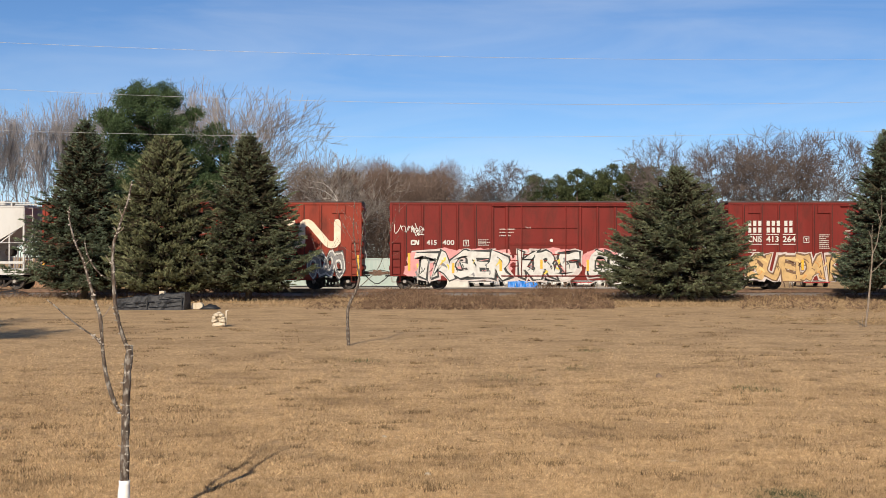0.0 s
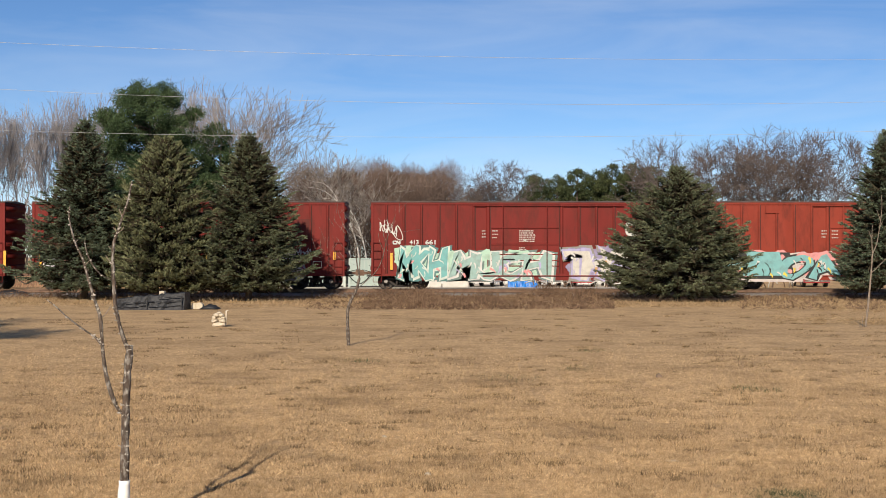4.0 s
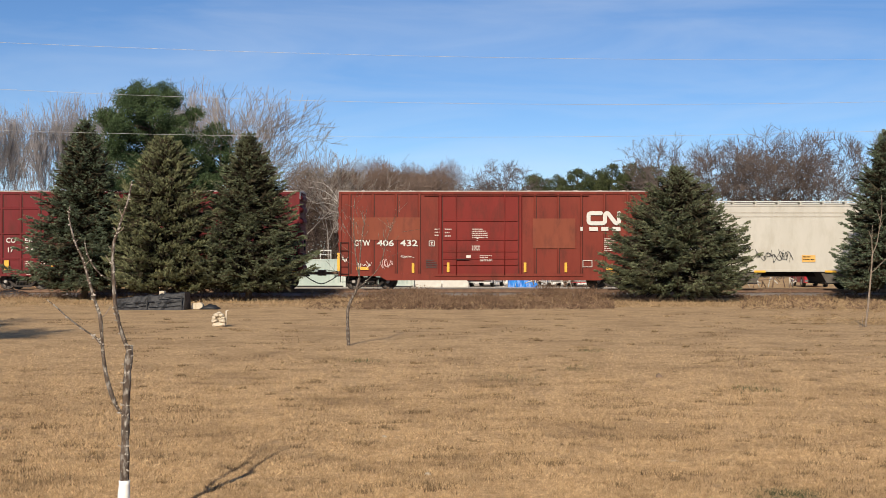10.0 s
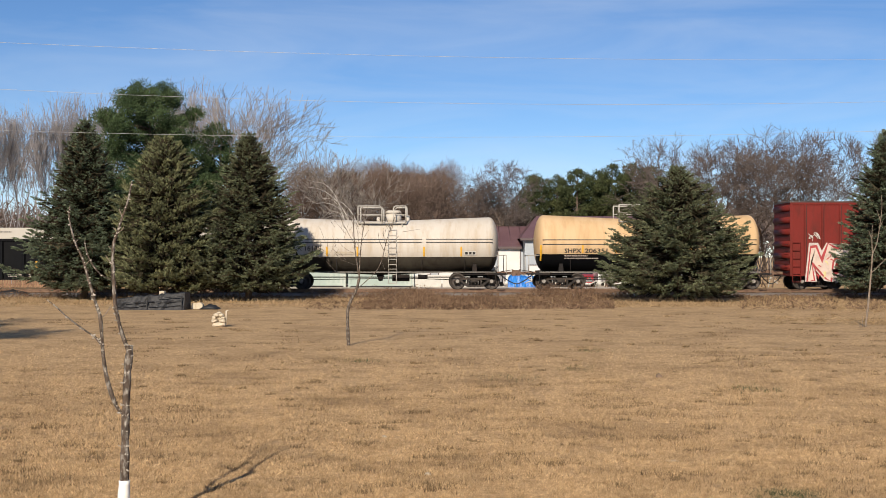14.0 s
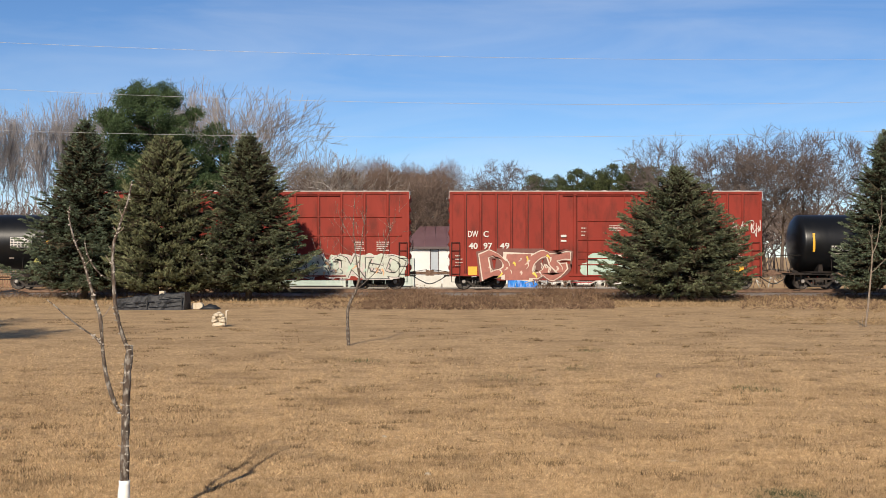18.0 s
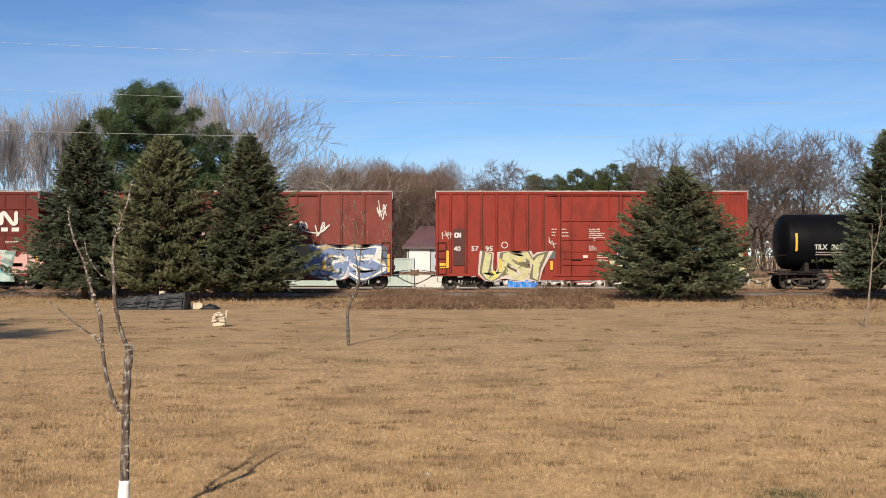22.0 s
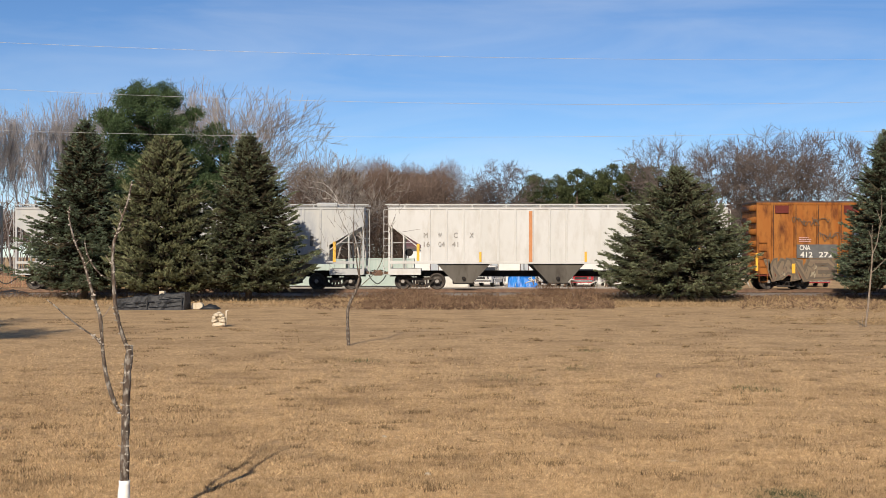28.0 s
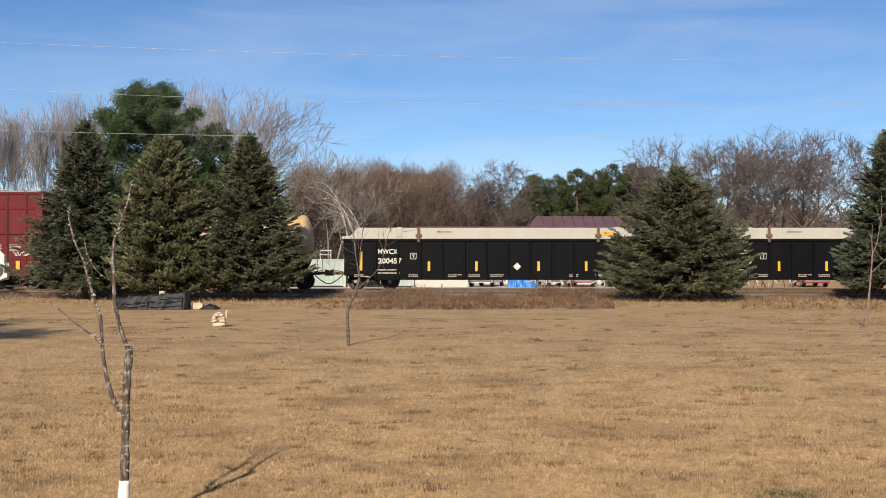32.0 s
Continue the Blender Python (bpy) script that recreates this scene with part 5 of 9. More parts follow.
# bogie parts, shared by all wagons
def bogie_meshes():
    out = {}
    out["bogie"] = Shape().box(-0.22, 0.22, -1.05, 1.05, 0.36, 0.60, 0.03).tube((0, 0, 0.55), (0, 0, 0.72), 0.2, 0.2, 12).mesh("bogie", [M_BOGIE])
    s = Shape()
    s.slab([(-0.62, 0.60), (0.62, 0.60), (0.98, 0.50), (1.10, 0.50), (1.10, 0.42), (0.78, 0.42), (0.58, 0.50), (-0.58, 0.50), (-0.78, 0.42), (-1.10, 0.42), (-1.10, 0.50), (-0.98, 0.50)], -0.06, 0.06)
    s.slab([(-0.78, 0.44), (-0.66, 0.47), (-0.30, 0.22), (0.30, 0.22), (0.66, 0.47), (0.78, 0.44), (0.40, 0.13), (-0.40, 0.13)], -0.07, 0.07)
    for q in (-1, 1):
        s.slab([(q * 0.30, 0.2), (q * 0.37, 0.2), (q * 0.37, 0.52), (q * 0.28, 0.52)], -0.055, 0.055)
        s.slab([(q * 0.76, 0.30), (q * 0.80, 0.46), (q * 1.02, 0.46), (q * 1.04, 0.30), (q * 0.98, 0.30), (q * 0.96, 0.40), (q * 0.84, 0.40), (q * 0.82, 0.30)], -0.08, 0.08)
    out["side_frame"] = s.mesh("side_frame", [M_BOGIE])
    s = Shape()
    for x in (-0.17, 0.0, 0.17):
        for k in range(4):
            s.tube((x, 0, 0.225 + k * 0.037), (x, 0, 0.248 + k * 0.037), 0.065, 0.065, 8)
        s.tube((x, 0, 0.22), (x, 0, 0.37), 0.045, 0.045, 8)
    out["spring_group"] = s.mesh("spring_group", [M_UNDER])
    s = Shape()
    s.tube((0, -0.95, 0), (0, 0.95, 0), 0.075, 0.075, 10)
    for q in (-1, 1):
        def ring(r, y):
            return [(r * math.cos(2 * math.pi * i / 28), q * y, r * math.sin(2 * math.pi * i / 28)) for i in range(28)][::q]
        s.rings([ring(0.10, 0.69), ring(0.35, 0.715), ring(0.36, 0.69), ring(0.445, 0.69), ring(0.45, 0.705), ring(0.425, 0.725), ring(0.42, 0.83), ring(0.36, 0.835), ring(0.345, 0.795),
                 ring(0.14, 0.785), ring(0.13, 0.84), ring(0.05, 0.84)])
        for k in range(4):
            a = math.pi / 2 * k
            s.tube((0.24 * math.cos(a), q * 0.78, 0.24 * math.sin(a)), (0.24 * math.cos(a), q * 0.802, 0.24 * math.sin(a)), 0.03, 0.03, 6)
    out["wheelset"] = s.mesh("wheelset", [M_WHEEL])
    out["bearing_cap"] = Shape().tube((0, 0, 0), (0, -0.10, 0), 0.115, 0.085, 14).mesh("bearing_cap", [M_CAP])
    return out


BOGIE = bogie_meshes()
WHEELS = {-1: [], 1: []}
CARS = []


def bogie(parent, x):
    b = part("bogie", BOGIE["bogie"], None, parent, at=(x, 0, 0))
    for q in (-1, 1):
        part("side_frame", BOGIE["side_frame"], None, b, at=(0, q * 1.0, 0))
        part("spring_group", BOGIE["spring_group"], None, b, at=(0, q * 1.0, 0))
        w = part("wheelset", BOGIE["wheelset"], None, b, at=(q * 0.89, 0, 0.42))
        WHEELS[q].append(w)
        for side in (-1, 1):
            if side < 0:
                part("bearing_cap", BOGIE["bearing_cap"], None, b, at=(q * 0.89, -1.03, 0.42))
    return b


class Car:
    """A wagon. Lengthwise places are in plan units from ref, the wagon's left end; heights are in plan units down from the sky, rails at 513."""

    def __init__(self, name, label, category, u0, u1, gaps):
        self.u0, self.u1, self.n = u0, u1, u1 - u0
        self.ref, self.lay, self.gaps = 0.0, 0, gaps
        self.root = thing(name, label, category, (((u0 + u1) / 2 - 784) / UNIT, TRACK, RAIL), group="wagons of the goods train")
        self.surf = lambda x, z: -1.5
        self.lift = 0.012
        CARS.append(self)

    def x(self, px):
        return (px - self.ref - self.n / 2) / UNIT

    @staticmethod
    def z(py):
        return (513.0 - py) / UNIT

    def part(self, name, shape, mat, label="", parent=None, at=None):
        return part(name, shape, mat, parent or self.root, label, at)

    # --- markings ---
    def skin(self, s, layer=1):
        """Lays flat faces, given in x and z, on the wagon's side."""
        out = []
        for i, (x, k, z) in enumerate(s.v):
            out.append((x, self.surf(x, z) - self.lift - 0.004 * layer - k, z))
        s.v = out
        return s

    def rect(self, x0, x1, y0, y1, mat, name="marking", layer=1, label="", rows=None):
        s = Shape()
        n = rows or max(1, int(abs(y1 - y0) / 8))
        for i in range(n):
            a, b = y0 + (y1 - y0) * i / n, y0 + (y1 - y0) * (i + 1) / n
            s.face([(self.x(x0), 0, self.z(b)), (self.x(x1), 0, self.z(b)), (self.x(x1), 0, self.z(a)), (self.x(x0), 0, self.z(a))])
        return self.part(name, self.skin(s, layer), mat, label)

    def stripe(self, x, y0, y1, w=4.5):
        return self.rect(x - w / 2, x + w / 2, y0, y1, M_YELLOW, "reflective_stripe", 9)

    def text(self, body, x0, x1, y0, y1, mat=None, bold=0.012, name="lettering", layer=1, skew=0.0):
        v, f = glyphs(body, bold)
        s = Shape()
        X0, X1, Z0, Z1 = self.x(x0), self.x(x1), self.z(y1), self.z(y0)
        s.v = [(X0 + (X1 - X0) * a + skew * (b - 0.5) * (Z1 - Z0), 0, Z0 + (Z1 - Z0) * b) for a, b in v]
        s.f = list(f)
        s.smooth, s.slot = [False] * len(f), [0] * len(f)
        return self.part(name, self.skin(s, layer), mat or M_WHITE)

    def words(self, x0, x1, y0, y1, rows=3, cols=2, mat=None, seed=0):
        """Lines of writing too small to read."""
        rng = random.Random(int(x0 * 7 + y0 * 13 + seed))
        s = Shape()
        h = (y1 - y0) / rows
        tall = min(h * 0.55, 2.0)
        for r in range(rows):
            y = y0 + r * h
            end = x1 - (x1 - x0) * rng.choice((0, 0, 0.1, 0.3))
            at = x0
            while at < end - 0.6:
                b = min(end, at + rng.uniform(0.9, 3.4))
                s.face([(self.x(at), 0, self.z(y + tall)), (self.x(b), 0, self.z(y + tall)), (self.x(b), 0, self.z(y)), (self.x(at), 0, self.z(y))])
                at = b + rng.uniform(0.45, 1.0)
        if s.f:
            self.part("small_lettering", self.skin(s, 1), mat or M_STENCIL)

    def frame_mark(self, x0, x1, y0, y1, mat=None, w=1.0, fill=True):
        """A small boxed sign."""
        s = Shape()
        for a, b, c, d in ((x0, x1, y0, y0 + w), (x0, x1, y1 - w, y1), (x0, x0 + w, y0 + w, y1 - w), (x1 - w, x1, y0 + w, y1 - w)):
            s.face([(self.x(a), 0, self.z(d)), (self.x(b), 0, self.z(d)), (self.x(b), 0, self.z(c)), (self.x(a), 0, self.z(c))])
        if fill:
            mx, my = (x0 + x1) / 2, (y0 + y1) / 2
            for a, b, c, d in ((mx - 2.2, mx + 2.2, my - 2.6, my - 1.2), (mx - 0.8, mx + 0.8, my - 1.2, my + 2.6)):
                s.face([(self.x(a), 0, self.z(d)), (self.x(b), 0, self.z(d)), (self.x(b), 0, self.z(c)), (self.x(a), 0, self.z(c))])
        self.part("boxed_mark", self.skin(s, 1), mat or M_WHITE)

    def data_panel(self, x0, x1, y0, y1, cols=5, rows=4):
        """A white table with dark cells."""
        self.rect(x0, x1, y0, y1, M_WHITE, "data_panel", 1)
        s = Shape()
        cw, ch = (x1 - x0) / cols, (y1 - y0) / rows
        for i in range(cols):
            for j in range(rows):
                a, b, c, d = x0 + (i + 0.14) * cw, x0 + (i + 0.86) * cw, y0 + (j + 0.2) * ch, y0 + (j + 0.8) * ch
                s.face([(self.x(a), 0, self.z(d)), (self.x(b), 0, self.z(d)), (self.x(b), 0, self.z(c)), (self.x(a), 0, self.z(c))])
        self.part("panel_cells", self.skin(s, 2), M_BLACKMARK)

    def diamond(self, x, y, r, mat, label="diamond placard"):
        s = Shape()
        s.face([(self.x(x - r), 0, self.z(y)), (self.x(x), 0, self.z(y + r)), (self.x(x + r), 0, self.z(y)), (self.x(x), 0, self.z(y - r))])
        self.part("placard", self.skin(s, 2), mat, label)

    def disc(self, x, y, r, mat, name="round_mark", layer=1, n=14):
        s = Shape()
        s.face([(self.x(x + r * math.cos(2 * math.pi * i / n)), 0, self.z(y - r * math.sin(2 * math.pi * i / n))) for i in range(n)])
        self.part(name, self.skin(s, layer), mat)

    def ribbon(self, s, pts, w, depth=0.0, joints=True):
        """Adds a stroke of width w along pts to a flat shape; w may taper to a pair."""
        w0, w1 = (w, w) if not isinstance(w, tuple) else w
        n = len(pts) - 1
        for i in range(n):
            (ax, ay), (bx, by) = pts[i], pts[i + 1]
            dx, dy = bx - ax, by - ay
            ln = math.hypot(dx, dy) or 1.0
            ra, rb = (w0 + (w1 - w0) * i / n) / 2, (w0 + (w1 - w0) * (i + 1) / n) / 2
            nx, ny = -dy / ln, dx / ln
            k = depth + i * 0.00012
            q = [(ax + nx * ra, ay + ny * ra), (ax - nx * ra, ay - ny * ra), (bx - nx * rb, by - ny * rb), (bx + nx * rb, by + ny * rb)]
            s.face([(self.x(p[0]), k, self.z(p[1])) for p in q[::-1]])
            if joints:
                s.face([(self.x(bx + rb * math.cos(t)), k + 0.00006, self.z(by - rb * math.sin(t))) for t in (2 * math.pi * j / 10 for j in range(10))])
                if i == 0:
                    s.face([(self.x(ax + ra * math.cos(t)), k + 0.00006, self.z(ay - ra * math.sin(t))) for t in (2 * math.pi * j / 10 for j in range(10))])
        return s

    def scrawl(self, x0, x1, y0, y1, mat, seed=1, w=2.0, strokes=5, name="graffiti", layer=3):
        """A tag drawn in one quick looping line, with a few cross strokes."""
        rng = random.Random(seed)
        s = Shape()
        cell, h = (x1 - x0) / strokes, y1 - y0
        pts = []
        for i in range(strokes):
            a = x0 + i * cell
            up = rng.random() < 0.5
            for k in range(rng.choice((3, 4, 5))):
                v = rng.uniform(0.0, 0.35) if up else rng.uniform(0.6, 1.0)
                up = not up
                pts.append((a + cell * rng.uniform(-0.25, 1.2), y0 + h * v))
        for _ in range(2):
            q = [pts[0]]
            for (ax, ay), (bx, by) in zip(pts[:-1], pts[1:]):
                q += [(ax * 0.75 + bx * 0.25, ay * 0.75 + by * 0.25), (ax * 0.25 + bx * 0.75, ay * 0.25 + by * 0.75)]
            pts = q + [pts[-1]]
        mid = (y0 + y1) / 2
        self.ribbon(s, pts, w * 0.6, joints=False)
        for i in range(max(1, strokes // 2)):
            ax = rng.uniform(x0, x1 - 6)
            self.ribbon(s, [(ax, rng.uniform(y0, mid)), (ax + rng.uniform(3, 8), rng.uniform(mid, y1)), (ax + rng.uniform(6, 16), rng.uniform(y0, y1))], w * 0.6, depth=0.006 + i * 0.001, joints=False)
        self.part(name, self.skin(s, layer), mat, "sprayed tag")

    def cloud(self, x0, x1, y0, y1, mat, seed=1, n=16, r=None, layer=1):
        """A sprayed patch with a ragged, drifting edge."""
        rng = random.Random(seed)
        s = Shape()
        r = r or (y1 - y0) * 0.24
        s.face([(self.x(a), 0, self.z(b)) for a, b in ((x0 + r, y1 - r * 0.3), (x1 - r, y1 - r * 0.3), (x1 - r, y0 + r), (x0 + r, y0 + r))])
        n = int(n * 1.8)
        for i in range(n):
            side = i % 4
            t = rng.random()
            if side < 3:
                cx, cy = x0 + r + (x1 - x0 - 2 * r) * t, (y0 + r * 0.9 if side else y1 - r)
            else:
                cx, cy = (x0 + r * 0.8 if rng.random() < 0.5 else x1 - r * 0.8), y0 + r + (y1 - y0 - 2 * r) * t
            rr, st, tilt = r * rng.uniform(0.35, 1.15), rng.uniform(0.8, 1.7), rng.uniform(-0.5, 0.5)
            ring = []
            for j in range(12):
                q = 2 * math.pi * j / 12
                k = rr * rng.uniform(0.72, 1.1)
                ring.append((cx + k * st * math.cos(q) + tilt * k * math.sin(q), cy - k * math.sin(q)))
            s.face([(self.x(p), 0.0003 * (i + 1), self.z(max(y0 - 3, min(y1, q)))) for p, q in ring])
        self.part("graffiti", self.skin(s, layer), mat, "sprayed backdrop")

    def piece(self, letters, x0, x1, y0, y1, fill, line, back=None, seed=1, accents=(), fat=0.045, rim=0.095, jit=0.16, edge=None):
        """A large sprayed piece: bubbly backdrop, thick outlined letters and colour accents."""
        rng = random.Random(seed)
        if back is not None:
            self.cloud(x0 - 6, x1 + 6, y0 - 5, y1, spray(back), seed, n=int((x1 - x0) / 9))
        n = len(letters)
        cell = (x1 - x0) / n
        rng = random.Random(seed)
        dark = sum(line) < 0.6
        halo = ((0.60, 0.52, 0.48) if sum(fill) > 0.7 else (0.42, 0.34, 0.32)) if dark else tuple(k * 0.45 for k in fill)
        halo = edge or halo
        for i, ch in enumerate(letters):
            dx, dy, sk, ph = rng.uniform(-0.06, 0.06) * cell, rng.uniform(-jit, jit) * 0.4 * (y1 - y0), rng.uniform(-0.25, 0.25), rng.uniform(0, 6.28)
            if ch == " ":
                continue
            a0, a1 = x0 + i * cell + dx - 0.03 * cell, x0 + (i + 1) * cell + dx + 0.16 * cell
            b0, b1 = y0 + dy * 0.5, y1 + dy * 0.3
            holder = None
            for layer, bold, col in ((2, rim + 0.05, halo), (3, rim, line), (5, fat, fill)):
                v, f = glyphs(ch, bold, fat)
                s = Shape()
                for p, q in v:
                    p, q = p + 0.11 * math.sin(5.0 * q + ph), q + 0.09 * math.sin(6.0 * p + ph * 2)
                    z = b1 + (b0 - b1) * q
                    s.v.append((self.x(a0 + (a1 - a0) * p) + sk * (q - 0.5) * (y1 - y0) / UNIT * 0.5, 0.0006 * i, self.z(max(y0 - 6, min(499, z)))))
                s.f, s.smooth, s.slot = list(f), [False] * len(f), [0] * len(f)
                if holder is None:
                    holder = self.part("graffiti_letter", self.skin(s, layer), spray(col), "sprayed letter")
                else:
                    self.part("letter_fill", self.skin(s, layer), spray(col), "", holder)
        accents = (*accents, line)
        if accents:
            rng = random.Random(seed + 5)
            for c in accents:
                s = Shape()
                for i in range(max(3, int((x1 - x0) / (26 if c is not line else 11)))):
                    ax, ay = rng.uniform(x0 + 4, x1 - 8), rng.uniform(y0 + 5, y1 - 6)
                    ang, ln = rng.uniform(0.6, 2.4), rng.uniform(6, 15)
                    pts = [(ax, ay), (ax + ln * math.cos(ang) * 0.5 + 2, ay + ln * math.sin(ang) * 0.5), (ax + ln * math.cos(ang), min(y1, ay + ln * math.sin(ang)))]
                    self.ribbon(s, pts, (rng.uniform(2.5, 6), 1.2) if c is not line else (rng.uniform(1.4, 3.2), 0.8), depth=0.0005 * i, joints=False)
                self.part("graffiti", self.skin(s, 7), spray(c), "sprayed colour accents")

    def wave_logo(self, x0, x1, y0, y1, w, mat=None):
        """The railway's linked two-letter line mark, as one bent band."""
        s = Shape()
        h = w / 2

        def X(a):
            return x0 + h + (x1 - x0 - w) * a

        def Y(a):
            return y0 + h + (y1 - y0 - w) * a
        pts = [(0.41, 0.0), (0.08, 0.0), (0.02, 0.06), (0.0, 0.16), (0.0, 0.82), (0.02, 0.93), (0.09, 1.0), (0.45, 1.0), (0.52, 0.94), (0.54, 0.84),
               (0.54, 0.14), (0.57, 0.03), (0.61, 0.0), (0.65, 0.06), (0.87, 0.93), (0.92, 1.0), (0.97, 0.96), (1.0, 0.84), (1.0, 0.0)]
        self.ribbon(s, [(X(a), Y(b)) for a, b in pts], w)
        self.part("logo_band", self.skin(s, 2), mat or M_WHITE, "bent white band mark")

    # --- running gear ---
    def gear(self, off=55.0, sill=True, mat=None):
        L = self.n / UNIT
        for q in (-1, 1):
            bogie(self.root, q * (L / 2 - off / UNIT))
        if sill:
            self.part("centre_sill", Shape().box(-L / 2 + 0.1, L / 2 - 0.1, -0.22, 0.22, 0.66, 0.98), M_UNDER)
        for q, gap in zip((-1, 1), self.gaps):
            g = gap / UNIT / 2
            e = q * L / 2
            s = Shape().box(e - q * 0.3, e + q * max(g - 0.12, 0.1), -0.09, 0.09, 0.76, 0.92, 0.02)
            s.slab([(e + q * (g - 0.22), 0.70), (e + q * (g - 0.22), 1.0), (e + q * (g - 0.02), 1.0), (e + q * (g + 0.03), 0.85), (e + q * (g - 0.02), 0.70)], -0.16 * q, 0.08 * q)
            self.part("coupler", s, M_COUPLER)
            s = Shape()
            pts = [(e + q * 0.1, -0.35, 0.74), (e + q * g * 0.45, -0.38, 0.50), (e + q * g * 0.8, -0.38, 0.32), (e + q * g * 1.0, -0.36, 0.27)]
            s.path(pts, 0.028)
            self.part("brake_hose", s, M_HOSE)
            s = Shape().path([(e + q * 0.06, -1.35, 0.80), (e + q * 0.10, -0.6, 0.92), (e + q * (g - 0.15), -0.1, 1.02)], 0.016)
            self.part("uncoupling_lever", s, M_UNDER)
        return L

    def brake_gear(self, x=0.0, z=0.62):
        s = Shape().tube((x - 0.55, -0.62, z), (x + 0.35, -0.62, z), 0.19, 0.19, 12)
        self.part("air_reservoir", s, M_UNDER)
        self.part("brake_cylinder", Shape().tube((x + 0.8, -0.5, z + 0.05), (x + 1.3, -0.5, z + 0.05), 0.13, 0.11, 10), M_UNDER)
        L = self.n / UNIT
        self.part("brake_rod", Shape().path([(-L / 2 + 2.6, -0.4, 0.5), (x, -0.45, 0.58), (L / 2 - 2.6, -0.4, 0.5)], 0.02), M_UNDER)

    def ladder(self, x, z0, z1, w=0.45, y=-1.58, mat=None, name="ladder"):
        s = Shape()
        for q in (-0.5, 0.5):
            s.tube((x + q * w, y, z0), (x + q * w, y, z1), 0.018, 0.018, 5)
        n = max(2, int((z1 - z0) / 0.36))
        for i in range(n + 1):
            z = z0 + (z1 - z0) * i / n
            s.tube((x - w / 2, y, z), (x + w / 2, y, z), 0.016, 0.016, 5)
        self.part(name, s, mat or M_UNDER)


def boxcar(label, u0, u1, gaps, paint, hi=False, door=(207, 337), pitch=31.0, first=27.0, rails=(), roof=None, door_paint=None, sill_paint=None, stripes=(), big_ends=True, vents=()):
    c = Car("boxcar", label, "boxcar", u0, u1, gaps)
    L = c.n / UNIT
    top = c.z(339.5 if hi else 358.5)
    floor = c.z(489.0)
    hw = 1.5
    roof = roof or (M_ROOFPALE if hi else M_ROOFDARK)
    c.part("body", Shape().box(-L / 2 + 0.05, L / 2 - 0.05, -hw + 0.045, hw - 0.045, floor, top, 0.02), paint)
    # roof with cross seams
    s = Shape()
    rise = 0.13
    s.slab([(-L / 2, top), (L / 2, top), (L / 2, top + 0.05), (-L / 2, top + 0.05)], -hw - 0.03, hw + 0.03)
    prof = [(-hw - 0.03, top + 0.05), (0, top + rise), (hw + 0.03, top + 0.05)]
    s.rings([[(x, y, z) for y, z in prof] for x in (-L / 2, L / 2)])
    roof_ob = c.part("roof", s, roof)
    seam = Shape()
    n = int(L / 1.15)
    seam.rings([[(x, y, z) for y, z in ((-hw - 0.03, top + 0.045), (-hw - 0.03, top + 0.08), (0, top + rise + 0.035), (0, top + rise))] for x in (-0.03, 0.03)])
    sm = seam.mesh("roof_seam", [roof])
    for i in range(1, n):
        part("roof_seam", sm, None, roof_ob, at=(-L / 2 + L * i / n, 0, 0))
    # long members
    c.part("top_chord", Shape().box(-L / 2, L / 2, -hw - 0.012, -hw + 0.04, top - 0.12, top - 0.002, 0.008), paint)
    c.part("side_sill", Shape().slab([(-L / 2 + 0.02, floor), (-L / 2 + 0.02, floor + 0.13), (L / 2 - 0.02, floor + 0.13), (L / 2 - 0.02, floor), (L / 2 - 2.1, floor),
                                      (L / 2 - 2.5, floor - 0.22), (-L / 2 + 2.5, floor - 0.22), (-L / 2 + 2.1, floor)], -hw - 0.015, -hw + 0.03), sill_paint or paint)
    for q in (-1, 1):
        c.part("corner_post", Shape().box(q * L / 2 - q * 0.0, q * L / 2 - q * 0.14, -hw - 0.012, -hw + 0.05, floor, top - 0.12, 0.01), paint)
        # end wall with pressed corrugations
        end = c.part("end_wall", Shape().box(q * (L / 2 - 0.06), q * (L / 2 - 0.03), -hw + 0.04, hw - 0.04, floor, top), paint)
        cm = Shape()
        k = 7 if hi else 6
        cm.rings([[(q * a, y, b) for a, b in ((0.0, -0.17), (0.075, -0.07), (0.075, 0.07), (0.0, 0.17))][::q] for y in (-hw + 0.1, hw - 0.1)])
        mesh = cm.mesh("corrugation", [paint])
        for i in range(k):
            part("corrugation", mesh, None, end, at=(q * (L / 2 - 0.03), 0, floor + 0.42 + (top - floor - 0.7) * i / (k - 1)))
    # ribs, each with a thin dark strip along its right edge, and panel rails
    rib_mesh = hat(-0.075, 0.075, floor + 0.13, top - 0.12, -hw + 0.045, True, 0.055).mesh("side_rib", [paint])
    line_mesh = Shape().box(0.062, 0.085, -hw + 0.028, -hw + 0.05, floor + 0.13, top - 0.12).mesh("weld_seam", [M_DARKLINE])
    x = first
    xs = []
    while x < c.n - 12:
        if not door[0] - 8 < x < door[1] + 8:
            xs.append(x)
            part("weld_seam", line_mesh, None, part("side_rib", rib_mesh, None, c.root, at=(c.x(x), 0, 0)))
        x += pitch
    for a, b in ((14, door[0] - 6), (door[1] + 6, c.n - 14)):
        for y in rails:
            c.part("panel_rail", hat(c.x(a), c.x(b), c.z(y) - 0.06, c.z(y) + 0.06, -hw + 0.045, False, 0.05), paint)
    # door
    dp = door_paint or paint
    d0, d1 = c.x(door[0]), c.x(door[1])
    d = c.part("door", Shape().box(d0 + 0.1, d1 - 0.1, -hw + 0.02, -hw + 0.06, floor + 0.06, top - 0.17, 0.008), dp)
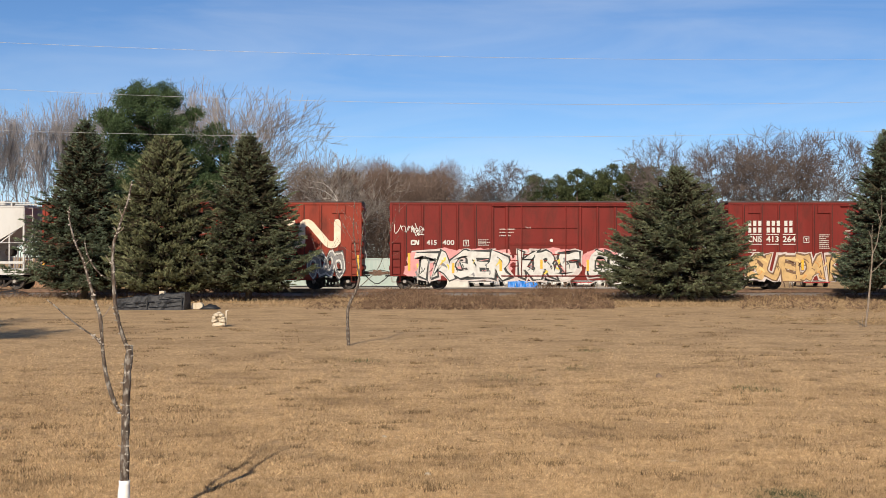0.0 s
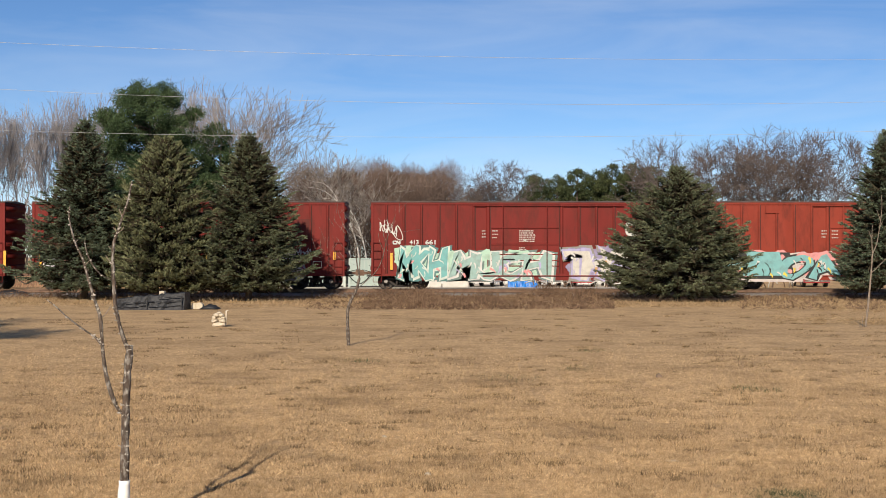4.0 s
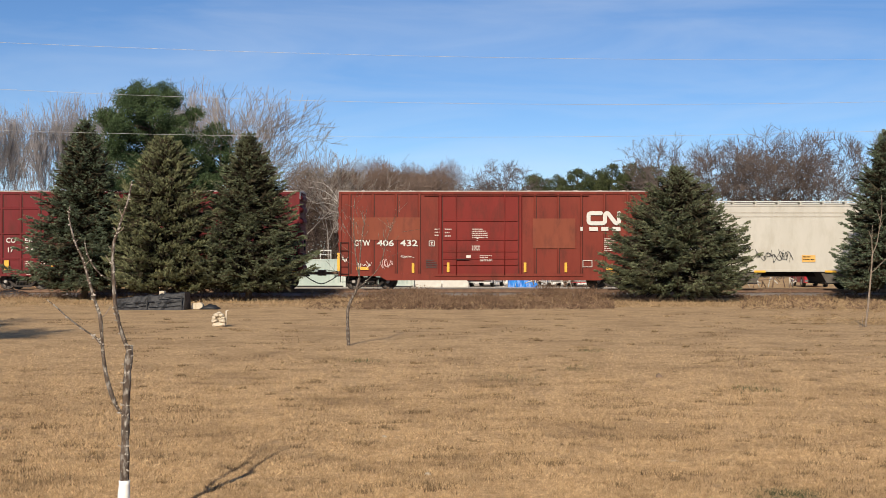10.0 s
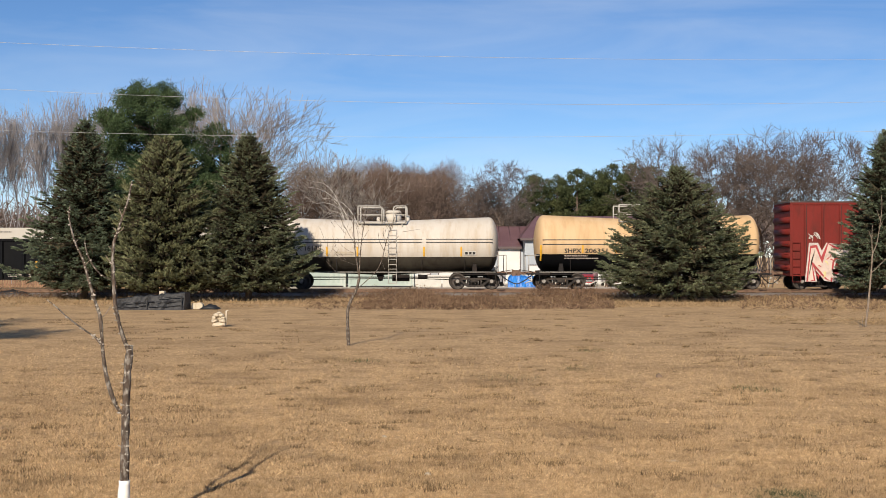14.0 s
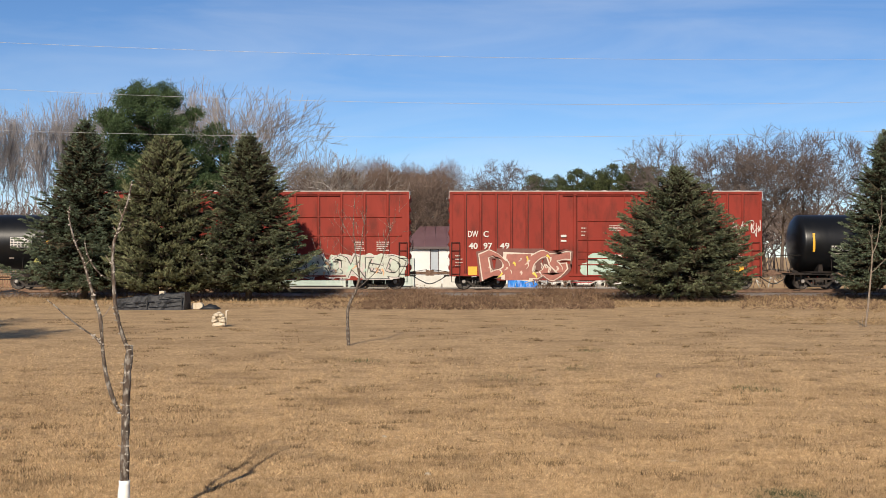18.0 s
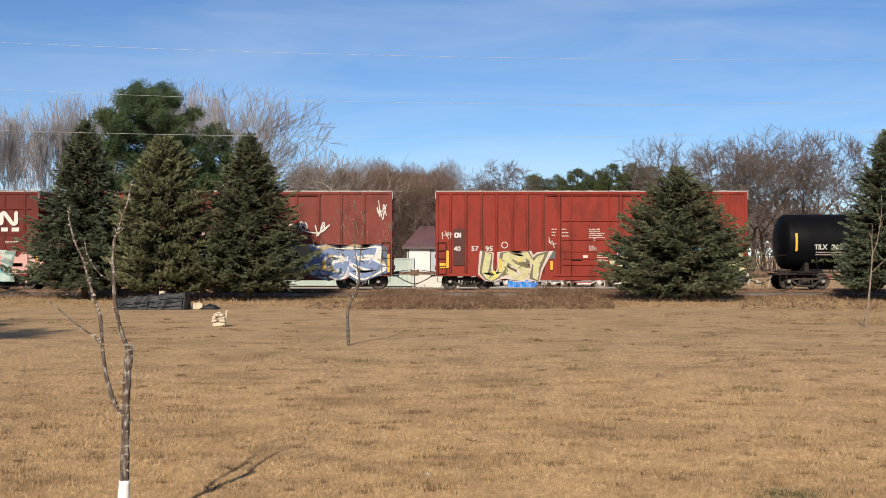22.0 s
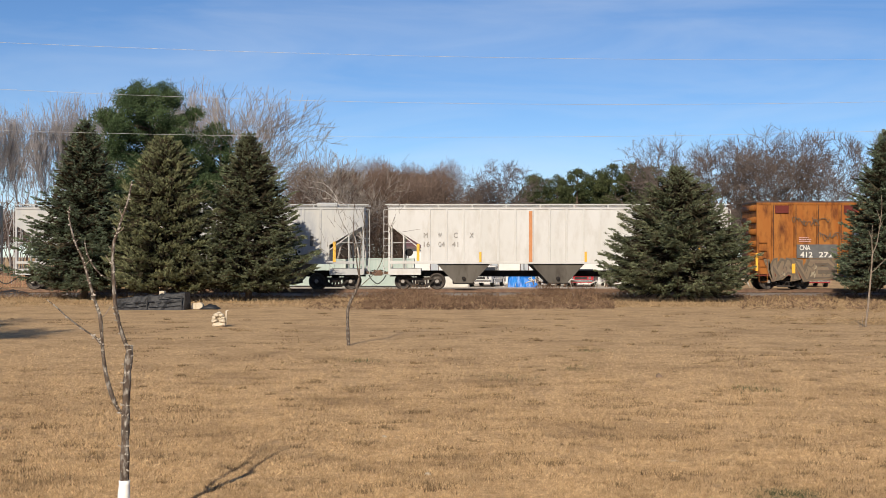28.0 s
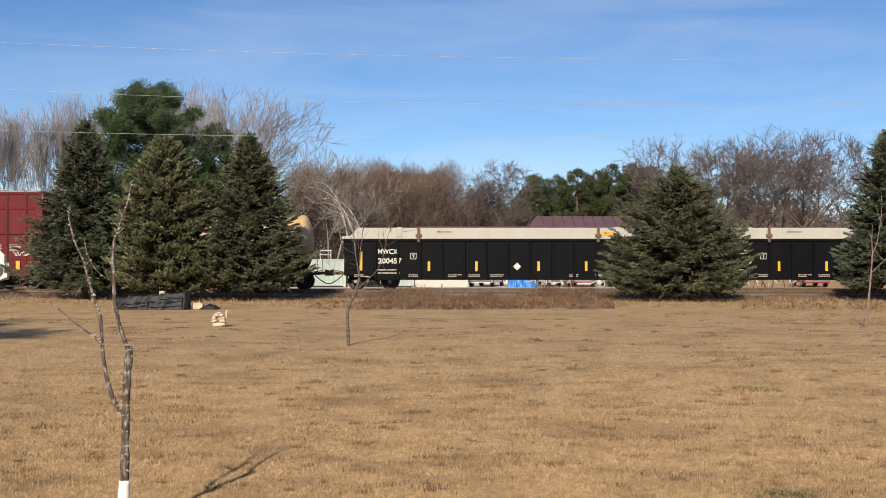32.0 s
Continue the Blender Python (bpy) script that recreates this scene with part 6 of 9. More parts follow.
    for q in (d0, d1):
        c.part("door_post", hat(q - 0.10, q + 0.10, floor - 0.1, top - 0.12, -hw + 0.04, True, 0.06), dp)
    c.part("door_track", Shape().box(c.x(door[0] - (door[1] - door[0]) * 0.2), c.x(min(c.n - 6, door[1] + (door[1] - door[0]) * 0.85)), -hw - 0.07, -hw + 0.02, top - 0.21, top - 0.16, 0.01), paint)
    c.part("door_sill_track", Shape().box(c.x(door[0] - 10), c.x(min(c.n - 6, door[1] + 110)), -hw - 0.07, -hw + 0.02, floor - 0.02, floor + 0.04, 0.01), sill_paint or paint)
    lo, up = floor + 0.1, top - 0.2
    for q in (d0 + 0.115, d1 - 0.115):
        part("door_gap", Shape().box(q - 0.014, q + 0.014, -hw + 0.005, -hw + 0.03, lo, up), M_DARKLINE, d)
    part("door_gap", Shape().box(d0 + 0.13, d1 - 0.13, -hw + 0.005, -hw + 0.03, up - 0.02, up + 0.012), M_DARKLINE, d)
    for k in (0.12, 0.20, 0.29, 0.44, 0.68):
        part("door_bar", hat(d0 + 0.16, d1 - 0.16, lo + (up - lo) * k - 0.055, lo + (up - lo) * k + 0.055, -hw + 0.02, False, 0.05), dp, d)
    for k in (0.20, 0.80):
        xx = d0 + (d1 - d0) * k
        part("lock_bar", Shape().tube((xx, -hw - 0.075, lo - 0.05), (xx, -hw - 0.075, up + 0.05), 0.024, 0.024, 6), dp, d)
    part("door_handle", Shape().box(d0 + (d1 - d0) * 0.2, d0 + (d1 - d0) * 0.36, -hw - 0.11, -hw - 0.08, lo + 0.75, lo + 0.80, 0.006), M_UNDER, d)
    # end ladders, grab irons
    for q in (-1, 1):
        e = q * L / 2
        c.ladder(e - q * 0.32, floor - 0.30, floor + 1.75, 0.42, -hw - 0.06, M_UNDER if hi else paint)
        c.ladder(e - q * 0.30, floor + 0.05, top - 0.1, 0.42, hw + 0.05, paint)
        s = Shape()
        for i in range(5 if not hi else 6):
            z = floor + 0.2 + i * 0.36
            s.tube((e + q * 0.1, -hw + 0.12, z), (e + q * 0.1, -hw + 0.55, z), 0.014, 0.014, 5)
        c.part("end_rungs", s, M_UNDER)
        c.part("end_platform", Shape().box(e, e + q * 0.28, -0.9, 0.9, floor - 0.03, floor + 0.02), M_UNDER)
    if hi:
        for q in (-1, 1):
            c.part("excess_height_panel", Shape().box(q * L / 2 + q * 0.01, q * L / 2 + q * 0.03, -hw - 0.02, -hw + 0.28, top - 0.38, top - 0.02), M_WHITE, "white painted corner panel")
    for a in vents:
        c.part("side_vent", Shape().box(c.x(a), c.x(a + 24), -hw - 0.02, -hw + 0.02, c.z(378), c.z(364), 0.01), sill_paint or door_paint or paint, "darker steel side vent")
    c.part("brake_wheel", Shape().tube((L / 2 + 0.14, -0.6, floor + 1.6), (L / 2 + 0.18, -0.6, floor + 1.6), 0.28, 0.28, 14), M_UNDER)
    c.gear(56.0)
    c.brake_gear(-0.8)
    for k in range(5):
        xx = -L / 2 + 3.2 + k * (L - 6.4) / 4
        c.part("cross_bearer", Shape().box(xx - 0.08, xx + 0.08, -hw + 0.06, hw - 0.06, floor - 0.2, floor, 0), M_UNDER)
    c.surf = lambda x, z: -hw
    c.lift = 0.012
    for x_, y0, y1 in stripes:
        c.stripe(x_, y0, y1)
    return c


def tank(label, u0, u1, gaps, paint, top=379.0, bottom=482.0, sag=0.0, belly=None, belly_y=455.0, off=44.0, dome=0.5, rail_paint=None, platform=(0.40, 0.62), high=26.0, ladder_at=0.55, frame_paint=None, head=17.0, rail_gap=(0.50, 0.74)):
    c = Car("tank_wagon", label, "tank wagon", u0, u1, gaps)
    L = c.n / UNIT
    r = (bottom - top) / 2 / UNIT
    zc = c.z((top + bottom) / 2)
    fp = frame_paint or M_UNDER
    n = 40

    def drop(x):
        return -sag * (1 - min(1.0, abs(x) / (L / 2 - 0.4)))

    def ring(x, q):
        return [(x, q * r * math.sin(2 * math.pi * i / n), zc + drop(x) + q * r * math.cos(2 * math.pi * i / n)) for i in range(n)]
    h = head / UNIT
    xs = [(-L / 2 + h * (1 - math.cos(a)), math.sin(a)) for a in (0.12, 0.35, 0.6, 0.85, 1.1, 1.35, math.pi / 2)]
    prof = [(a, max(b, 0.05)) for a, b in xs]
    body = prof + [(-L / 2 + h + (L - 2 * h) * i / 12, 1.0) for i in range(1, 12)] + [(-a, b) for a, b in reversed(prof)]
    zb = c.z(belly_y)
    shell = c.part("tank_shell", Shape().rings([ring(a, b) for a, b in body], True), paint)
    if belly:
        rows = []
        for a, b in body:
            k = (zc + drop(a) - zb) / (b * r)
            if k < 0.98:
                phi = math.acos(max(-1.0, k))
                q = b * r + 0.006
                rows.append([(a, q * math.sin(phi * (i / 12 - 1)), zc + drop(a) - q * math.cos(phi * (i / 12 - 1))) for i in range(25)])
        s = Shape()
        for u, v in zip(rows[:-1], rows[1:]):
            for i in range(24):
                s.face([u[i], u[i + 1], v[i + 1], v[i]], True)
        part("belly_paint", s, belly, shell, "dark painted underside")
    for k in (-0.5, 0.5) if not sag else ():
        x = k * (L - 2 * h) * 0.5
        w = Shape()
        w.rings([[(x + e, (r + 0.012) * math.sin(2 * math.pi * i / n), zc + drop(x) + (r + 0.012) * math.cos(2 * math.pi * i / n)) for i in range(n)] for e in (-0.035, 0.035)], False)
        c.part("shell_seam", w, paint)
    # saddles and frame
    for q in (-1, 1):
        x = q * (L / 2 - off / UNIT)
        s = Shape()
        s.box(x - 0.55, x + 0.55, -1.25, 1.25, c.z(487), c.z(481), 0.01)
        s.slab([(x - 0.14, c.z(486)), (x + 0.14, c.z(486)), (x + 0.09, zc - r * 0.74), (x - 0.09, zc - r * 0.74)], -r * 0.80, r * 0.80)
        c.part("saddle", s, fp)
        e = q * (L / 2 + 0.15)
        c.part("end_platform", Shape().box(e - q * 0.9, e + q * 0.25, -1.4, 1.4, c.z(487), c.z(484), 0.01), fp)
        s = Shape()
        for y in (-1.38, 1.38):
            s.path([(e + q * 0.2, y, c.z(486)), (e + q * 0.2, y, c.z(452)), (e - q * 0.35, y, c.z(452))], 0.022)
        s.path([(e + q * 0.2, -1.38, c.z(452)), (e + q * 0.2, 1.38, c.z(452))], 0.022)
        c.part("hand_rail", s, rail_paint or fp)
        c.part("step", Shape().path([(e, -1.42, c.z(486)), (e, -1.42, c.z(503)), (e - q * 0.35, -1.42, c.z(503)), (e - q * 0.35, -1.42, c.z(486))], 0.02), fp)
    c.part("running_rail", Shape().path([(-L / 2 + 0.2, -1.40, c.z(482)), (L / 2 - 0.2, -1.40, c.z(482))], 0.022), rail_paint or fp)
    c.part("lower_pipe", Shape().path([(-L / 2 + 2.6, -1.0, c.z(491)), (L / 2 - 2.6, -1.0, c.z(491))], 0.03), fp)
    for i in range(5):
        x = -L / 2 + 1.8 + i * (L - 3.6) / 4
        c.part("rail_bracket", Shape().path([(x, -1.40, c.z(482)), (x, -r * 0.86, zc - r * 0.55)], 0.016), fp)
    # dome, platform and rails on top
    xd = (dome - 0.5) * L
    zt = zc + drop(xd) + r
    c.part("manway", Shape().tube((xd, 0, zt - 0.12), (xd, 0, zt + high * 0.45 / UNIT), 0.42, 0.42, 20).tube((xd, 0, zt + high * 0.45 / UNIT), (xd, 0, zt + high * 0.62 / UNIT), 0.46, 0.36, 20), paint if rail_paint else P_BLACK)
    x0, x1 = (platform[0] - 0.5) * L, (platform[1] - 0.5) * L
    zp = c.z(top + 4) + drop((x0 + x1) / 2)
    for y in (-1.0, 0.72):
        c.part("platform", Shape().box(x0, x1, y, y + 0.28, zp - 0.03, zp + 0.02, 0.006), rail_paint or M_CAP)
    c.part("platform_support", Shape().path([(x0 + 0.2, -0.95, zp - 0.03), (x0 + 0.2, -0.95, zc + r * 0.55)], 0.03).path([(x1 - 0.2, -0.95, zp - 0.03), (x1 - 0.2, -0.95, zc + r * 0.55)], 0.03), rail_paint or fp)
    zh = zp + high / UNIT
    ga, gb = x0 + (x1 - x0) * rail_gap[0], x0 + (x1 - x0) * rail_gap[1]
    rp = rail_paint or fp
    for y in (-1.0, 1.0):
        c.part("platform_rail", Shape().path([(x0, y, zp), (x0, y, zh), (ga - 0.1, y, zh), (ga, y, zh - 0.12), (ga, y, zp)], 0.034), rp)
        c.part("platform_rail", Shape().path([(gb, y, zp), (gb, y, zh - 0.1), (gb + 0.1, y, zh), (x1, y, zh), (x1, y, zp)], 0.034), rp)
        for a, b in ((x0, ga), (gb, x1)):
            c.part("middle_rail", Shape().path([(a, y, (zp + zh) / 2), (b, y, (zp + zh) / 2)], 0.02), rp)
            n_posts = 0 if rail_paint else int((b - a) / 1.15)
            for k in range(1, n_posts + 1):
                xx = a + (b - a) * k / (n_posts + 1)
                c.part("rail_post", Shape().path([(xx, y, zp), (xx, y, zh)], 0.022), rp)
    c.part("valve", Shape().tube((xd + 0.75, 0, zt - 0.1), (xd + 0.75, 0, zt + 0.28), 0.12, 0.1, 12).tube((xd - 0.8, 0, zt - 0.1), (xd - 0.8, 0, zt + 0.2), 0.1, 0.1, 12), paint if rail_paint else P_BLACK)
    xl = (ladder_at - 0.5) * L
    s = Shape()
    pts = []
    for i in range(9):
        a = math.radians(38 - i * 12.5)
        pts.append((-(r + 0.07) * math.cos(a) - 0.02, zc + drop(xl) + (r + 0.07) * math.sin(a)))
    pts += [(-1.42, c.z(486)), (-1.42, c.z(502))]
    for q in (-0.21, 0.21):
        s.path([(xl + q, y, z) for y, z in pts], 0.018)
    for y, z in pts:
        s.tube((xl - 0.21, y, z), (xl + 0.21, y, z), 0.016, 0.016, 5)
    c.part("ladder", s, rail_paint or fp)
    c.part("bottom_outlet", Shape().tube((0, 0, zc - r + drop(0) + 0.05), (0, 0, 0.42), 0.22, 0.10, 12), fp)
    c.gear(off, sill=False)
    for q in (-1, 1):
        x = q * (L / 2 - 0.1)
        c.part("stub_sill", Shape().box(min(x, x - q * 2.3), max(x, x - q * 2.3), -0.22, 0.22, 0.66, 0.98), M_UNDER)
    c.brake_gear(1.2, 0.60)
    c.surf = lambda x, z: -math.sqrt(max(r * r - (z - zc - drop(x)) ** 2, 0.05))
    c.lift = 0.016
    return c


def hopper(label, u0, u1, gaps, paint, top=368.0, floor=464.0, slope=62.0, bays=3, posts=14, bay_paint=None, bay_w=97.0, off=56.0, smooth=False, hatch=True):
    c = Car("hopper_wagon", label, "covered hopper wagon", u0, u1, gaps)
    L = c.n / UNIT
    hw = 1.55
    zt, zf = c.z(top), c.z(floor)
    e = 4.0
    ztop_slope = c.z(400.0)
    outline = [(c.x(e), zt), (c.x(c.n - e), zt), (c.x(c.n - e), ztop_slope), (c.x(c.n - slope), c.z(434.0)), (c.x(c.n - slope), zf), (c.x(slope), zf), (c.x(slope), c.z(434.0)), (c.x(e), ztop_slope)]
    c.part("body", Shape().slab(outline, -hw, hw), paint)
    c.part("top_rail", Shape().box(c.x(e - 2), c.x(c.n - e + 2), -hw - 0.03, hw + 0.03, zt, zt + 0.10, 0.01), paint)
    # end frames
    for q in (-1, 1):
        ex = c.x(e) if q < 0 else c.x(c.n - e)
        for y in (-hw + 0.06, hw - 0.06):
            c.part("end_post", Shape().box(ex - 0.05, ex + 0.05, y - 0.05, y + 0.05, c.z(486), zt, 0.01), paint)
            c.part("end_brace", Shape().path([(ex - q * 0.75, y, c.z(486)), (ex - q * 0.75, y, c.z(415))], 0.04), paint)
        c.ladder(ex + q * 0.08, c.z(486), zt, 0.45, -hw + 0.5, paint)
        c.part("end_sill", Shape().box(ex, ex - q * (slope - 4) / UNIT, -hw + 0.02, hw - 0.02, c.z(487), c.z(476), 0.012), paint)
        c.part("slope_sheet", Shape().slab([(ex - q * 0.05, ztop_slope), (ex - q * 0.05, ztop_slope + 0.06), (ex - q * (slope + 26) / UNIT, c.z(464)), (ex - q * (slope + 28) / UNIT, c.z(468))], -hw + 0.06, hw - 0.06), paint)
        c.part("end_rail", Shape().path([(ex, -hw, c.z(430)), (ex - q * 1.2, -hw, c.z(430))], 0.018), paint)
        c.part("brake_reservoir", Shape().tube((ex - q * 1.0, -0.9, c.z(447)), (ex - q * 1.0, -0.2, c.z(447)), 0.2, 0.2, 12), M_UNDER)
    c.part("side_sill", Shape().box(c.x(e), c.x(c.n - e), -hw - 0.03, -hw + 0.06, zf - 0.10, zf + 0.04, 0.012), paint)
    if not smooth:
        m = Shape().box(-0.06, 0.06, -hw - 0.035, -hw + 0.02, zf + 0.04, zt, 0.012).mesh("side_post", [paint])
        for i in range(posts):
            x = slope + (c.n - 2 * slope) * (i + 0.5) / posts
            part("side_post", m, None, c.root, at=(c.x(x), 0, 0))
    # bays
    for i in range(bays):
        xm = c.n * (0.5 + (i - (bays - 1) / 2) * (0.80 * (c.n - 2 * slope) / c.n / bays * 1.29))
        a, b = c.x(xm - bay_w / 2), c.x(xm + bay_w / 2)
        bay = c.part("hopper_bay", Shape().slab([(a, zf - 0.06), (b, zf - 0.06), (c.x(xm + 16), c.z(501)), (c.x(xm - 16), c.z(501))], -hw + 0.1, hw - 0.1), bay_paint or P_HOPPERBAY)
        part("outlet_gate", Shape().box(c.x(xm - 19), c.x(xm + 19), -hw + 0.15, hw - 0.15, c.z(503), c.z(500), 0.01), M_UNDER, bay)
        part("gate_gear", Shape().tube((c.x(xm), -hw + 0.1, c.z(493)), (c.x(xm), -hw - 0.02, c.z(493)), 0.10, 0.10, 10), M_UNDER, bay)
    # roof walk
    s = Shape().slab([(c.x(e), zt + 0.1), (c.x(c.n - e), zt + 0.1), (c.x(c.n - e), zt + 0.16), (c.x(e), zt + 0.16)], -0.9, 0.9)
    c.part("roof", s, paint)
    for y in (-0.95, 0.95):
        w = c.part("roof_walk", Shape().box(c.x(-4), c.x(c.n + 4), y - 0.22, y + 0.22, zt + 0.26, zt + 0.30), M_WHITE if smooth else paint)
        m = Shape().box(-0.04, 0.04, y - 0.2, y + 0.2, zt + 0.1, zt + 0.26).mesh("walk_bracket", [paint])
        for i in range(10):
            part("walk_bracket", m, None, w, at=(c.x(c.n * (i + 0.5) / 10), 0, 0))
    if hatch:
        m = Shape().box(-0.55, 0.55, -0.4, 0.4, zt + 0.16, zt + 0.40, 0.05).mesh("roof_hatch", [paint])
        for i in range(5):
            part("roof_hatch", m, None, c.root, at=(c.x(c.n * (i + 0.6) / 5.2), 0, 0))
    c.gear(off)
    c.surf = lambda x, z: -hw - 0.03
    c.lift = 0.008
    return c


def gondola(label, u0, u1, gaps, mirror=False):
    c = Car("covered_gondola", label, "gondola wagon", u0, u1, gaps)
    L = c.n / UNIT
    hw = 1.52
    zt, zf = c.z(424), c.z(494)
    c.part("body", Shape().slab([(c.x(2), zt), (c.x(c.n - 2), zt), (c.x(c.n - 2), c.z(488)), (c.x(c.n - 50), c.z(488)), (c.x(c.n - 60), zf), (c.x(60), zf), (c.x(50), c.z(488)), (c.x(2), c.z(488))], -hw, hw), P_DULLBLACK)
    c.part("top_chord", Shape().box(c.x(0), c.x(c.n), -hw - 0.06, hw + 0.06, zt - 0.10, zt + 0.02, 0.015), P_DULLBLACK)
    m = Shape().box(-0.06, 0.06, -hw - 0.11, -hw + 0.02, zf + 0.02, zt - 0.1, 0.02).mesh("side_post", [P_DULLBLACK])
    k = Shape().box(-0.08, 0.08, -hw - 0.12, -hw + 0.02, zf - 0.05, zf + 0.20, 0.02).mesh("post_foot", [P_DULLBLACK])
    n = 13
    for i in range(n):
        x = 58 + (c.n - 116) * i / (n - 1)
        p = part("side_post", m, None, c.root, at=(c.x(x), 0, 0))
        if 0 < i < n - 1:
            part("post_foot", k, None, p)
    c.part("side_sill", Shape().box(c.x(56), c.x(c.n - 56), -hw - 0.05, -hw + 0.03, zf - 0.05, zf + 0.04, 0.01), P_DULLBLACK)
    # end steps
    for q in (0, 1):
        s = Shape()
        for y in (434, 448, 462, 476):
            x0, x1 = (c.x(6), c.x(22)) if q == 0 else (c.x(c.n - 22), c.x(c.n - 6))
            s.tube((x0, -hw - 0.08, c.z(y)), (x1, -hw - 0.08, c.z(y)), 0.02, 0.02, 5)
        c.part("grab_irons", s, M_UNDER)
    # raised fibreglass cover with sloped ends
    zc_ = c.z(403.5)
    cov = c.part("cover", Shape().slab([(c.x(-2), zt + 0.02), (c.x(c.n + 2), zt + 0.02), (c.x(c.n + 2), zt + 0.16), (c.x(c.n - 14), zt + 0.20), (c.x(c.n - 26), zc_), (c.x(26), zc_), (c.x(14), zt + 0.20), (c.x(-2), zt + 0.16)], -hw - 0.05, hw + 0.05), P_COVER, "white moulded cover")
    part("cover_lip", Shape().box(c.x(-2), c.x(c.n + 2), -hw - 0.09, hw + 0.09, zt + 0.02, zt + 0.13, 0.02), P_COVER, cov)
    part("cover_rib", Shape().box(c.x(95), c.x(104), -hw - 0.07, hw + 0.07, zt + 0.13, zc_ + 0.04, 0.02), P_COVER, cov)
    part("cover_rib", Shape().box(c.x(c.n - 104), c.x(c.n - 95), -hw - 0.07, hw + 0.07, zt + 0.13, zc_ + 0.04, 0.02), P_COVER, cov)
    for x in (134, c.n - 134):
        s = Shape().box(c.x(x) - 0.07, c.x(x) + 0.07, -hw - 0.16, -hw - 0.06, zt - 0.15, zc_ + 0.03, 0.015)
        s.box(c.x(x) - 0.16, c.x(x) + 0.16, -hw - 0.18, -hw - 0.08, zt + 0.12, zt + 0.28, 0.02)
        c.part("cover_clamp", s, M_COUPLER, "rusty steel clamp")
    c.gear(52.0)
    c.surf = lambda x, z: -hw - (0.05 if z > zt else 0.0)
    c.lift = 0.012
    c.rect(c.n - 128, c.n - 106, 411, 417, M_YELLOW, "yellow_label", 2)
    for x, y0, y1 in ((32, 446, 479), (152, 463, 480), (236, 463, 480), (346, 463, 480), (430, 463, 480), (c.n - 36, 446, 479)):
        c.stripe(x, y0, y1)
    c.diamond(308, 472, 7, M_WHITE)
    for a in (20, 116, 186, 222, 260, 400, 446, c.n - 86, c.n - 44):
        c.words(a, a + 24, 486, 491, 2, 3, seed=a)
    c.rect(446, 456, 485, 489, M_WHITE, "white_plate")
    c.words(c.n - 86, c.n - 68, 457, 471, 4, 2)
    return c


# ---- the wagons in their order, with ends in plan units along the train ----
ENDS = [(-582, 24), (53, 618), (668, 1221), (1267, 1823), (1870, 2425), (2473, 3026), (3073, 3627), (3671, 4224), (4275, 4686), (4744, 5392), (5459, 6007),
        (6078, 6629), (6698, 7247), (7300, 7700), (7742, 8326), (8363, 8946), (8991, 9418), (9482, 9887), (9932, 10487), (10566, 11081), (11148, 11706),
        (11777, 12330), (12393, 12864), (12936, 13492), (13565, 14118), (14195, 14747), (14810, 15281), (15338, 15809), (15876, 16432), (16480, 17046),
        (17103, 17725), (17763, 18368), (18417, 18975), (19033, 19589), (19661, 20063), (20121, 20706), (20740, 21325)]


def slot(i):
    """A wagon's two ends and the gaps to its neighbours."""
    a, b = ENDS[i]
    before = a - ENDS[i - 1][1] if i else 50
    after = ENDS[i + 1][0] - b if i + 1 < len(ENDS) else 50
    return a, b, (before, after)


WHT, BLK, PNK, YLW, TAN, TEAL, MINT, LAV, PUR, BLU, CYN, ORG, RED_, GRY, LIM = ((0.66, 0.64, 0.59), (0.012, 0.017, 0.016), (0.72, 0.30, 0.29), (0.78, 0.60, 0.07), (0.70, 0.38, 0.12), (0.16, 0.42, 0.40),
    (0.42, 0.62, 0.47), (0.42, 0.39, 0.60), (0.10, 0.07, 0.30), (0.05, 0.17, 0.45), (0.10, 0.42, 0.58), (0.75, 0.30, 0.12), (0.55, 0.03, 0.04), (0.22, 0.22, 0.22), (0.55, 0.62, 0.22))
P_DARKPATCH = wagon_paint("dark_maroon_patch", (0.085, 0.034, 0.030), amount=0.4)
P_PATCH = wagon_paint("faded_orange_patch", (0.215, 0.058, 0.032), dirt=(0.12, 0.04, 0.028), amount=0.4)
M_BIGLOGO = surface("cream_logo_paint", (0.62, 0.47, 0.33), (0.72, 0.60, 0.47), scale=3.0, rough=0.6)
M_PALEPATCH = surface("pale_patch_paint", (0.50, 0.46, 0.39), (0.57, 0.53, 0.46), scale=3.0, rough=0.6)
M_GREYPATCH = surface("dark_grey_patch", (0.07, 0.07, 0.07), (0.10, 0.10, 0.10), scale=3.0, rough=0.6)


def two_words(c, x, y, w, mat=None):
    """The railway's name in full: plain bars of its size, two lines of three groups."""
    for r in range(2):
        for a, n in ((0, 3), (0.42, 3 if r == 0 else 3), (0.82, 2)):
            for k in range(n):
                c.rect(x + w * a + k * w * 0.115, x + w * a + k * w * 0.115 + w * 0.07, y + r * 12, y + r * 12 + 9, mat or M_WHITE, "name_bar", 1, rows=1)


def web_bars(c, x0, x1, y0, y1):
    """A line of writing drawn as plain bars."""
    for a, b in ((0.0, 0.06), (0.22, 0.44), (0.52, 0.70), (0.80, 1.0)):
        c.rect(x0 + (x1 - x0) * a, x0 + (x1 - x0) * b, y0, y1, M_WHITE, "name_bar", 1, rows=1)


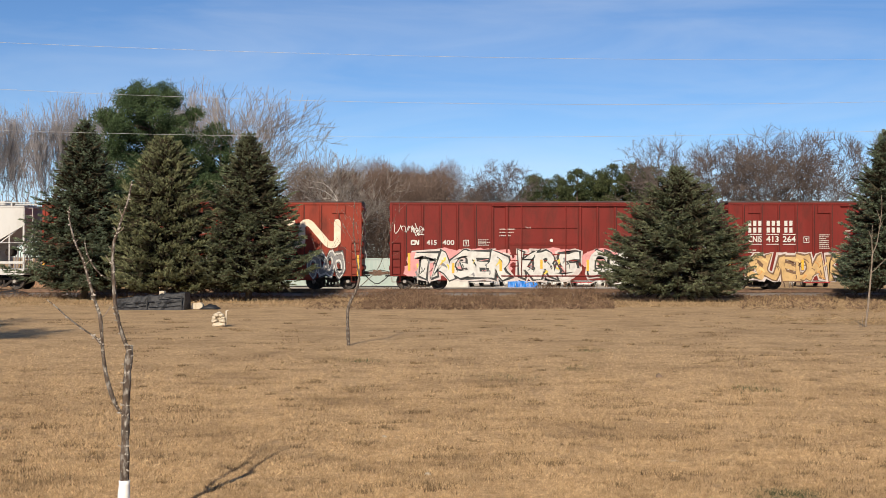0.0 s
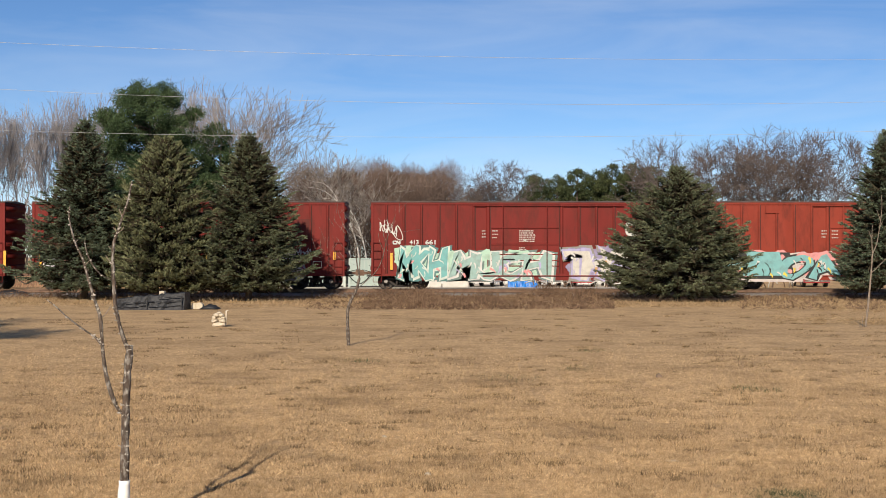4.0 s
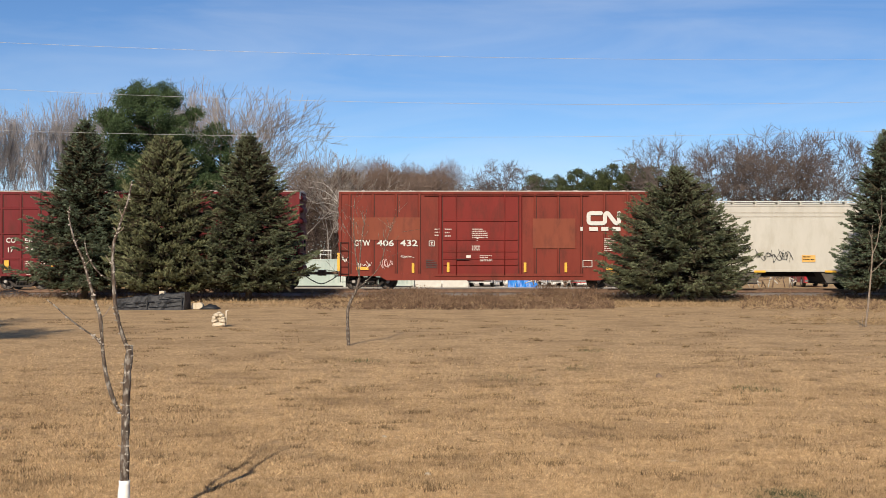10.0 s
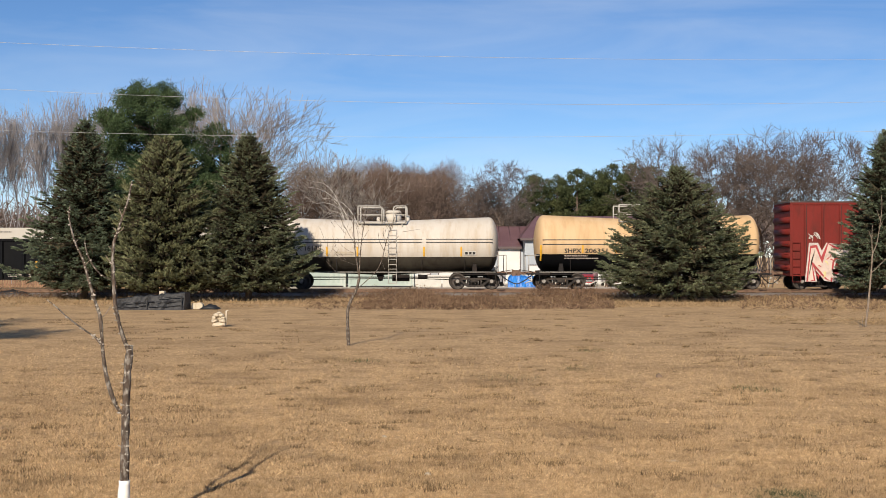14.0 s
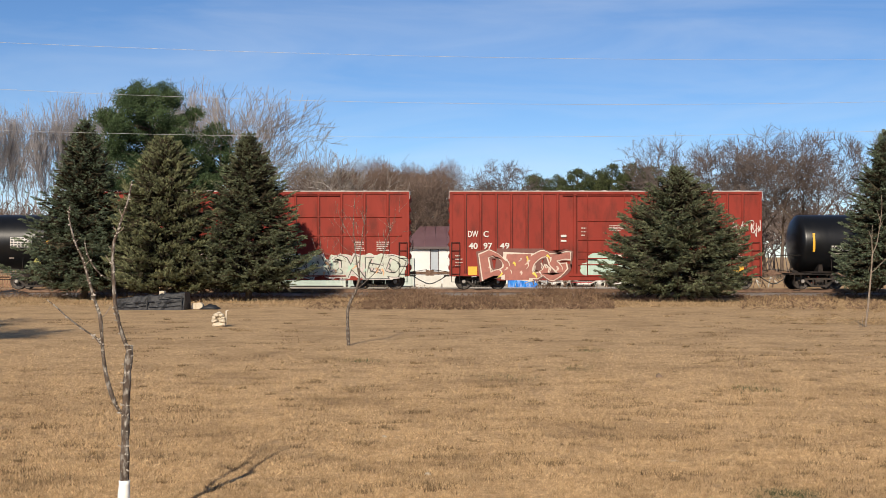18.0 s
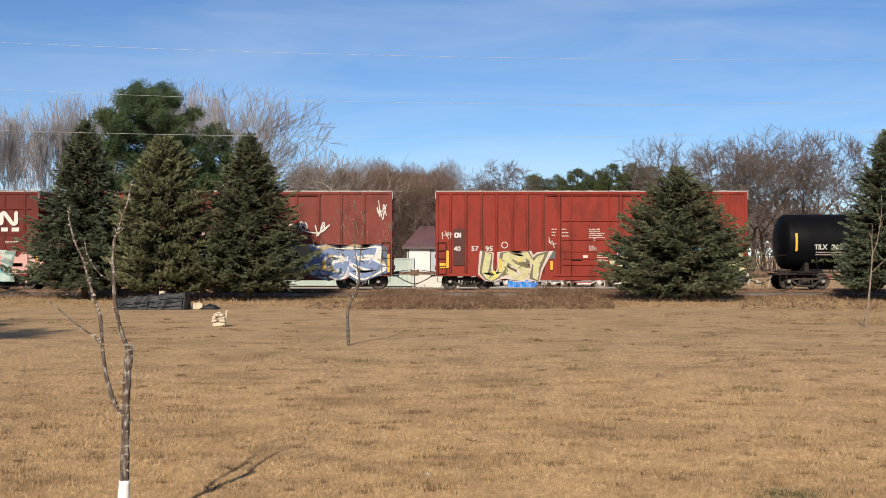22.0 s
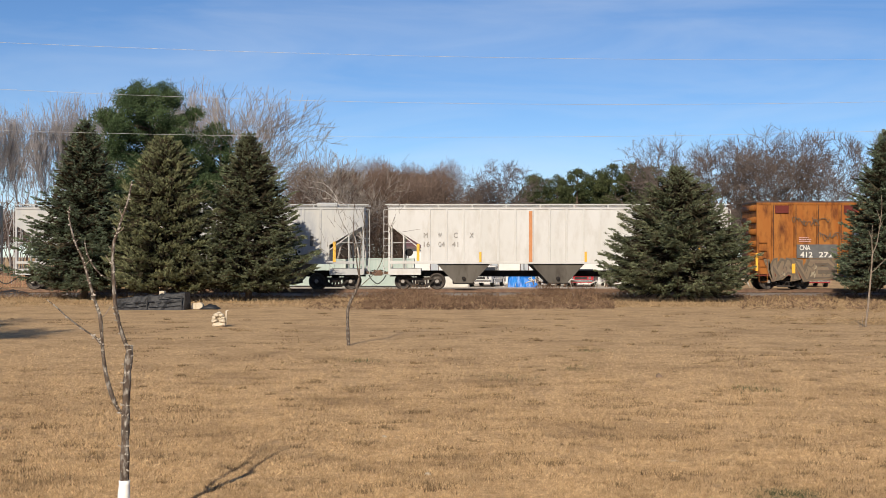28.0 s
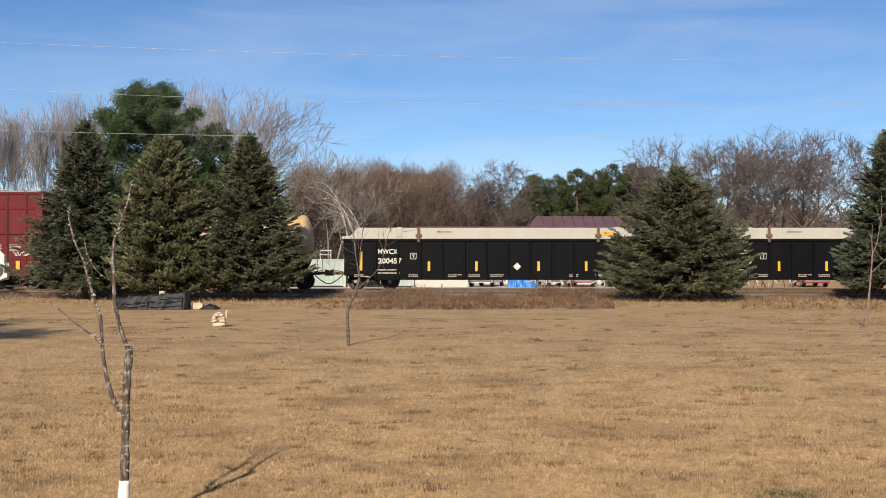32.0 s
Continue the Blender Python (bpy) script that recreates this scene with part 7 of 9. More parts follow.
def door_notes(c, x0, x1, hi=False):
    """Small stencils on and beside a boxcar's door."""
    y = 405 if hi else 408
    c.words(x0 - 14, x0 - 4, y, y + 16, 3, 1)
    c.words(x0 + 4, x0 + 16, y, y + 18, 3, 1, seed=2)
    c.words(x0 + 52, x0 + 80, y, y + 22, 6, 2, seed=3)
    c.words(x0 + 52, x0 + 66, y + 30, y + 40, 3, 2, seed=4)
    c.disc(x0 + 62, 424 if hi else 425, 2.4, M_WHITE)
    c.rect(x0 + 42, x0 + 50, 452, 458, M_WHITE, "paper_slip")
    c.words(x0 + 66, x0 + 88, 452, 464, 4, 1, seed=6)


def end_notes(c, x, y=408):
    """Columns of stencils near a boxcar's end."""
    c.words(x, x + 20, y, y + 22, 7, 2)
    c.words(x + 4, x + 24, y + 30, y + 36, 2, 2)


# 0: pale hopper leaving the picture
c = hopper("pale white covered hopper wagon with open end frames", *slot(0), P_WHITECAR, posts=14)

# 1: faded orange-red boxcar with a large pale band mark
c = boxcar("faded orange-red boxcar with a large cream band mark", *slot(1), P_ORANGERED, vents=(90, 150, 430, 512))
c.ref = 75
c.wave_logo(455, 603, 388, 440, 12.0, M_BIGLOGO)
c.piece("OOOO", 546, 606, 448, 488, GRY, WHT, None, 3, fat=0.03)
c.piece("OWSEO", 300, 440, 455, 494, WHT, BLK, PNK, 5)
c.stripe(78, 445, 480), c.stripe(634, 452, 488)
c.scrawl(180, 240, 395, 420, M_WHITE, 3)
two_words(c, 120, 388, 100)
c.rect(598, 612, 437, 470, P_BROWNRED, "repair_patch")
door_notes(c, 282, 412)

# 2: oxide red boxcar, black-edged white letters
c = boxcar("oxide red boxcar sprayed with large white letters", *slot(2), P_RED)
c.ref = 690
c.wave_logo(727, 742, 425, 434, 2.6)
c.text("415", 755, 773, 425, 434, bold=0.02), c.text("400", 783, 804, 425, 434, bold=0.02)
c.frame_mark(820, 830, 425, 436), c.words(846, 868, 424, 436, 5, 2)
c.scrawl(700, 758, 394, 420, M_WHITE, 7, 1.8, 6)
c.piece("TAGER", 730, 900, 446, 492, WHT, BLK, PNK, 11, (YLW, GRY))
c.piece("KRS", 918, 1018, 446, 492, WHT, BLK, PNK, 12, (YLW, GRY))
c.disc(976, 426, 3, M_WHITE), c.words(884, 912, 405, 422, 3, 2), c.rect(930, 940, 402, 405, M_WHITE, "white_slip")
c.stripe(724, 448, 480), c.stripe(802, 466, 484), c.stripe(886, 463, 480), c.stripe(958, 460, 476)
c.ref = 202
c.piece("OMEGS", 552, 722, 446, 490, WHT, BLK, PNK, 13, (GRY, BLK))
c.wave_logo(646, 702, 391, 417, 7.0)
web_bars(c, 642, 712, 420, 426)
c.stripe(636, 458, 478), c.stripe(714, 450, 482), c.stripe(552, 460, 480)
c.words(730, 745, 414, 428, 4, 1), end_notes(c, 690, 446)

# 3
c = boxcar("oxide red boxcar with a big cream band mark and tan graffiti", *slot(3), P_RED, door=(222, 340), vents=(35, 158, 395, 518))
c.ref = 801
two_words(c, 836, 391, 78)
c.text("CNIS", 836, 860, 418, 429, bold=0.02), c.text("413", 868, 890, 418, 429, bold=0.02), c.text("264", 897, 920, 418, 429, bold=0.02)
for a, b in ((836, 860), (868, 890), (897, 920)):
    c.rect(a, b, 414.5, 415.8, M_WHITE, "white_line", rows=1), c.rect(a, b, 432, 433.2, M_WHITE, "white_line", rows=1)
c.frame_mark(934, 944, 419, 430), c.words(962, 980, 415, 442, 8, 2), c.words(836, 850, 442, 450, 2, 1)
c.piece("SUEDAK", 838, 1000, 452, 494, (0.60, 0.39, 0.16), (0.17, 0.09, 0.04), None, 21, ((0.62, 0.30, 0.08), (0.78, 0.52, 0.2)))
c.stripe(805, 443, 474), c.stripe(932, 460, 478), c.stripe(1014, 463, 478)
door_notes(c, 1022, 1140)
c.ref = 312
c.wave_logo(692, 832, 390, 442, 11.0, M_BIGLOGO)
c.piece("ATEN", 690, 806, 464, 494, (0.66, 0.60, 0.42), BLK, (0.60, 0.55, 0.42), 22, fat=0.03)
for a in (645, 679, 707, 740):
    c.rect(a, a + 18, 362, 364, M_WHITE, "white_slip")
c.frame_mark(816, 828, 452, 460, fill=False), c.stripe(664, 463, 480), c.stripe(853, 448, 480)

# 4
c = boxcar("oxide red boxcar with a cream band mark and yellow letters", *slot(4), P_RED, door=(222, 340), vents=(65, 160, 395, 470))
c.ref = 916
two_words(c, 950, 391, 78)
c.text("CNIS", 950, 974, 418, 429, bold=0.02), c.text("413", 982, 1004, 418, 429, bold=0.02), c.text("291", 1012, 1034, 418, 429, bold=0.02)
for a, b in ((950, 974), (982, 1004), (1012, 1034)):
    c.rect(a, b, 414.5, 415.8, M_WHITE, "white_line", rows=1), c.rect(a, b, 432, 433.2, M_WHITE, "white_line", rows=1)
c.frame_mark(1048, 1058, 419, 430), c.words(1075, 1095, 414, 440, 8, 2)
c.cloud(944, 1104, 444, 492, spray((0.62, 0.45, 0.41)), 30, 20)
c.piece("SLKE", 950, 1098, 448, 492, (0.085, 0.09, 0.075), WHT, None, 31, ((0.24, 0.25, 0.20), YLW), fat=0.05)
c.stripe(919, 443, 474), c.stripe(980, 463, 480), c.stripe(1062, 460, 482)
c.ref = 427
c.wave_logo(810, 946, 390, 441, 11.0, M_BIGLOGO)
c.cloud(782, 920, 446, 486, spray((0.64, 0.56, 0.50)), 33, 22)
c.piece("UBBS", 776, 922, 450, 486, (0.74, 0.68, 0.13), (0.74, 0.70, 0.58), None, 33, fat=0.07)
c.scrawl(780, 900, 438, 450, M_WHITE, 4, 1.6, 4)
c.cloud(922, 954, 444, 482, spray((0.25, 0.13, 0.12)), 36, 8)
c.words(650, 668, 412, 428, 4, 1), c.words(680, 700, 407, 420, 5, 2), c.words(712, 738, 407, 420, 5, 2)
c.rect(692, 700, 452, 468, M_WHITE, "paper_slip"), c.rect(684, 690, 456, 474, spray(ORG), "orange_slip")
c.stripe(624, 467, 484), c.stripe(982, 444, 474)

# 5
c = boxcar("oxide red boxcar covered low with mixed graffiti", *slot(5), P_RED, door=(208, 346), vents=(122, 402))
c.ref = 545
c.wave_logo(580, 597, 406, 416, 3.0)
c.text("41", 582, 594, 422, 432, bold=0.02), c.text("38", 609, 625, 422, 432, bold=0.02), c.text("82", 641, 657, 422, 432, bold=0.02)
c.piece("RAET", 575, 690, 456, 496, (0.66, 0.63, 0.66), BLK, PNK, 41, (YLW, (0.45, 0.42, 0.5)))
c.cloud(680, 716, 480, 499, spray((0.25, 0.55, 0.55)), 44, 6), c.text("UNIC", 685, 713, 487, 494, M_BLACKMARK, 0.04, "graffiti", 5)
c.rect(722, 884, 456, 500, spray((0.045, 0.06, 0.055)), "graffiti", 2)
c.piece("EWILTE", 724, 884, 458, 498, (0.05, 0.075, 0.07), (0.72, 0.50, 0.06), None, 42, fat=0.01, rim=0.075, jit=0.05)
c.piece("EWS", 918, 1018, 452, 494, (0.66, 0.58, 0.58), (0.40, 0.20, 0.24), PNK, 43, (WHT, YLW))
c.scrawl(1008, 1038, 436, 458, M_WHITE, 9, 1.6, 4)
c.stripe(560, 447, 480), c.stripe(900, 463, 480), c.stripe(985, 466, 482), c.stripe(1080, 446, 460)
c.frame_mark(705, 714, 417, 426), c.rect(730, 742, 409, 412, M_WHITE, "white_slip"), c.rect(760, 772, 408, 420, M_WHITE, "white_slip")
c.disc(828, 410, 3.2, M_WHITE), c.words(792, 812, 406, 414, 3, 2), c.words(836, 860, 406, 414, 3, 2), c.words(826, 842, 422, 430, 2, 1), c.words(862, 878, 418, 432, 2, 2)
c.rect(812, 816, 438, 452, M_WHITE, "paper_slip"), c.frame_mark(1042, 1058, 463, 475, M_BIGLOGO, fill=False)
c.rect(1010, 1036, 388, 428, P_BROWNRED, "repair_patch", 0)

# 6
c = boxcar("oxide red boxcar with a white tag and teal graffiti", *slot(6), P_RED)
c.ref = 960
c.scrawl(972, 1018, 386, 430, M_WHITE, 61, 2.2, 4)
c.wave_logo(998, 1012, 426, 433, 2.2), c.text("413", 1028, 1044, 425, 433, bold=0.02), c.text("661", 1056, 1074, 425, 433, bold=0.02)
c.piece("MKH", 1008, 1090, 440, 492, TEAL, (0.60, 0.66, 0.58), MINT, 62, ((0.5, 0.6, 0.5), PNK))
c.piece("MUCH", 1100, 1270, 448, 492, (0.30, 0.45, 0.40), WHT, MINT, 63, (LAV, PNK))
c.piece("THOTE", 1305, 1475, 440, 492, (0.62, 0.58, 0.50), LAV, (0.30, 0.26, 0.40), 64, (TAN, WHT))
c.wave_logo(1410, 1470, 392, 418, 7.0), web_bars(c, 1404, 1476, 421, 427)
c.stripe(996, 448, 478), c.stripe(1480, 446, 478), door_notes(c, 1170, 1296)

# 7
c = boxcar("orange-red boxcar with black and white bubble letters", *slot(7), P_ORANGERED, vents=(377, 100), door=(210, 345))
c.ref = 277
c.piece("CASED", 640, 812, 442, 488, (0.05, 0.05, 0.05), (0.66, 0.64, 0.55), None, 71, (GRY,), fat=0.03, rim=0.075)
c.cloud(640, 700, 438, 470, spray((0.20, 0.26, 0.16)), 72, 8), c.cloud(775, 826, 470, 494, spray(CYN), 73, 7), c.cloud(772, 800, 436, 452, spray(ORG), 75, 6)
c.cloud(546, 596, 455, 478, spray((0.35, 0.55, 0.6)), 74, 9), c.cloud(556, 594, 468, 478, spray(YLW), 76, 7), c.cloud(596, 634, 455, 488, spray((0.62, 0.22, 0.14)), 77, 6)
c.piece("MIOA", 300, 500, 450, 492, (0.20, 0.45, 0.45), BLK, PNK, 78, (WHT, YLW))
c.scrawl(692, 706, 424, 434, M_WHITE, 5, 1.8, 2)
c.stripe(636, 460, 478), c.stripe(715, 461, 478), c.stripe(819, 444, 478), c.stripe(290, 446, 480)
c.rect(740, 768, 385, 436, P_ORANGERED, "repair_patch", 0), door_notes(c, 490, 620)

# 8: small rusted cream tank wagon
c = tank("short cream tank wagon streaked with rust", *slot(8), P_TANKRUST, top=385.5, bottom=478.0, off=42.0, rail_paint=P_TANKCREAM, frame_paint=P_TANKCREAM, platform=(0.455, 0.62), high=22.0, ladder_at=0.575)
c.ref = 882
c.text("GATX64877", 934, 976, 431, 440, M_BLACKMARK, 0.01)
c.stripe(899, 415, 444, 3.5), c.stripe(978, 424, 438, 3), c.stripe(1065, 424, 438, 3)
c.words(945, 1000, 444, 446, 1, 6, M_SCRAP)
c.ref = 394
c.stripe(578, 424, 440, 3), c.stripe(790, 415, 446, 4)
c.rect(748, 782, 423, 448, M_PALEPATCH, "white_panel"), c.words(750, 780, 424, 446, 8, 4, M_CONCRETE), c.rect(733, 750, 443, 455, M_PALEPATCH, "white_panel")

# 9: long black tank wagon
c = tank("long black pressure tank wagon with a railed dome", *slot(9), P_BLACK, top=371.5, bottom=478.0, off=43.0, dome=0.488, platform=(0.172, 0.562), high=22.0, ladder_at=0.222, head=22.0, rail_gap=(0.11, 0.19))
c.ref = 862
c.stripe(884, 416, 448, 4), c.stripe(966, 424, 440, 4), c.rect(975, 1226, 375.5, 377.8, M_WHITE, "white_edge", rows=1)
c.text("SHPX", 916, 946, 447, 456, bold=0.02), c.text("224044", 950, 995, 447, 456, bold=0.02)
c.words(920, 972, 458, 464, 2, 3), c.frame_mark(1038, 1048, 445, 454)
c.scrawl(1090, 1116, 442, 452, M_WHITE, 91, 1.3, 3)
c.ref = 374
c.stripe(612, 423, 441, 4), c.stripe(709, 423, 440, 4), c.stripe(796, 423, 440, 4), c.stripe(897, 423, 440, 4), c.stripe(1009, 417, 448, 4)
c.rect(742, 769, 453, 462, M_YELLOW, "yellow_label"), c.words(744, 767, 455, 461, 2, 3, M_BLACKMARK)
c.text("LIQUEFIED PETROLEUM GAS", 818, 886, 452, 456), c.text("NON-ODORIZED", 818, 855, 456.8, 460.6)
c.data_panel(963, 1002, 424, 443, 7, 4), c.diamond(954, 466.5, 7, spray((0.62, 0.10, 0.10)), "red diamond placard"), c.frame_mark(904, 924, 453, 465, fill=False)
c.words(718, 730, 387, 391, 1, 2), c.scrawl(578, 604, 442, 451, M_WHITE, 92, 1.2, 3), c.words(868, 876, 464, 467, 1, 1)

# 10: tall bright red boxcar
c = boxcar("tall bright red boxcar with skull and block graffiti", *slot(10), P_BRIGHT, hi=True, door=(222, 331), pitch=27.5, first=27)
c.ref = 600
c.wave_logo(629, 645, 423, 433, 2.8)
c.text("40", 629, 644, 437, 446, bold=0.02), c.text("58", 662, 676, 437, 446, bold=0.02), c.text("80", 687, 701, 437, 446, bold=0.02)
c.disc(721, 434, 6, M_WHITE), c.disc(721, 434, 4.6, P_BRIGHT, layer=2), c.words(717, 725, 431, 437, 2, 1)
c.piece("IVESK", 640, 735, 452, 494, (0.52, 0.26, 0.21), (0.44, 0.36, 0.50), None, 101, ((0.5, 0.42, 0.6), WHT), fat=0.02)
c.piece("RGE", 720, 800, 460, 494, (0.46, 0.20, 0.15), (0.64, 0.52, 0.47), None, 102, (WHT,))
c.cloud(708, 732, 446, 462, spray((0.45, 0.05, 0.05)), 103, 5)
c.rect(628, 648, 472, 480, M_YELLOW, "yellow_label"), c.rect(687, 703, 457, 465, M_YELLOW, "yellow_label"), c.rect(600, 616, 438, 444, M_YELLOW, "yellow_label")
c.stripe(610, 446, 476), c.stripe(722, 462, 478), c.stripe(815, 463, 480)
c.scrawl(600, 622, 372, 400, spray((0.55, 0.28, 0.24)), 104, 1.2, 3), c.words(795, 806, 407, 424, 2, 1)
door_notes(c, 822, 931, True)
c.ref = 112
c.piece("ARHT", 446, 560, 440, 494, (0.52, 0.60, 0.50), (0.07, 0.10, 0.09), None, 105, ((0.62, 0.64, 0.56), YLW), rim=0.08)
c.disc(572, 462, 19, spray((0.72, 0.71, 0.68)), "graffiti", 5, 18), c.disc(565, 464, 4.5, spray(BLK), "graffiti", 7), c.disc(580, 463, 4.5, spray(BLK), "graffiti", 7), c.rect(562, 584, 474, 480, spray(GRY), "graffiti", 7)
c.wave_logo(527, 586, 384, 409, 7.0), web_bars(c, 522, 594, 413, 419)
c.words(580, 596, 436, 478, 9, 2), c.frame_mark(611, 627, 451, 464, fill=False), c.rect(610, 626, 470, 483, M_YELLOW, "yellow_label"), c.rect(640, 654, 438, 444, M_YELLOW, "yellow_label")
c.stripe(647, 446, 476), c.words(612, 624, 434, 448, 4, 2)

# 11: tall maroon panelled boxcar
def maroon(i, digits, label):
    c = boxcar(label, *slot(i), P_MAROON, hi=True, door=(213, 339), pitch=33.5, first=24, rails=(369, 414, 459))
    c.ref = 732
    for a, b, tx, y in ((764, 781, "CO", 421), (797, 812, "ER", 421), (767, 777, digits[0], 438), (798, 812, digits[1], 438), (829, 843, digits[2], 438)):
        c.text(tx, a, b, y, y + 9, bold=0.02)
    c.frame_mark(861, 871, 437, 447), c.words(1023, 1058, 372, 384, 3, 2), c.words(945, 956, 402, 426, 5, 1), c.rect(920, 932, 418, 422, M_WHITE, "white_slip")
    for a in (993, 1004, 1014):
        c.disc(a, 440, 2.6, M_WHITE if a != 1014 else spray(ORG))
    c.rect(999, 1007, 447, 454, M_WHITE, "paper_slip"), c.words(973, 1005, 457, 460, 1, 2), c.words(1030, 1050, 457, 461, 1, 2)
    c.stripe(765, 461, 478, 8), c.stripe(845, 461, 478), c.stripe(954, 451, 467), c.stripe(1063, 451, 467)
    c.rect(735, 749, 482, 486, M_YELLOW, "yellow_label"), c.words(797, 812, 462, 470, 2, 2), c.words(825, 840, 462, 470, 2, 2), c.words(800, 808, 480, 488, 3, 1)
    c.ref = 244
    c.words(709, 729, 433, 454, 7, 2), c.words(742, 762, 433, 446, 5, 2), c.words(712, 726, 475, 486, 4, 1)
    c.stripe(680, 462, 478), c.stripe(757, 462, 478, 7), c.rect(773, 790, 480, 485, M_YELLOW, "yellow_label")
    c.ref = 732
    return c


c = maroon(11, ("17", "33", "75"), "tall maroon boxcar with panelled sides")
for a, b in ((884, 430), (900, 424), (912, 432), (884, 440)):
    c.scrawl(a, a + 6, b, b + 16, spray((0.55, 0.42, 0.40)), a, 0.9, 1)

# 12
c = boxcar("tall faded red boxcar with repainted orange panels", *slot(12), P_BRICK, hi=True, door=(180, 322), pitch=41.0, first=20, door_paint=P_RED)
c.ref = 864
c.rect(888, 1008, 385, 425, P_PATCH, "repaint_patch", 0, "orange repainted band")
c.text("GTW", 892, 920, 425, 436, bold=0.02), c.text("406", 932, 962, 425, 436, bold=0.02), c.text("432", 973, 1004, 425, 436, bold=0.02)
c.frame_mark(1024, 1034, 426, 436), c.scrawl(868, 880, 452, 468, spray((0.7, 0.62, 0.56)), 121, 1.2, 2), c.scrawl(893, 920, 462, 476, M_WHITE, 122, 1.2, 3), c.scrawl(936, 960, 458, 480, spray((0.7, 0.5, 0.48)), 123, 1.4, 3)
c.scrawl(972, 998, 452, 458, M_WHITE, 124, 1.2, 2), c.words(1019, 1039, 460, 476, 4, 1, M_BLACKMARK)
c.stripe(864, 448, 480), c.stripe(996, 466, 483), c.stripe(1058, 465, 482), c.rect(896, 917, 473, 478, M_YELLOW, "yellow_label")
c.ref = 376
door_notes(c, 560, 690, True)
c.rect(720, 795, 387, 440, P_PATCH, "repaint_patch", 0, "orange repainted patch")
c.wave_logo(815, 876, 374, 399, 7.0), web_bars(c, 804, 875, 402, 409)
c.words(846, 866, 422, 446, 7, 2), c.frame_mark(808, 825, 461, 473, fill=False), c.stripe(706, 465, 482), c.stripe(778, 465, 482), c.rect(857, 874, 481, 489, M_YELLOW, "yellow_label"), c.rect(850, 868, 474, 478, M_YELLOW, "yellow_label"), c.stripe(902, 448, 480)

# 13: short cream hopper
c = hopper("short cream covered hopper wagon with a small tag", *slot(13), P_CREAM, top=366.0, floor=478.0, slope=48.0, bays=2, smooth=True, hatch=False, bay_w=56.0)
c.ref = 467
c.text("SHPX", 549, 580, 419, 429, M_BLACKMARK, 0.015), c.text("432309", 549, 594, 436, 445, M_BLACKMARK, 0.015)
c.text("SODIUM CHLORATE", 758, 806, 422, 427, M_BLACKMARK, 0.012)
c.scrawl(600, 672, 441, 466, spray(BLK), 131, 1.5, 7), c.rect(684, 708, 452, 464, spray((0.75, 0.42, 0.10)), "orange_label"), c.words(686, 706, 454, 463, 2, 3, M_WHITE)
c.data_panel(767, 783, 450, 461, 4, 2), c.diamond(812, 458, 7, spray(YLW), "yellow diamond placard"), c.rect(806, 816, 441, 448, M_YELLOW, "yellow_label")
for a in (600, 725, 836):
    c.rect(a, a + 20, 479, 482.5, M_YELLOW, "yellow_label")
c.rect(520, 860, 383.0, 384.0, spray((0.5, 0.46, 0.38)), "side_bead", rows=1), c.rect(520, 860, 376.0, 377.0, spray((0.5, 0.46, 0.38)), "side_bead", rows=1)

# 14, 15: black gondolas with white covers
for i, num in ((14, "200862"), (15, "200843")):
    c = gondola("black gondola wagon with a white moulded cover", *slot(i))
    c.ref = 0
    c.text("MWCX", 62, 98, 439, 448, bold=0.03), c.text(num, 59, 103, 455, 465, bold=0.03), c.frame_mark(119, 130, 446, 457)
    c.words(62, 100, 477, 488, 2, 2), c.words(166, 192, 410, 413, 1, 4, M_BLACKMARK)

# 16: cream tank, grimy belly, low middle
c = tank("cream tank wagon with a grimy dark belly and low middle", *slot(16), P_TANKCREAM, top=383.0, bottom=480.0, sag=0.22, belly=P_GREYBELLY, belly_y=455.0, off=44.0, rail_paint=P_COVER, platform=(0.41, 0.61), high=30.0, dome=0.555, ladder_at=0.555)
c.ref = 695
c.text("TILX 16185", 746, 805, 435, 444, M_BLACKMARK, 0.01)
c.rect(714, 985, 423, 424.2, M_BLACKMARK, "black_line", rows=1), c.rect(714, 985, 428.5, 430, M_BLACKMARK, "black_line", rows=1), c.rect(992, 1110, 423, 424.2, M_BLACKMARK, "black_line", rows=1), c.rect(992, 1110, 428.5, 430, M_BLACKMARK, "black_line", rows=1)
for a in (713, 816, 870, 988, 1054):
    c.stripe(a, 437 if a > 713 else 424, 454, 3)
c.data_panel(1060, 1080, 445, 452, 3, 1), c.words(830, 880, 446, 452, 2, 3, M_CREAMSTONE)

# 17: tan tank
def tan_tank(i, label, **fittings):
    c = tank(label, *slot(i), P_TANKTAN, top=379.0, bottom=480.0, sag=0.26, belly=P_DULLBLACK, belly_y=450.0, off=46.0, rail_paint=P_COVER, high=30.0, **fittings)
    c.ref = 704
    for a, b in ((716, 912), (934, 1095)):
        c.rect(a, b, 424, 425.3, M_BLACKMARK, "black_line", rows=1), c.rect(a, b, 432, 433.3, M_BLACKMARK, "black_line", rows=1)
    return c


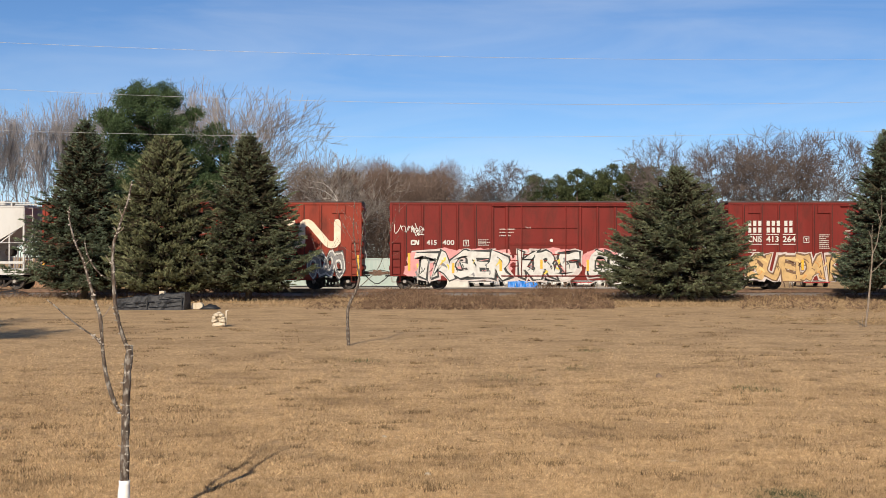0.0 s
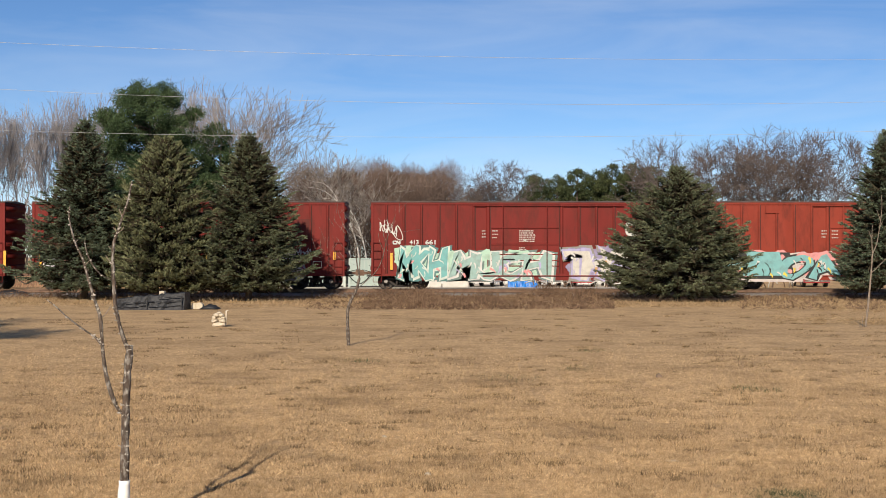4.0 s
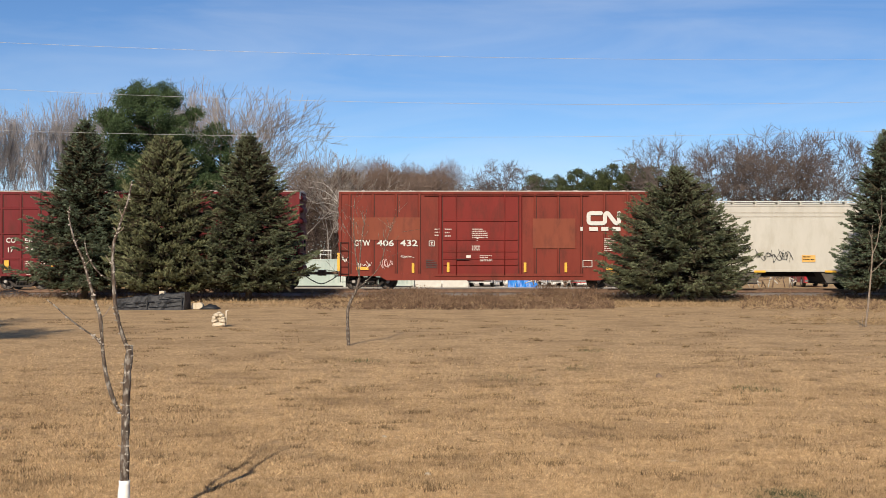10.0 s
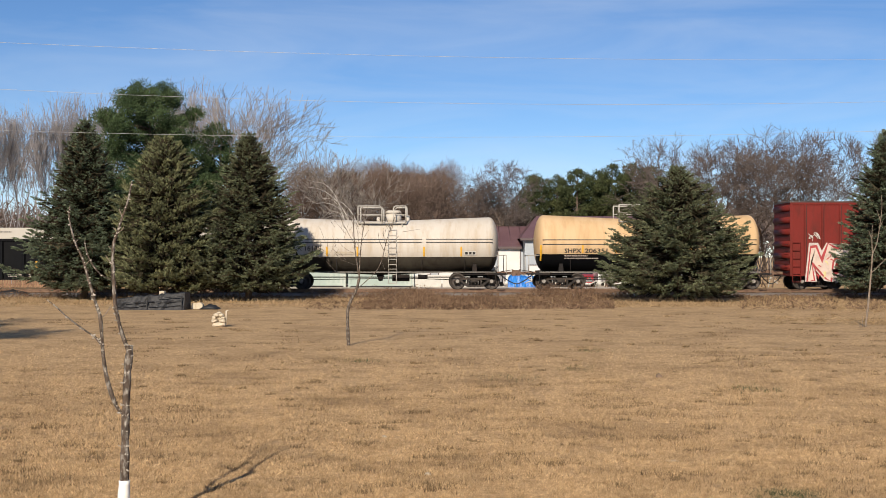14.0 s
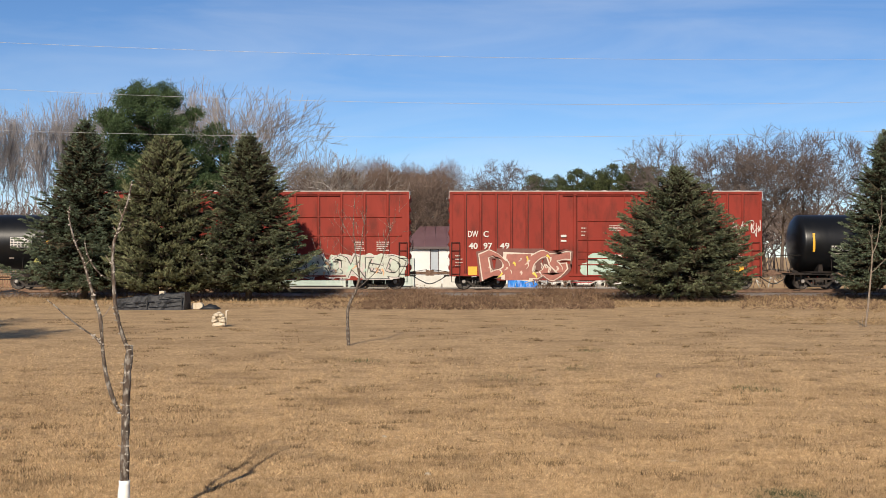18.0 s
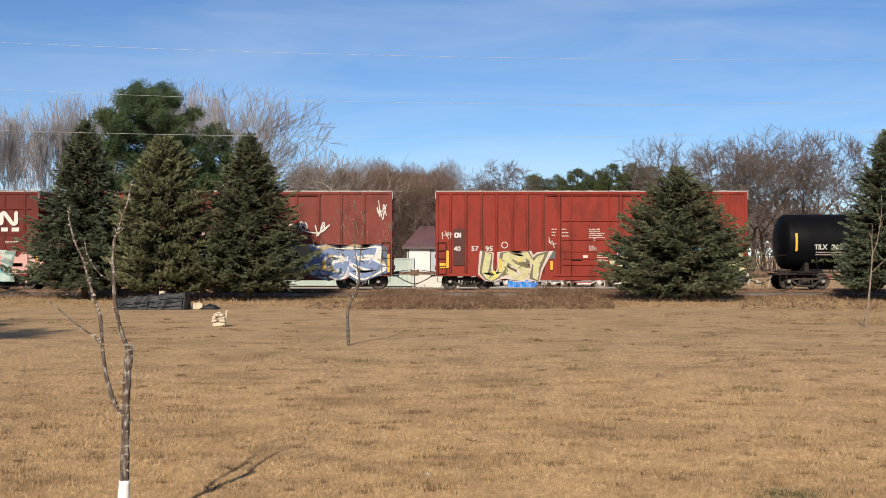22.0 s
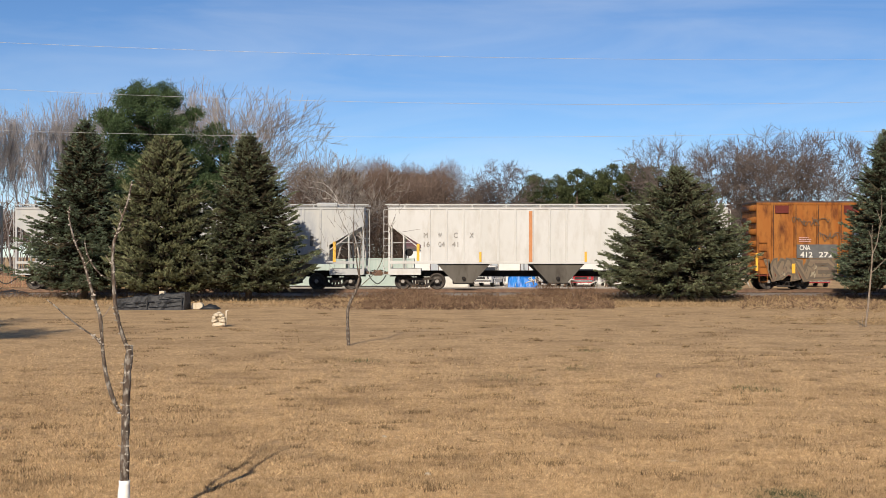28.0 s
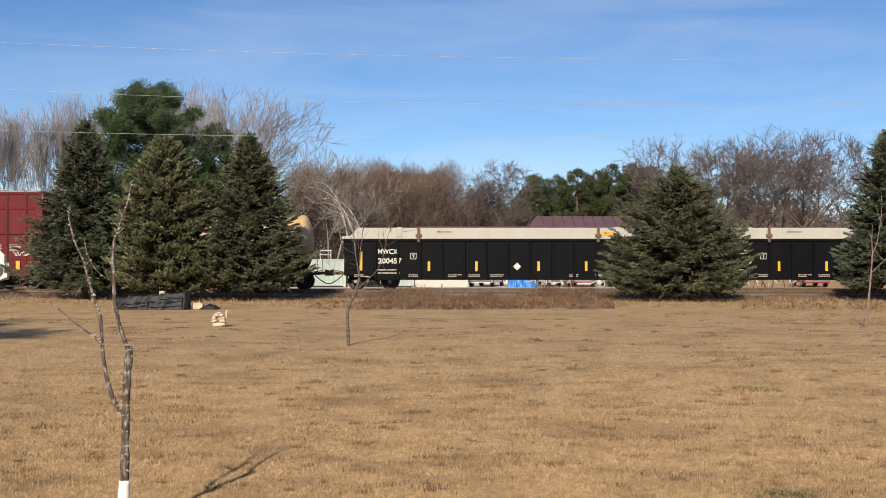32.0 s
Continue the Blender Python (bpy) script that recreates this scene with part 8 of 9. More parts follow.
c = tan_tank(17, "tan tank wagon with a black belly and white patch", platform=(0.37, 0.60), dome=0.565, ladder_at=0.545)
c.text("SHPX", 755, 785, 440, 448, M_BLACKMARK, 0.02), c.text("206351", 791, 831, 440, 448, M_BLACKMARK, 0.02)
c.text("LIMESTONE SLURRY", 984, 1034, 436, 439.5, M_SCRAP, 0.0), c.words(864, 916, 437, 440, 1, 4, M_SCRAP)
c.rect(978, 1038, 396, 424, M_PALEPATCH, "pale_patch", 1, "pale repainted patch")
c.stripe(713, 434, 462, 3), c.stripe(787, 434, 448, 3), c.stripe(846, 434, 448, 3), c.stripe(978, 434, 448, 3), c.stripe(1036, 434, 448, 3)
c.words(755, 815, 452, 461, 2, 4), c.words(840, 874, 452, 465, 4, 1, spray((0.55, 0.58, 0.25))), c.words(990, 1028, 453, 468, 5, 1, spray((0.5, 0.5, 0.25))), c.frame_mark(948, 967, 453, 464, fill=False)

# 18
c = boxcar("oxide red boxcar with large red and cream graffiti", *slot(18), P_RED, pitch=31, vents=(160, 230))
c.ref = 1290
c.scrawl(1320, 1346, 410, 428, M_WHITE, 181, 1.4, 3)
c.piece("NOMAS", 1322, 1490, 436, 494, (0.68, 0.54, 0.46), (0.42, 0.04, 0.045), None, 182, ((0.72, 0.64, 0.30), WHT))
c.ref = -108
c.piece("ER", 0, 68, 438, 494, (0.72, 0.66, 0.40), RED_, (0.70, 0.45, 0.12), 183, (WHT, RED_))
c.stripe(56, 448, 470), c.words(62, 76, 402, 420, 3, 1)
c.piece("KUTS", 120, 380, 440, 494, (0.70, 0.55, 0.25), RED_, None, 184, (WHT,))
door_notes(c, 112, 240)

# 19
c = tank("black tank wagon lettered for liquid ammonium nitrate", *slot(19), P_GLOSSBLACK, top=379.0, bottom=478.0, off=45.0, dome=0.525, platform=(0.435, 0.61), high=24.0, ladder_at=0.465)
c.ref = 440
c.text("709496", 498, 551, 433, 443, bold=0.02), c.text("X", 478, 488, 433, 443, bold=0.02)
for a in (559, 631, 752, 847):
    c.stripe(a, 424, 441, 4)
c.stripe(939, 424, 456, 4)
c.words(583, 613, 441, 468, 8, 2), c.words(725, 743, 413, 420, 2, 1), c.words(720, 742, 432, 443, 4, 2), c.rect(720, 743, 446, 464, spray(YLW), "yellow_label")
c.rect(807, 832, 427, 441, M_YELLOW, "yellow_label"), c.words(810, 829, 430, 439, 2, 1, M_BLACKMARK)
c.text("AMMONIUM", 810, 838, 443, 447.5, bold=0.02), c.text("NITRATE", 813, 835, 449, 453, bold=0.02), c.text("LIQUID", 815, 833, 454.5, 458.5, bold=0.02)
c.data_panel(873, 911, 420, 438, 6, 4), c.diamond(916, 464, 7, spray((0.75, 0.72, 0.25)), "yellow diamond placard"), c.words(760, 790, 445, 449, 2, 3), c.words(868, 878, 456, 460, 1, 2)
c.rect(651, 744, 383.5, 385, M_WHITE, "white_edge", rows=1)

# 20
c = boxcar("tall bright red boxcar with pale washed graffiti", *slot(20), P_BRIGHT, hi=True, door=(220, 336), pitch=41.0, first=28, rails=(384, 417))
c.ref = 535
c.scrawl(563, 596, 362, 385, M_WHITE, 201, 1.8, 3), c.scrawl(566, 590, 388, 410, M_WHITE, 202, 1.6, 3)
c.text("DWC", 572, 597, 427, 436, bold=0.02), c.text("40", 572, 586, 443, 452, bold=0.02), c.text("146", 610, 634, 443, 452, bold=0.02)
c.cloud(560, 640, 446, 494, spray((0.42, 0.56, 0.52)), 203, 10), c.cloud(625, 765, 446, 494, spray((0.62, 0.48, 0.44)), 204, 18), c.cloud(745, 880, 446, 492, spray((0.60, 0.50, 0.44)), 205, 16), c.cloud(870, 1085, 450, 492, spray((0.52, 0.56, 0.46)), 206, 22)
c.piece("WIDL", 630, 765, 452, 492, (0.58, 0.47, 0.42), (0.035, 0.03, 0.03), None, 207, (GRY,), fat=0.02, rim=0.085)
c.piece("RAOKED", 880, 1080, 454, 490, (0.54, 0.55, 0.46), (0.06, 0.06, 0.05), None, 208, (MINT, (0.7, 0.4, 0.2)), fat=0.02, rim=0.045)
c.piece("OC", 768, 866, 448, 488, (0.50, 0.22, 0.18), (0.14, 0.10, 0.08), None, 209, (WHT,), fat=0.03, rim=0.05)
c.rect(654, 672, 462, 470, M_YELLOW, "yellow_label"), c.rect(852, 868, 462, 470, M_YELLOW, "yellow_label"), c.rect(1037, 1054, 466, 474, M_YELLOW, "yellow_label"), c.rect(577, 592, 469, 475, M_YELLOW, "yellow_label")
c.words(770, 782, 405, 430, 4, 1), c.disc(815, 422, 3.2, M_WHITE), c.words(788, 845, 432, 435, 1, 5), c.words(798, 822, 437, 441, 1, 3), c.words(996, 1014, 428, 446, 5, 2), c.words(1035, 1058, 428, 446, 5, 2), c.words(748, 762, 414, 424, 3, 1)

# 21
c = boxcar("tall bright red boxcar with outlined and mint-green graffiti", *slot(21), P_BRIGHT, hi=True, door=(222, 331), pitch=27.3, first=28)
c.ref = 675
c.text("DW", 708, 726, 409, 420, bold=0.02), c.text("C", 735, 744, 409, 420, bold=0.02), c.text("40", 709, 725, 430, 441, bold=0.02), c.text("97", 735, 751, 430, 441, bold=0.02), c.text("49", 764, 781, 430, 441, bold=0.02)
c.piece("DICS", 735, 880, 446, 492, (0.36, 0.12, 0.085), (0.68, 0.58, 0.48), None, 211, ((0.66, 0.5, 0.4), YLW), fat=0.035, rim=0.06)
c.rect(708, 724, 472, 487, M_YELLOW, "yellow_label"), c.rect(788, 807, 474, 481, M_YELLOW, "yellow_label"), c.rect(868, 885, 474, 480, M_YELLOW, "yellow_label")
c.rect(872, 882, 416, 420, M_WHITE, "white_slip"), c.rect(872, 882, 425, 428, M_WHITE, "white_slip"), c.words(908, 918, 403, 422, 3, 1), c.words(958, 986, 399, 410, 4, 2)
c.rect(966, 980, 451, 462, M_PALEPATCH, "paper_slip"), c.words(685, 698, 452, 476, 4, 1)
c.ref = 187
c.cloud(536, 632, 444, 490, spray(MINT), 212, 12), c.cloud(420, 540, 448, 490, spray((0.45, 0.60, 0.50)), 213, 12)
c.cloud(628, 652, 470, 492, spray((0.66, 0.36, 0.36)), 214, 5)
c.scrawl(688, 738, 390, 420, M_WHITE, 215, 1.8, 5)
c.words(690, 710, 432, 438, 2, 3), c.words(690, 708, 450, 464, 4, 2), c.frame_mark(663, 680, 451, 463, fill=False), c.rect(690, 708, 470, 484, M_YELLOW, "yellow_label"), c.rect(608, 624, 472, 478, M_YELLOW, "yellow_label")
c.words(643, 652, 452, 464, 3, 1), c.words(545, 570, 434, 438, 1, 3)

# 22
c = tank("glossy black tank wagon with a railed dome", *slot(22), P_GLOSSBLACK, top=379.0, bottom=482.0, off=44.0, dome=0.56, platform=(0.41, 0.60), high=24.0, ladder_at=0.49)
c.ref = 803
c.stripe(832, 413, 446, 4), c.stripe(945, 421, 437, 4), c.stripe(1019, 421, 437, 4)
c.text("TCLX", 863, 884, 435, 444, bold=0.02), c.text("205026", 888, 925, 435, 444, bold=0.02), c.frame_mark(957, 967, 429, 439)
c.words(863, 914, 448, 456, 2, 5), c.words(1002, 1020, 401, 412, 4, 2), c.words(995, 1006, 451, 464, 4, 1), c.words(1052, 1080, 400, 403, 1, 4)
c.rect(1003, 1110, 382, 384, M_CAP, "platform_edge", rows=1)
c.ref = 315
c.rect(600, 626, 424, 436, M_YELLOW, "yellow_label"), c.stripe(644, 424, 438, 4), c.stripe(760, 413, 446, 4), c.data_panel(717, 756, 417, 440, 7, 5), c.words(717, 742, 446, 460, 4, 2), c.words(565, 590, 399, 402, 1, 4), c.words(690, 702, 460, 464, 1, 2)

# 23
c = boxcar("tall brown-red boxcar with panelled sides and pastel graffiti", *slot(23), P_BROWNRED, hi=True, door=(220, 334), pitch=36.0, first=27, rails=(370, 415))
c.ref = 857
for r, y in ((0, 383), (1, 399)):
    for a, b in ((890, 917), (935, 959), (972, 991)):
        n = 3 if a != 972 else 2
        for k in range(n):
            c.rect(a + (b - a) * k / n, a + (b - a) * (k + 0.8) / n, y, y + 10, M_WHITE, "name_bar", rows=1)
c.text("CNA", 891, 915, 419, 428, bold=0.02), c.text("405", 936, 956, 419, 428, bold=0.02), c.text("648", 972, 992, 419, 428, bold=0.02), c.frame_mark(1011, 1020, 424, 434)
c.cloud(888, 925, 462, 490, spray(PNK), 231, 8), c.cloud(918, 1075, 442, 492, spray((0.36, 0.44, 0.34)), 232, 18)
c.piece("CAPERS", 920, 1075, 446, 490, (0.24, 0.29, 0.22), (0.56, 0.60, 0.50), None, 233, (PNK, WHT, MINT), fat=0.02, rim=0.05)
c.rect(893, 912, 466, 473, M_YELLOW, "yellow_label"), c.stripe(860, 443, 476), c.stripe(972, 463, 480, 8), c.words(890, 910, 446, 452, 2, 2)
c.ref = 368
c.cloud(420, 590, 444, 494, spray((0.40, 0.44, 0.32)), 234, 18), c.cloud(690, 925, 444, 488, spray((0.62, 0.34, 0.30)), 235, 22)
c.piece("BASSUE", 706, 870, 448, 494, (0.42, 0.55, 0.48), (0.16, 0.30, 0.30), (0.42, 0.58, 0.55), 236, (CYN, WHT, PNK), fat=0.03, rim=0.06)
c.wave_logo(825, 888, 374, 400, 7.0), web_bars(c, 823, 890, 403, 410)
door_notes(c, 592, 700, True), c.words(790, 812, 427, 443, 5, 2), c.words(825, 845, 424, 434, 3, 2), c.words(865, 890, 427, 432, 2, 3)
c.stripe(583, 464, 482), c.stripe(707, 464, 482), c.stripe(790, 458, 475), c.rect(878, 896, 466, 472, M_YELLOW, "yellow_label"), c.stripe(922, 443, 478)
c.scrawl(904, 918, 455, 490, spray((0.5, 0.45, 0.42)), 237, 1.5, 2)

# 24
c = boxcar("tall dusty red boxcar with white scrawl and purple graffiti", *slot(24), P_DUSTY, hi=True, door=(219, 331), pitch=40.0, first=23)
c.ref = 511
c.scrawl(516, 566, 388, 410, M_WHITE, 241, 2.0, 4)
c.text("CNA", 540, 564, 416, 425, bold=0.02), c.text("406", 540, 563, 427, 436, bold=0.02), c.text("256", 580, 602, 427, 436, bold=0.02), c.frame_mark(669, 679, 427, 436)
c.scrawl(590, 740, 403, 432, M_WHITE, 242, 3.0, 6), c.scrawl(740, 860, 403, 436, spray((0.62, 0.50, 0.42)), 243, 3.0, 4), c.scrawl(876, 958, 386, 420, M_WHITE, 244, 3.4, 3), c.scrawl(1038, 1056, 354, 396, M_WHITE, 245, 2.4, 2)
c.cloud(548, 780, 462, 494, spray(PUR), 246, 20)
c.piece("HAETR", 552, 752, 442, 484, LAV, (0.08, 0.06, 0.11), None, 247, (PUR, WHT, (0.33, 0.33, 0.38)), fat=0.04, rim=0.085)
c.cloud(740, 782, 452, 476, spray((0.50, 0.05, 0.16)), 248, 5)
c.cloud(815, 1050, 434, 490, spray((0.42, 0.34, 0.18)), 249, 22)
c.piece("CHGS", 822, 1036, 438, 488, (0.16, 0.24, 0.42), (0.70, 0.70, 0.66), None, 250, (BLU, LAV, BLK, WHT), fat=0.03, rim=0.085)
c.rect(776, 796, 483, 488, M_YELLOW, "yellow_label"), c.stripe(862, 462, 478, 6), c.stripe(943, 462, 478, 6), c.stripe(1058, 450, 482)
c.rect(778, 786, 448, 456, M_PALEPATCH, "paper_slip"), c.words(775, 795, 412, 432, 4, 2)
c.cloud(990, 1050, 468, 490, spray((0.30, 0.33, 0.18)), 251, 8)

# 25
c = boxcar("tall bright red boxcar with blue and lime graffiti", *slot(25), P_BRIGHT, hi=True, door=(218, 328), pitch=27.3, first=26)
c.ref = 653
c.rect(684, 704, 406, 470, P_DARKPATCH, "dark_patch", 0), c.scrawl(664, 686, 408, 424, M_WHITE, 252, 1.5, 3), c.wave_logo(686, 698, 412, 421, 2.4)
c.text("40", 685, 697, 436, 445, bold=0.02), c.text("57", 716, 729, 436, 445, bold=0.02), c.text("95", 741, 754, 436, 445, bold=0.02)
c.disc(775, 434, 6, M_WHITE), c.disc(775, 434, 4.6, P_BRIGHT, layer=2)
c.piece("USY", 738, 845, 450, 494, (0.55, 0.52, 0.26), (0.14, 0.12, 0.06), None, 253, (YLW, (0.6, 0.55, 0.4)), fat=0.035)
c.stripe(674, 444, 474), c.rect(660, 674, 466, 475, M_YELLOW, "yellow_label"), c.stripe(767, 458, 476, 5), c.stripe(858, 462, 478), c.rect(845, 865, 445, 458, M_GREYPATCH, "grey_patch")
c.scrawl(850, 862, 416, 442, M_WHITE, 254, 2.0, 1), door_notes(c, 872, 980, True)
c.ref = 165
c.cloud(480, 705, 436, 492, spray((0.50, 0.52, 0.28)), 255, 22)
c.piece("ZABEL", 494, 700, 440, 494, (0.12, 0.42, 0.50), (0.03, 0.03, 0.035), None, 256, (CYN, BLU, ORG, WHT), fat=0.025, rim=0.10)
c.wave_logo(586, 645, 385, 409, 7.0), web_bars(c, 567, 652, 412, 419)
c.scrawl(673, 706, 416, 430, M_WHITE, 257, 1.3, 4)
c.words(640, 655, 434, 462, 6, 2), c.rect(640, 652, 471, 476, M_YELLOW, "yellow_label")

# 26, 27: black tank wagons
def black_tank(i, num, label):
    c = tank(label, *slot(i), P_DULLBLACK, top=378.0, bottom=478.0, off=45.0, dome=0.48, platform=(0.425, 0.615), high=24.0, ladder_at=0.57)
    c.ref = 780
    c.stripe(804, 413, 445, 4), c.stripe(912, 422, 437, 4), c.stripe(984, 422, 437, 4)
    c.text("TILX", 836, 859, 433, 442, bold=0.03), c.text(num, 866, 907, 433, 442, bold=0.03), c.words(839, 898, 446, 454, 2, 6)
    c.words(932, 962, 445, 458, 5, 2), c.rect(931, 956, 460, 467, M_YELLOW, "yellow_label")
    c.ref = 292
    c.stripe(652, 421, 437, 4), c.rect(624, 649, 428, 441, M_YELLOW, "yellow_label"), c.stripe(746, 413, 445, 4), c.data_panel(706, 742, 425, 444, 6, 5), c.diamond(725, 467, 7, M_WHITE), c.frame_mark(690, 705, 449, 459, fill=False), c.words(580, 640, 450, 455, 2, 4), c.words(645, 686, 450, 455, 2, 3)
    c.ref = 780
    return c


c = black_tank(26, "202012", "black tank wagon with white scribbled tags")
c.scrawl(1055, 1092, 416, 446, M_WHITE, 261, 2.2, 5), c.scrawl(966, 1010, 440, 460, M_WHITE, 262, 1.6, 5), c.scrawl(894, 918, 445, 458, M_WHITE, 263, 1.4, 3), c.scrawl(836, 886, 456, 468, spray((0.25, 0.24, 0.10)), 264, 1.6, 5), c.scrawl(1014, 1032, 446, 466, spray((0.35, 0.35, 0.33)), 265, 1.4, 3), c.words(984, 1010, 444, 456, 3, 2, spray(LIM))
c = black_tank(27, "202011", "black tank wagon with yellow reflectors")
c.words(960, 1000, 428, 440, 2, 3)

# 28
c = boxcar("tall maroon-red boxcar with panelled sides and an outlined tag", *slot(28), P_MAROON, hi=True, door=(210, 344), pitch=36.5, first=27, rails=(369, 414, 459))
c.ref = 870
c.text("IC", 905, 916, 421, 430, bold=0.02), c.text("21", 905, 917, 438, 447, bold=0.02), c.text("07", 937, 950, 438, 447, bold=0.02), c.text("6", 966, 974, 438, 447, bold=0.02), c.frame_mark(1001, 1010, 437, 447)
c.piece("SAD", 902, 956, 462, 482, (0.20, 0.045, 0.045), (0.68, 0.56, 0.48), None, 281, fat=0.03, rim=0.07), c.piece("AREO", 964, 1040, 462, 484, (0.18, 0.04, 0.04), (0.66, 0.50, 0.46), None, 282, fat=0.03, rim=0.07)
c.rect(873, 889, 480, 485, M_YELLOW, "yellow_label"), c.stripe(904, 460, 476, 7)
c.ref = 382
c.words(678, 712, 372, 384, 3, 2), c.words(601, 612, 401, 412, 3, 1)
for a in (644, 655, 664, 674):
    c.disc(a, 439, 2.5, M_WHITE if a != 674 else spray(ORG))
c.rect(651, 660, 446, 454, M_WHITE, "paper_slip"), c.words(624, 645, 458, 461, 1, 1), c.words(680, 700, 458, 461, 1, 2), c.scrawl(760, 782, 462, 484, spray((0.66, 0.48, 0.46)), 283, 1.8, 3)
c.stripe(604, 450, 466), c.stripe(716, 450, 466), c.stripe(824, 461, 478), c.stripe(901, 461, 478, 8), c.rect(918, 936, 479, 484, M_YELLOW, "yellow_label")
c.words(855, 876, 432, 454, 7, 2), c.words(886, 908, 432, 446, 5, 2), c.words(858, 872, 468, 486, 5, 1)

# 29..31: covered hoppers
c = hopper("cream covered hopper wagon with black reporting marks", *slot(29), P_CREAM, top=364.0, floor=470.0, slope=56.0, bays=3, smooth=True, hatch=False, off=54.0)
c.ref = 985
c.text("WFRX", 1052, 1094, 404, 415, M_BLACKMARK, 0.0), c.text("849873", 1051, 1108, 423, 434, M_BLACKMARK, 0.0)
c.rect(1038, 1078, 463, 468, spray((0.72, 0.38, 0.14)), "orange_label"), c.rect(1410, 1450, 463, 468, spray((0.72, 0.38, 0.14)), "orange_label"), c.rect(1478, 1520, 463, 468, spray((0.72, 0.38, 0.14)), "orange_label")
c.rect(1042, 1510, 378, 379, spray((0.5, 0.46, 0.38)), "side_bead", rows=1), c.scrawl(1120, 1140, 438, 448, M_CREAMSTONE, 291, 1.2, 2), c.words(1460, 1490, 434, 446, 4, 2, M_CREAMSTONE)
c = hopper("grey-white covered hopper wagon with streaked paint", *slot(30), P_BLUEWHITE, top=371.0, floor=464.0, slope=64.0, posts=16, off=58.0)
c.ref = 266
c.stripe(833, 428, 464, 5), c.stripe(722, 443, 462, 4), c.stripe(632, 443, 462, 4), c.stripe(330, 428, 464, 5), c.data_panel(757, 774, 442, 458, 3, 2), c.rect(790, 796, 418, 436, M_GREYPATCH, "grey_patch"), c.disc(767, 423, 5, spray((0.72, 0.46, 0.38))), c.rect(787, 804, 443, 458, M_PALEPATCH, "pale_patch")
c.scrawl(435, 490, 446, 460, spray((0.05, 0.08, 0.30)), 301, 3.5, 4)
c = hopper("white covered hopper wagon with a rust-stained rib", *slot(31), P_WHITECAR, top=371.0, floor=464.0, slope=60.0, hatch=False, posts=16, off=58.0)
c.ref = 685
for tx, a, y in (("M", 750, 412), ("W", 775, 412), ("C", 803, 412), ("X", 831, 412), ("16", 750, 428), ("04", 776, 428), ("41", 800, 428)):
    c.text(tx, a, a + (7 if len(tx) == 1 else 11), y, y + 9, spray((0.30, 0.28, 0.25)), 0.0)
c.rect(936, 942, 374, 464, spray((0.55, 0.22, 0.07)), "rust_streak", 4, "rust streak down a rib")
c.stripe(740, 432, 462, 5), c.stripe(850, 446, 464, 4), c.stripe(1036, 446, 464, 4), c.stripe(1125, 446, 464, 4), c.stripe(1236, 432, 464, 5), c.data_panel(1195, 1210, 445, 454, 3, 2)

# 32: rusted ochre boxcar
c = boxcar("rusted ochre boxcar with a red door and faded cross mark", *slot(32), P_OCHRE, door=(200, 348), pitch=40.0, first=28, door_paint=P_BRICK, vents=(33, 155, 372, 512), sill_paint=P_BROWNRED)
c.ref = 607
c.rect(678, 750, 433, 457, M_GREYPATCH, "grey_patch", 0)
c.text("CNA", 683, 702, 434, 443, bold=0.02), c.text("412", 684, 706, 446, 456, bold=0.02), c.text("272", 717, 742, 446, 456, bold=0.02), c.words(682, 706, 420, 430, 3, 2, spray((0.66, 0.40, 0.34)))
c.scrawl(660, 735, 380, 404, spray((0.10, 0.055, 0.02)), 321, 2.4, 5), c.scrawl(712, 790, 406, 428, spray((0.12, 0.07, 0.035)), 322, 2.0, 6), c.rect(778, 788, 413, 417, M_WHITE, "white_slip")
c.piece("WAVEY", 622, 760, 462, 492, (0.18, 0.13, 0.08), (0.10, 0.075, 0.05), None, 323, ((0.32, 0.27, 0.18),), fat=0.02, edge=(0.16, 0.11, 0.06))
c.rect(762, 786, 476, 494, spray((0.06, 0.14, 0.28)), "blue_patch", 1), c.stripe(607, 448, 480), c.stripe(672, 467, 484, 6), c.stripe(752, 467, 484, 6)
c.rect(856, 872, 462, 468, M_YELLOW, "yellow_label"), c.words(825, 860, 424, 430, 2, 3), c.words(866, 890, 452, 466, 3, 2), c.rect(903, 928, 455, 464, M_GREYPATCH, "grey_patch")
for r in range(2):
    s = Shape()
    c.ribbon(s, [(1025, 397 + r * 0), (1088, 442)] if r == 0 else [(1025, 442), (1088, 397)], 11, joints=False)
    c.part("cross_mark", c.skin(s, 1 + r), spray((0.66, 0.33, 0.06)), "faded yellow cross mark")
c.words(1020, 1090, 380, 388, 1, 6, spray((0.16, 0.08, 0.03)))
c.piece("GANER", 960, 1080, 462, 486, (0.30, 0.17, 0.08), (0.14, 0.08, 0.04), None, 324, fat=0.02, edge=(0.20, 0.11, 0.05))
c.ref = 119
c.stripe(672, 448, 480), c.rect(610, 640, 384, 440, P_BROWNRED, "repair_patch", 0), c.frame_mark(612, 642, 454, 478, M_UNDER, fill=False), c.scrawl(618, 640, 412, 428, spray((0.12, 0.06, 0.03)), 325, 1.4, 3), c.scrawl(590, 660, 376, 386, spray((0.16, 0.08, 0.03)), 326, 1.6, 5)

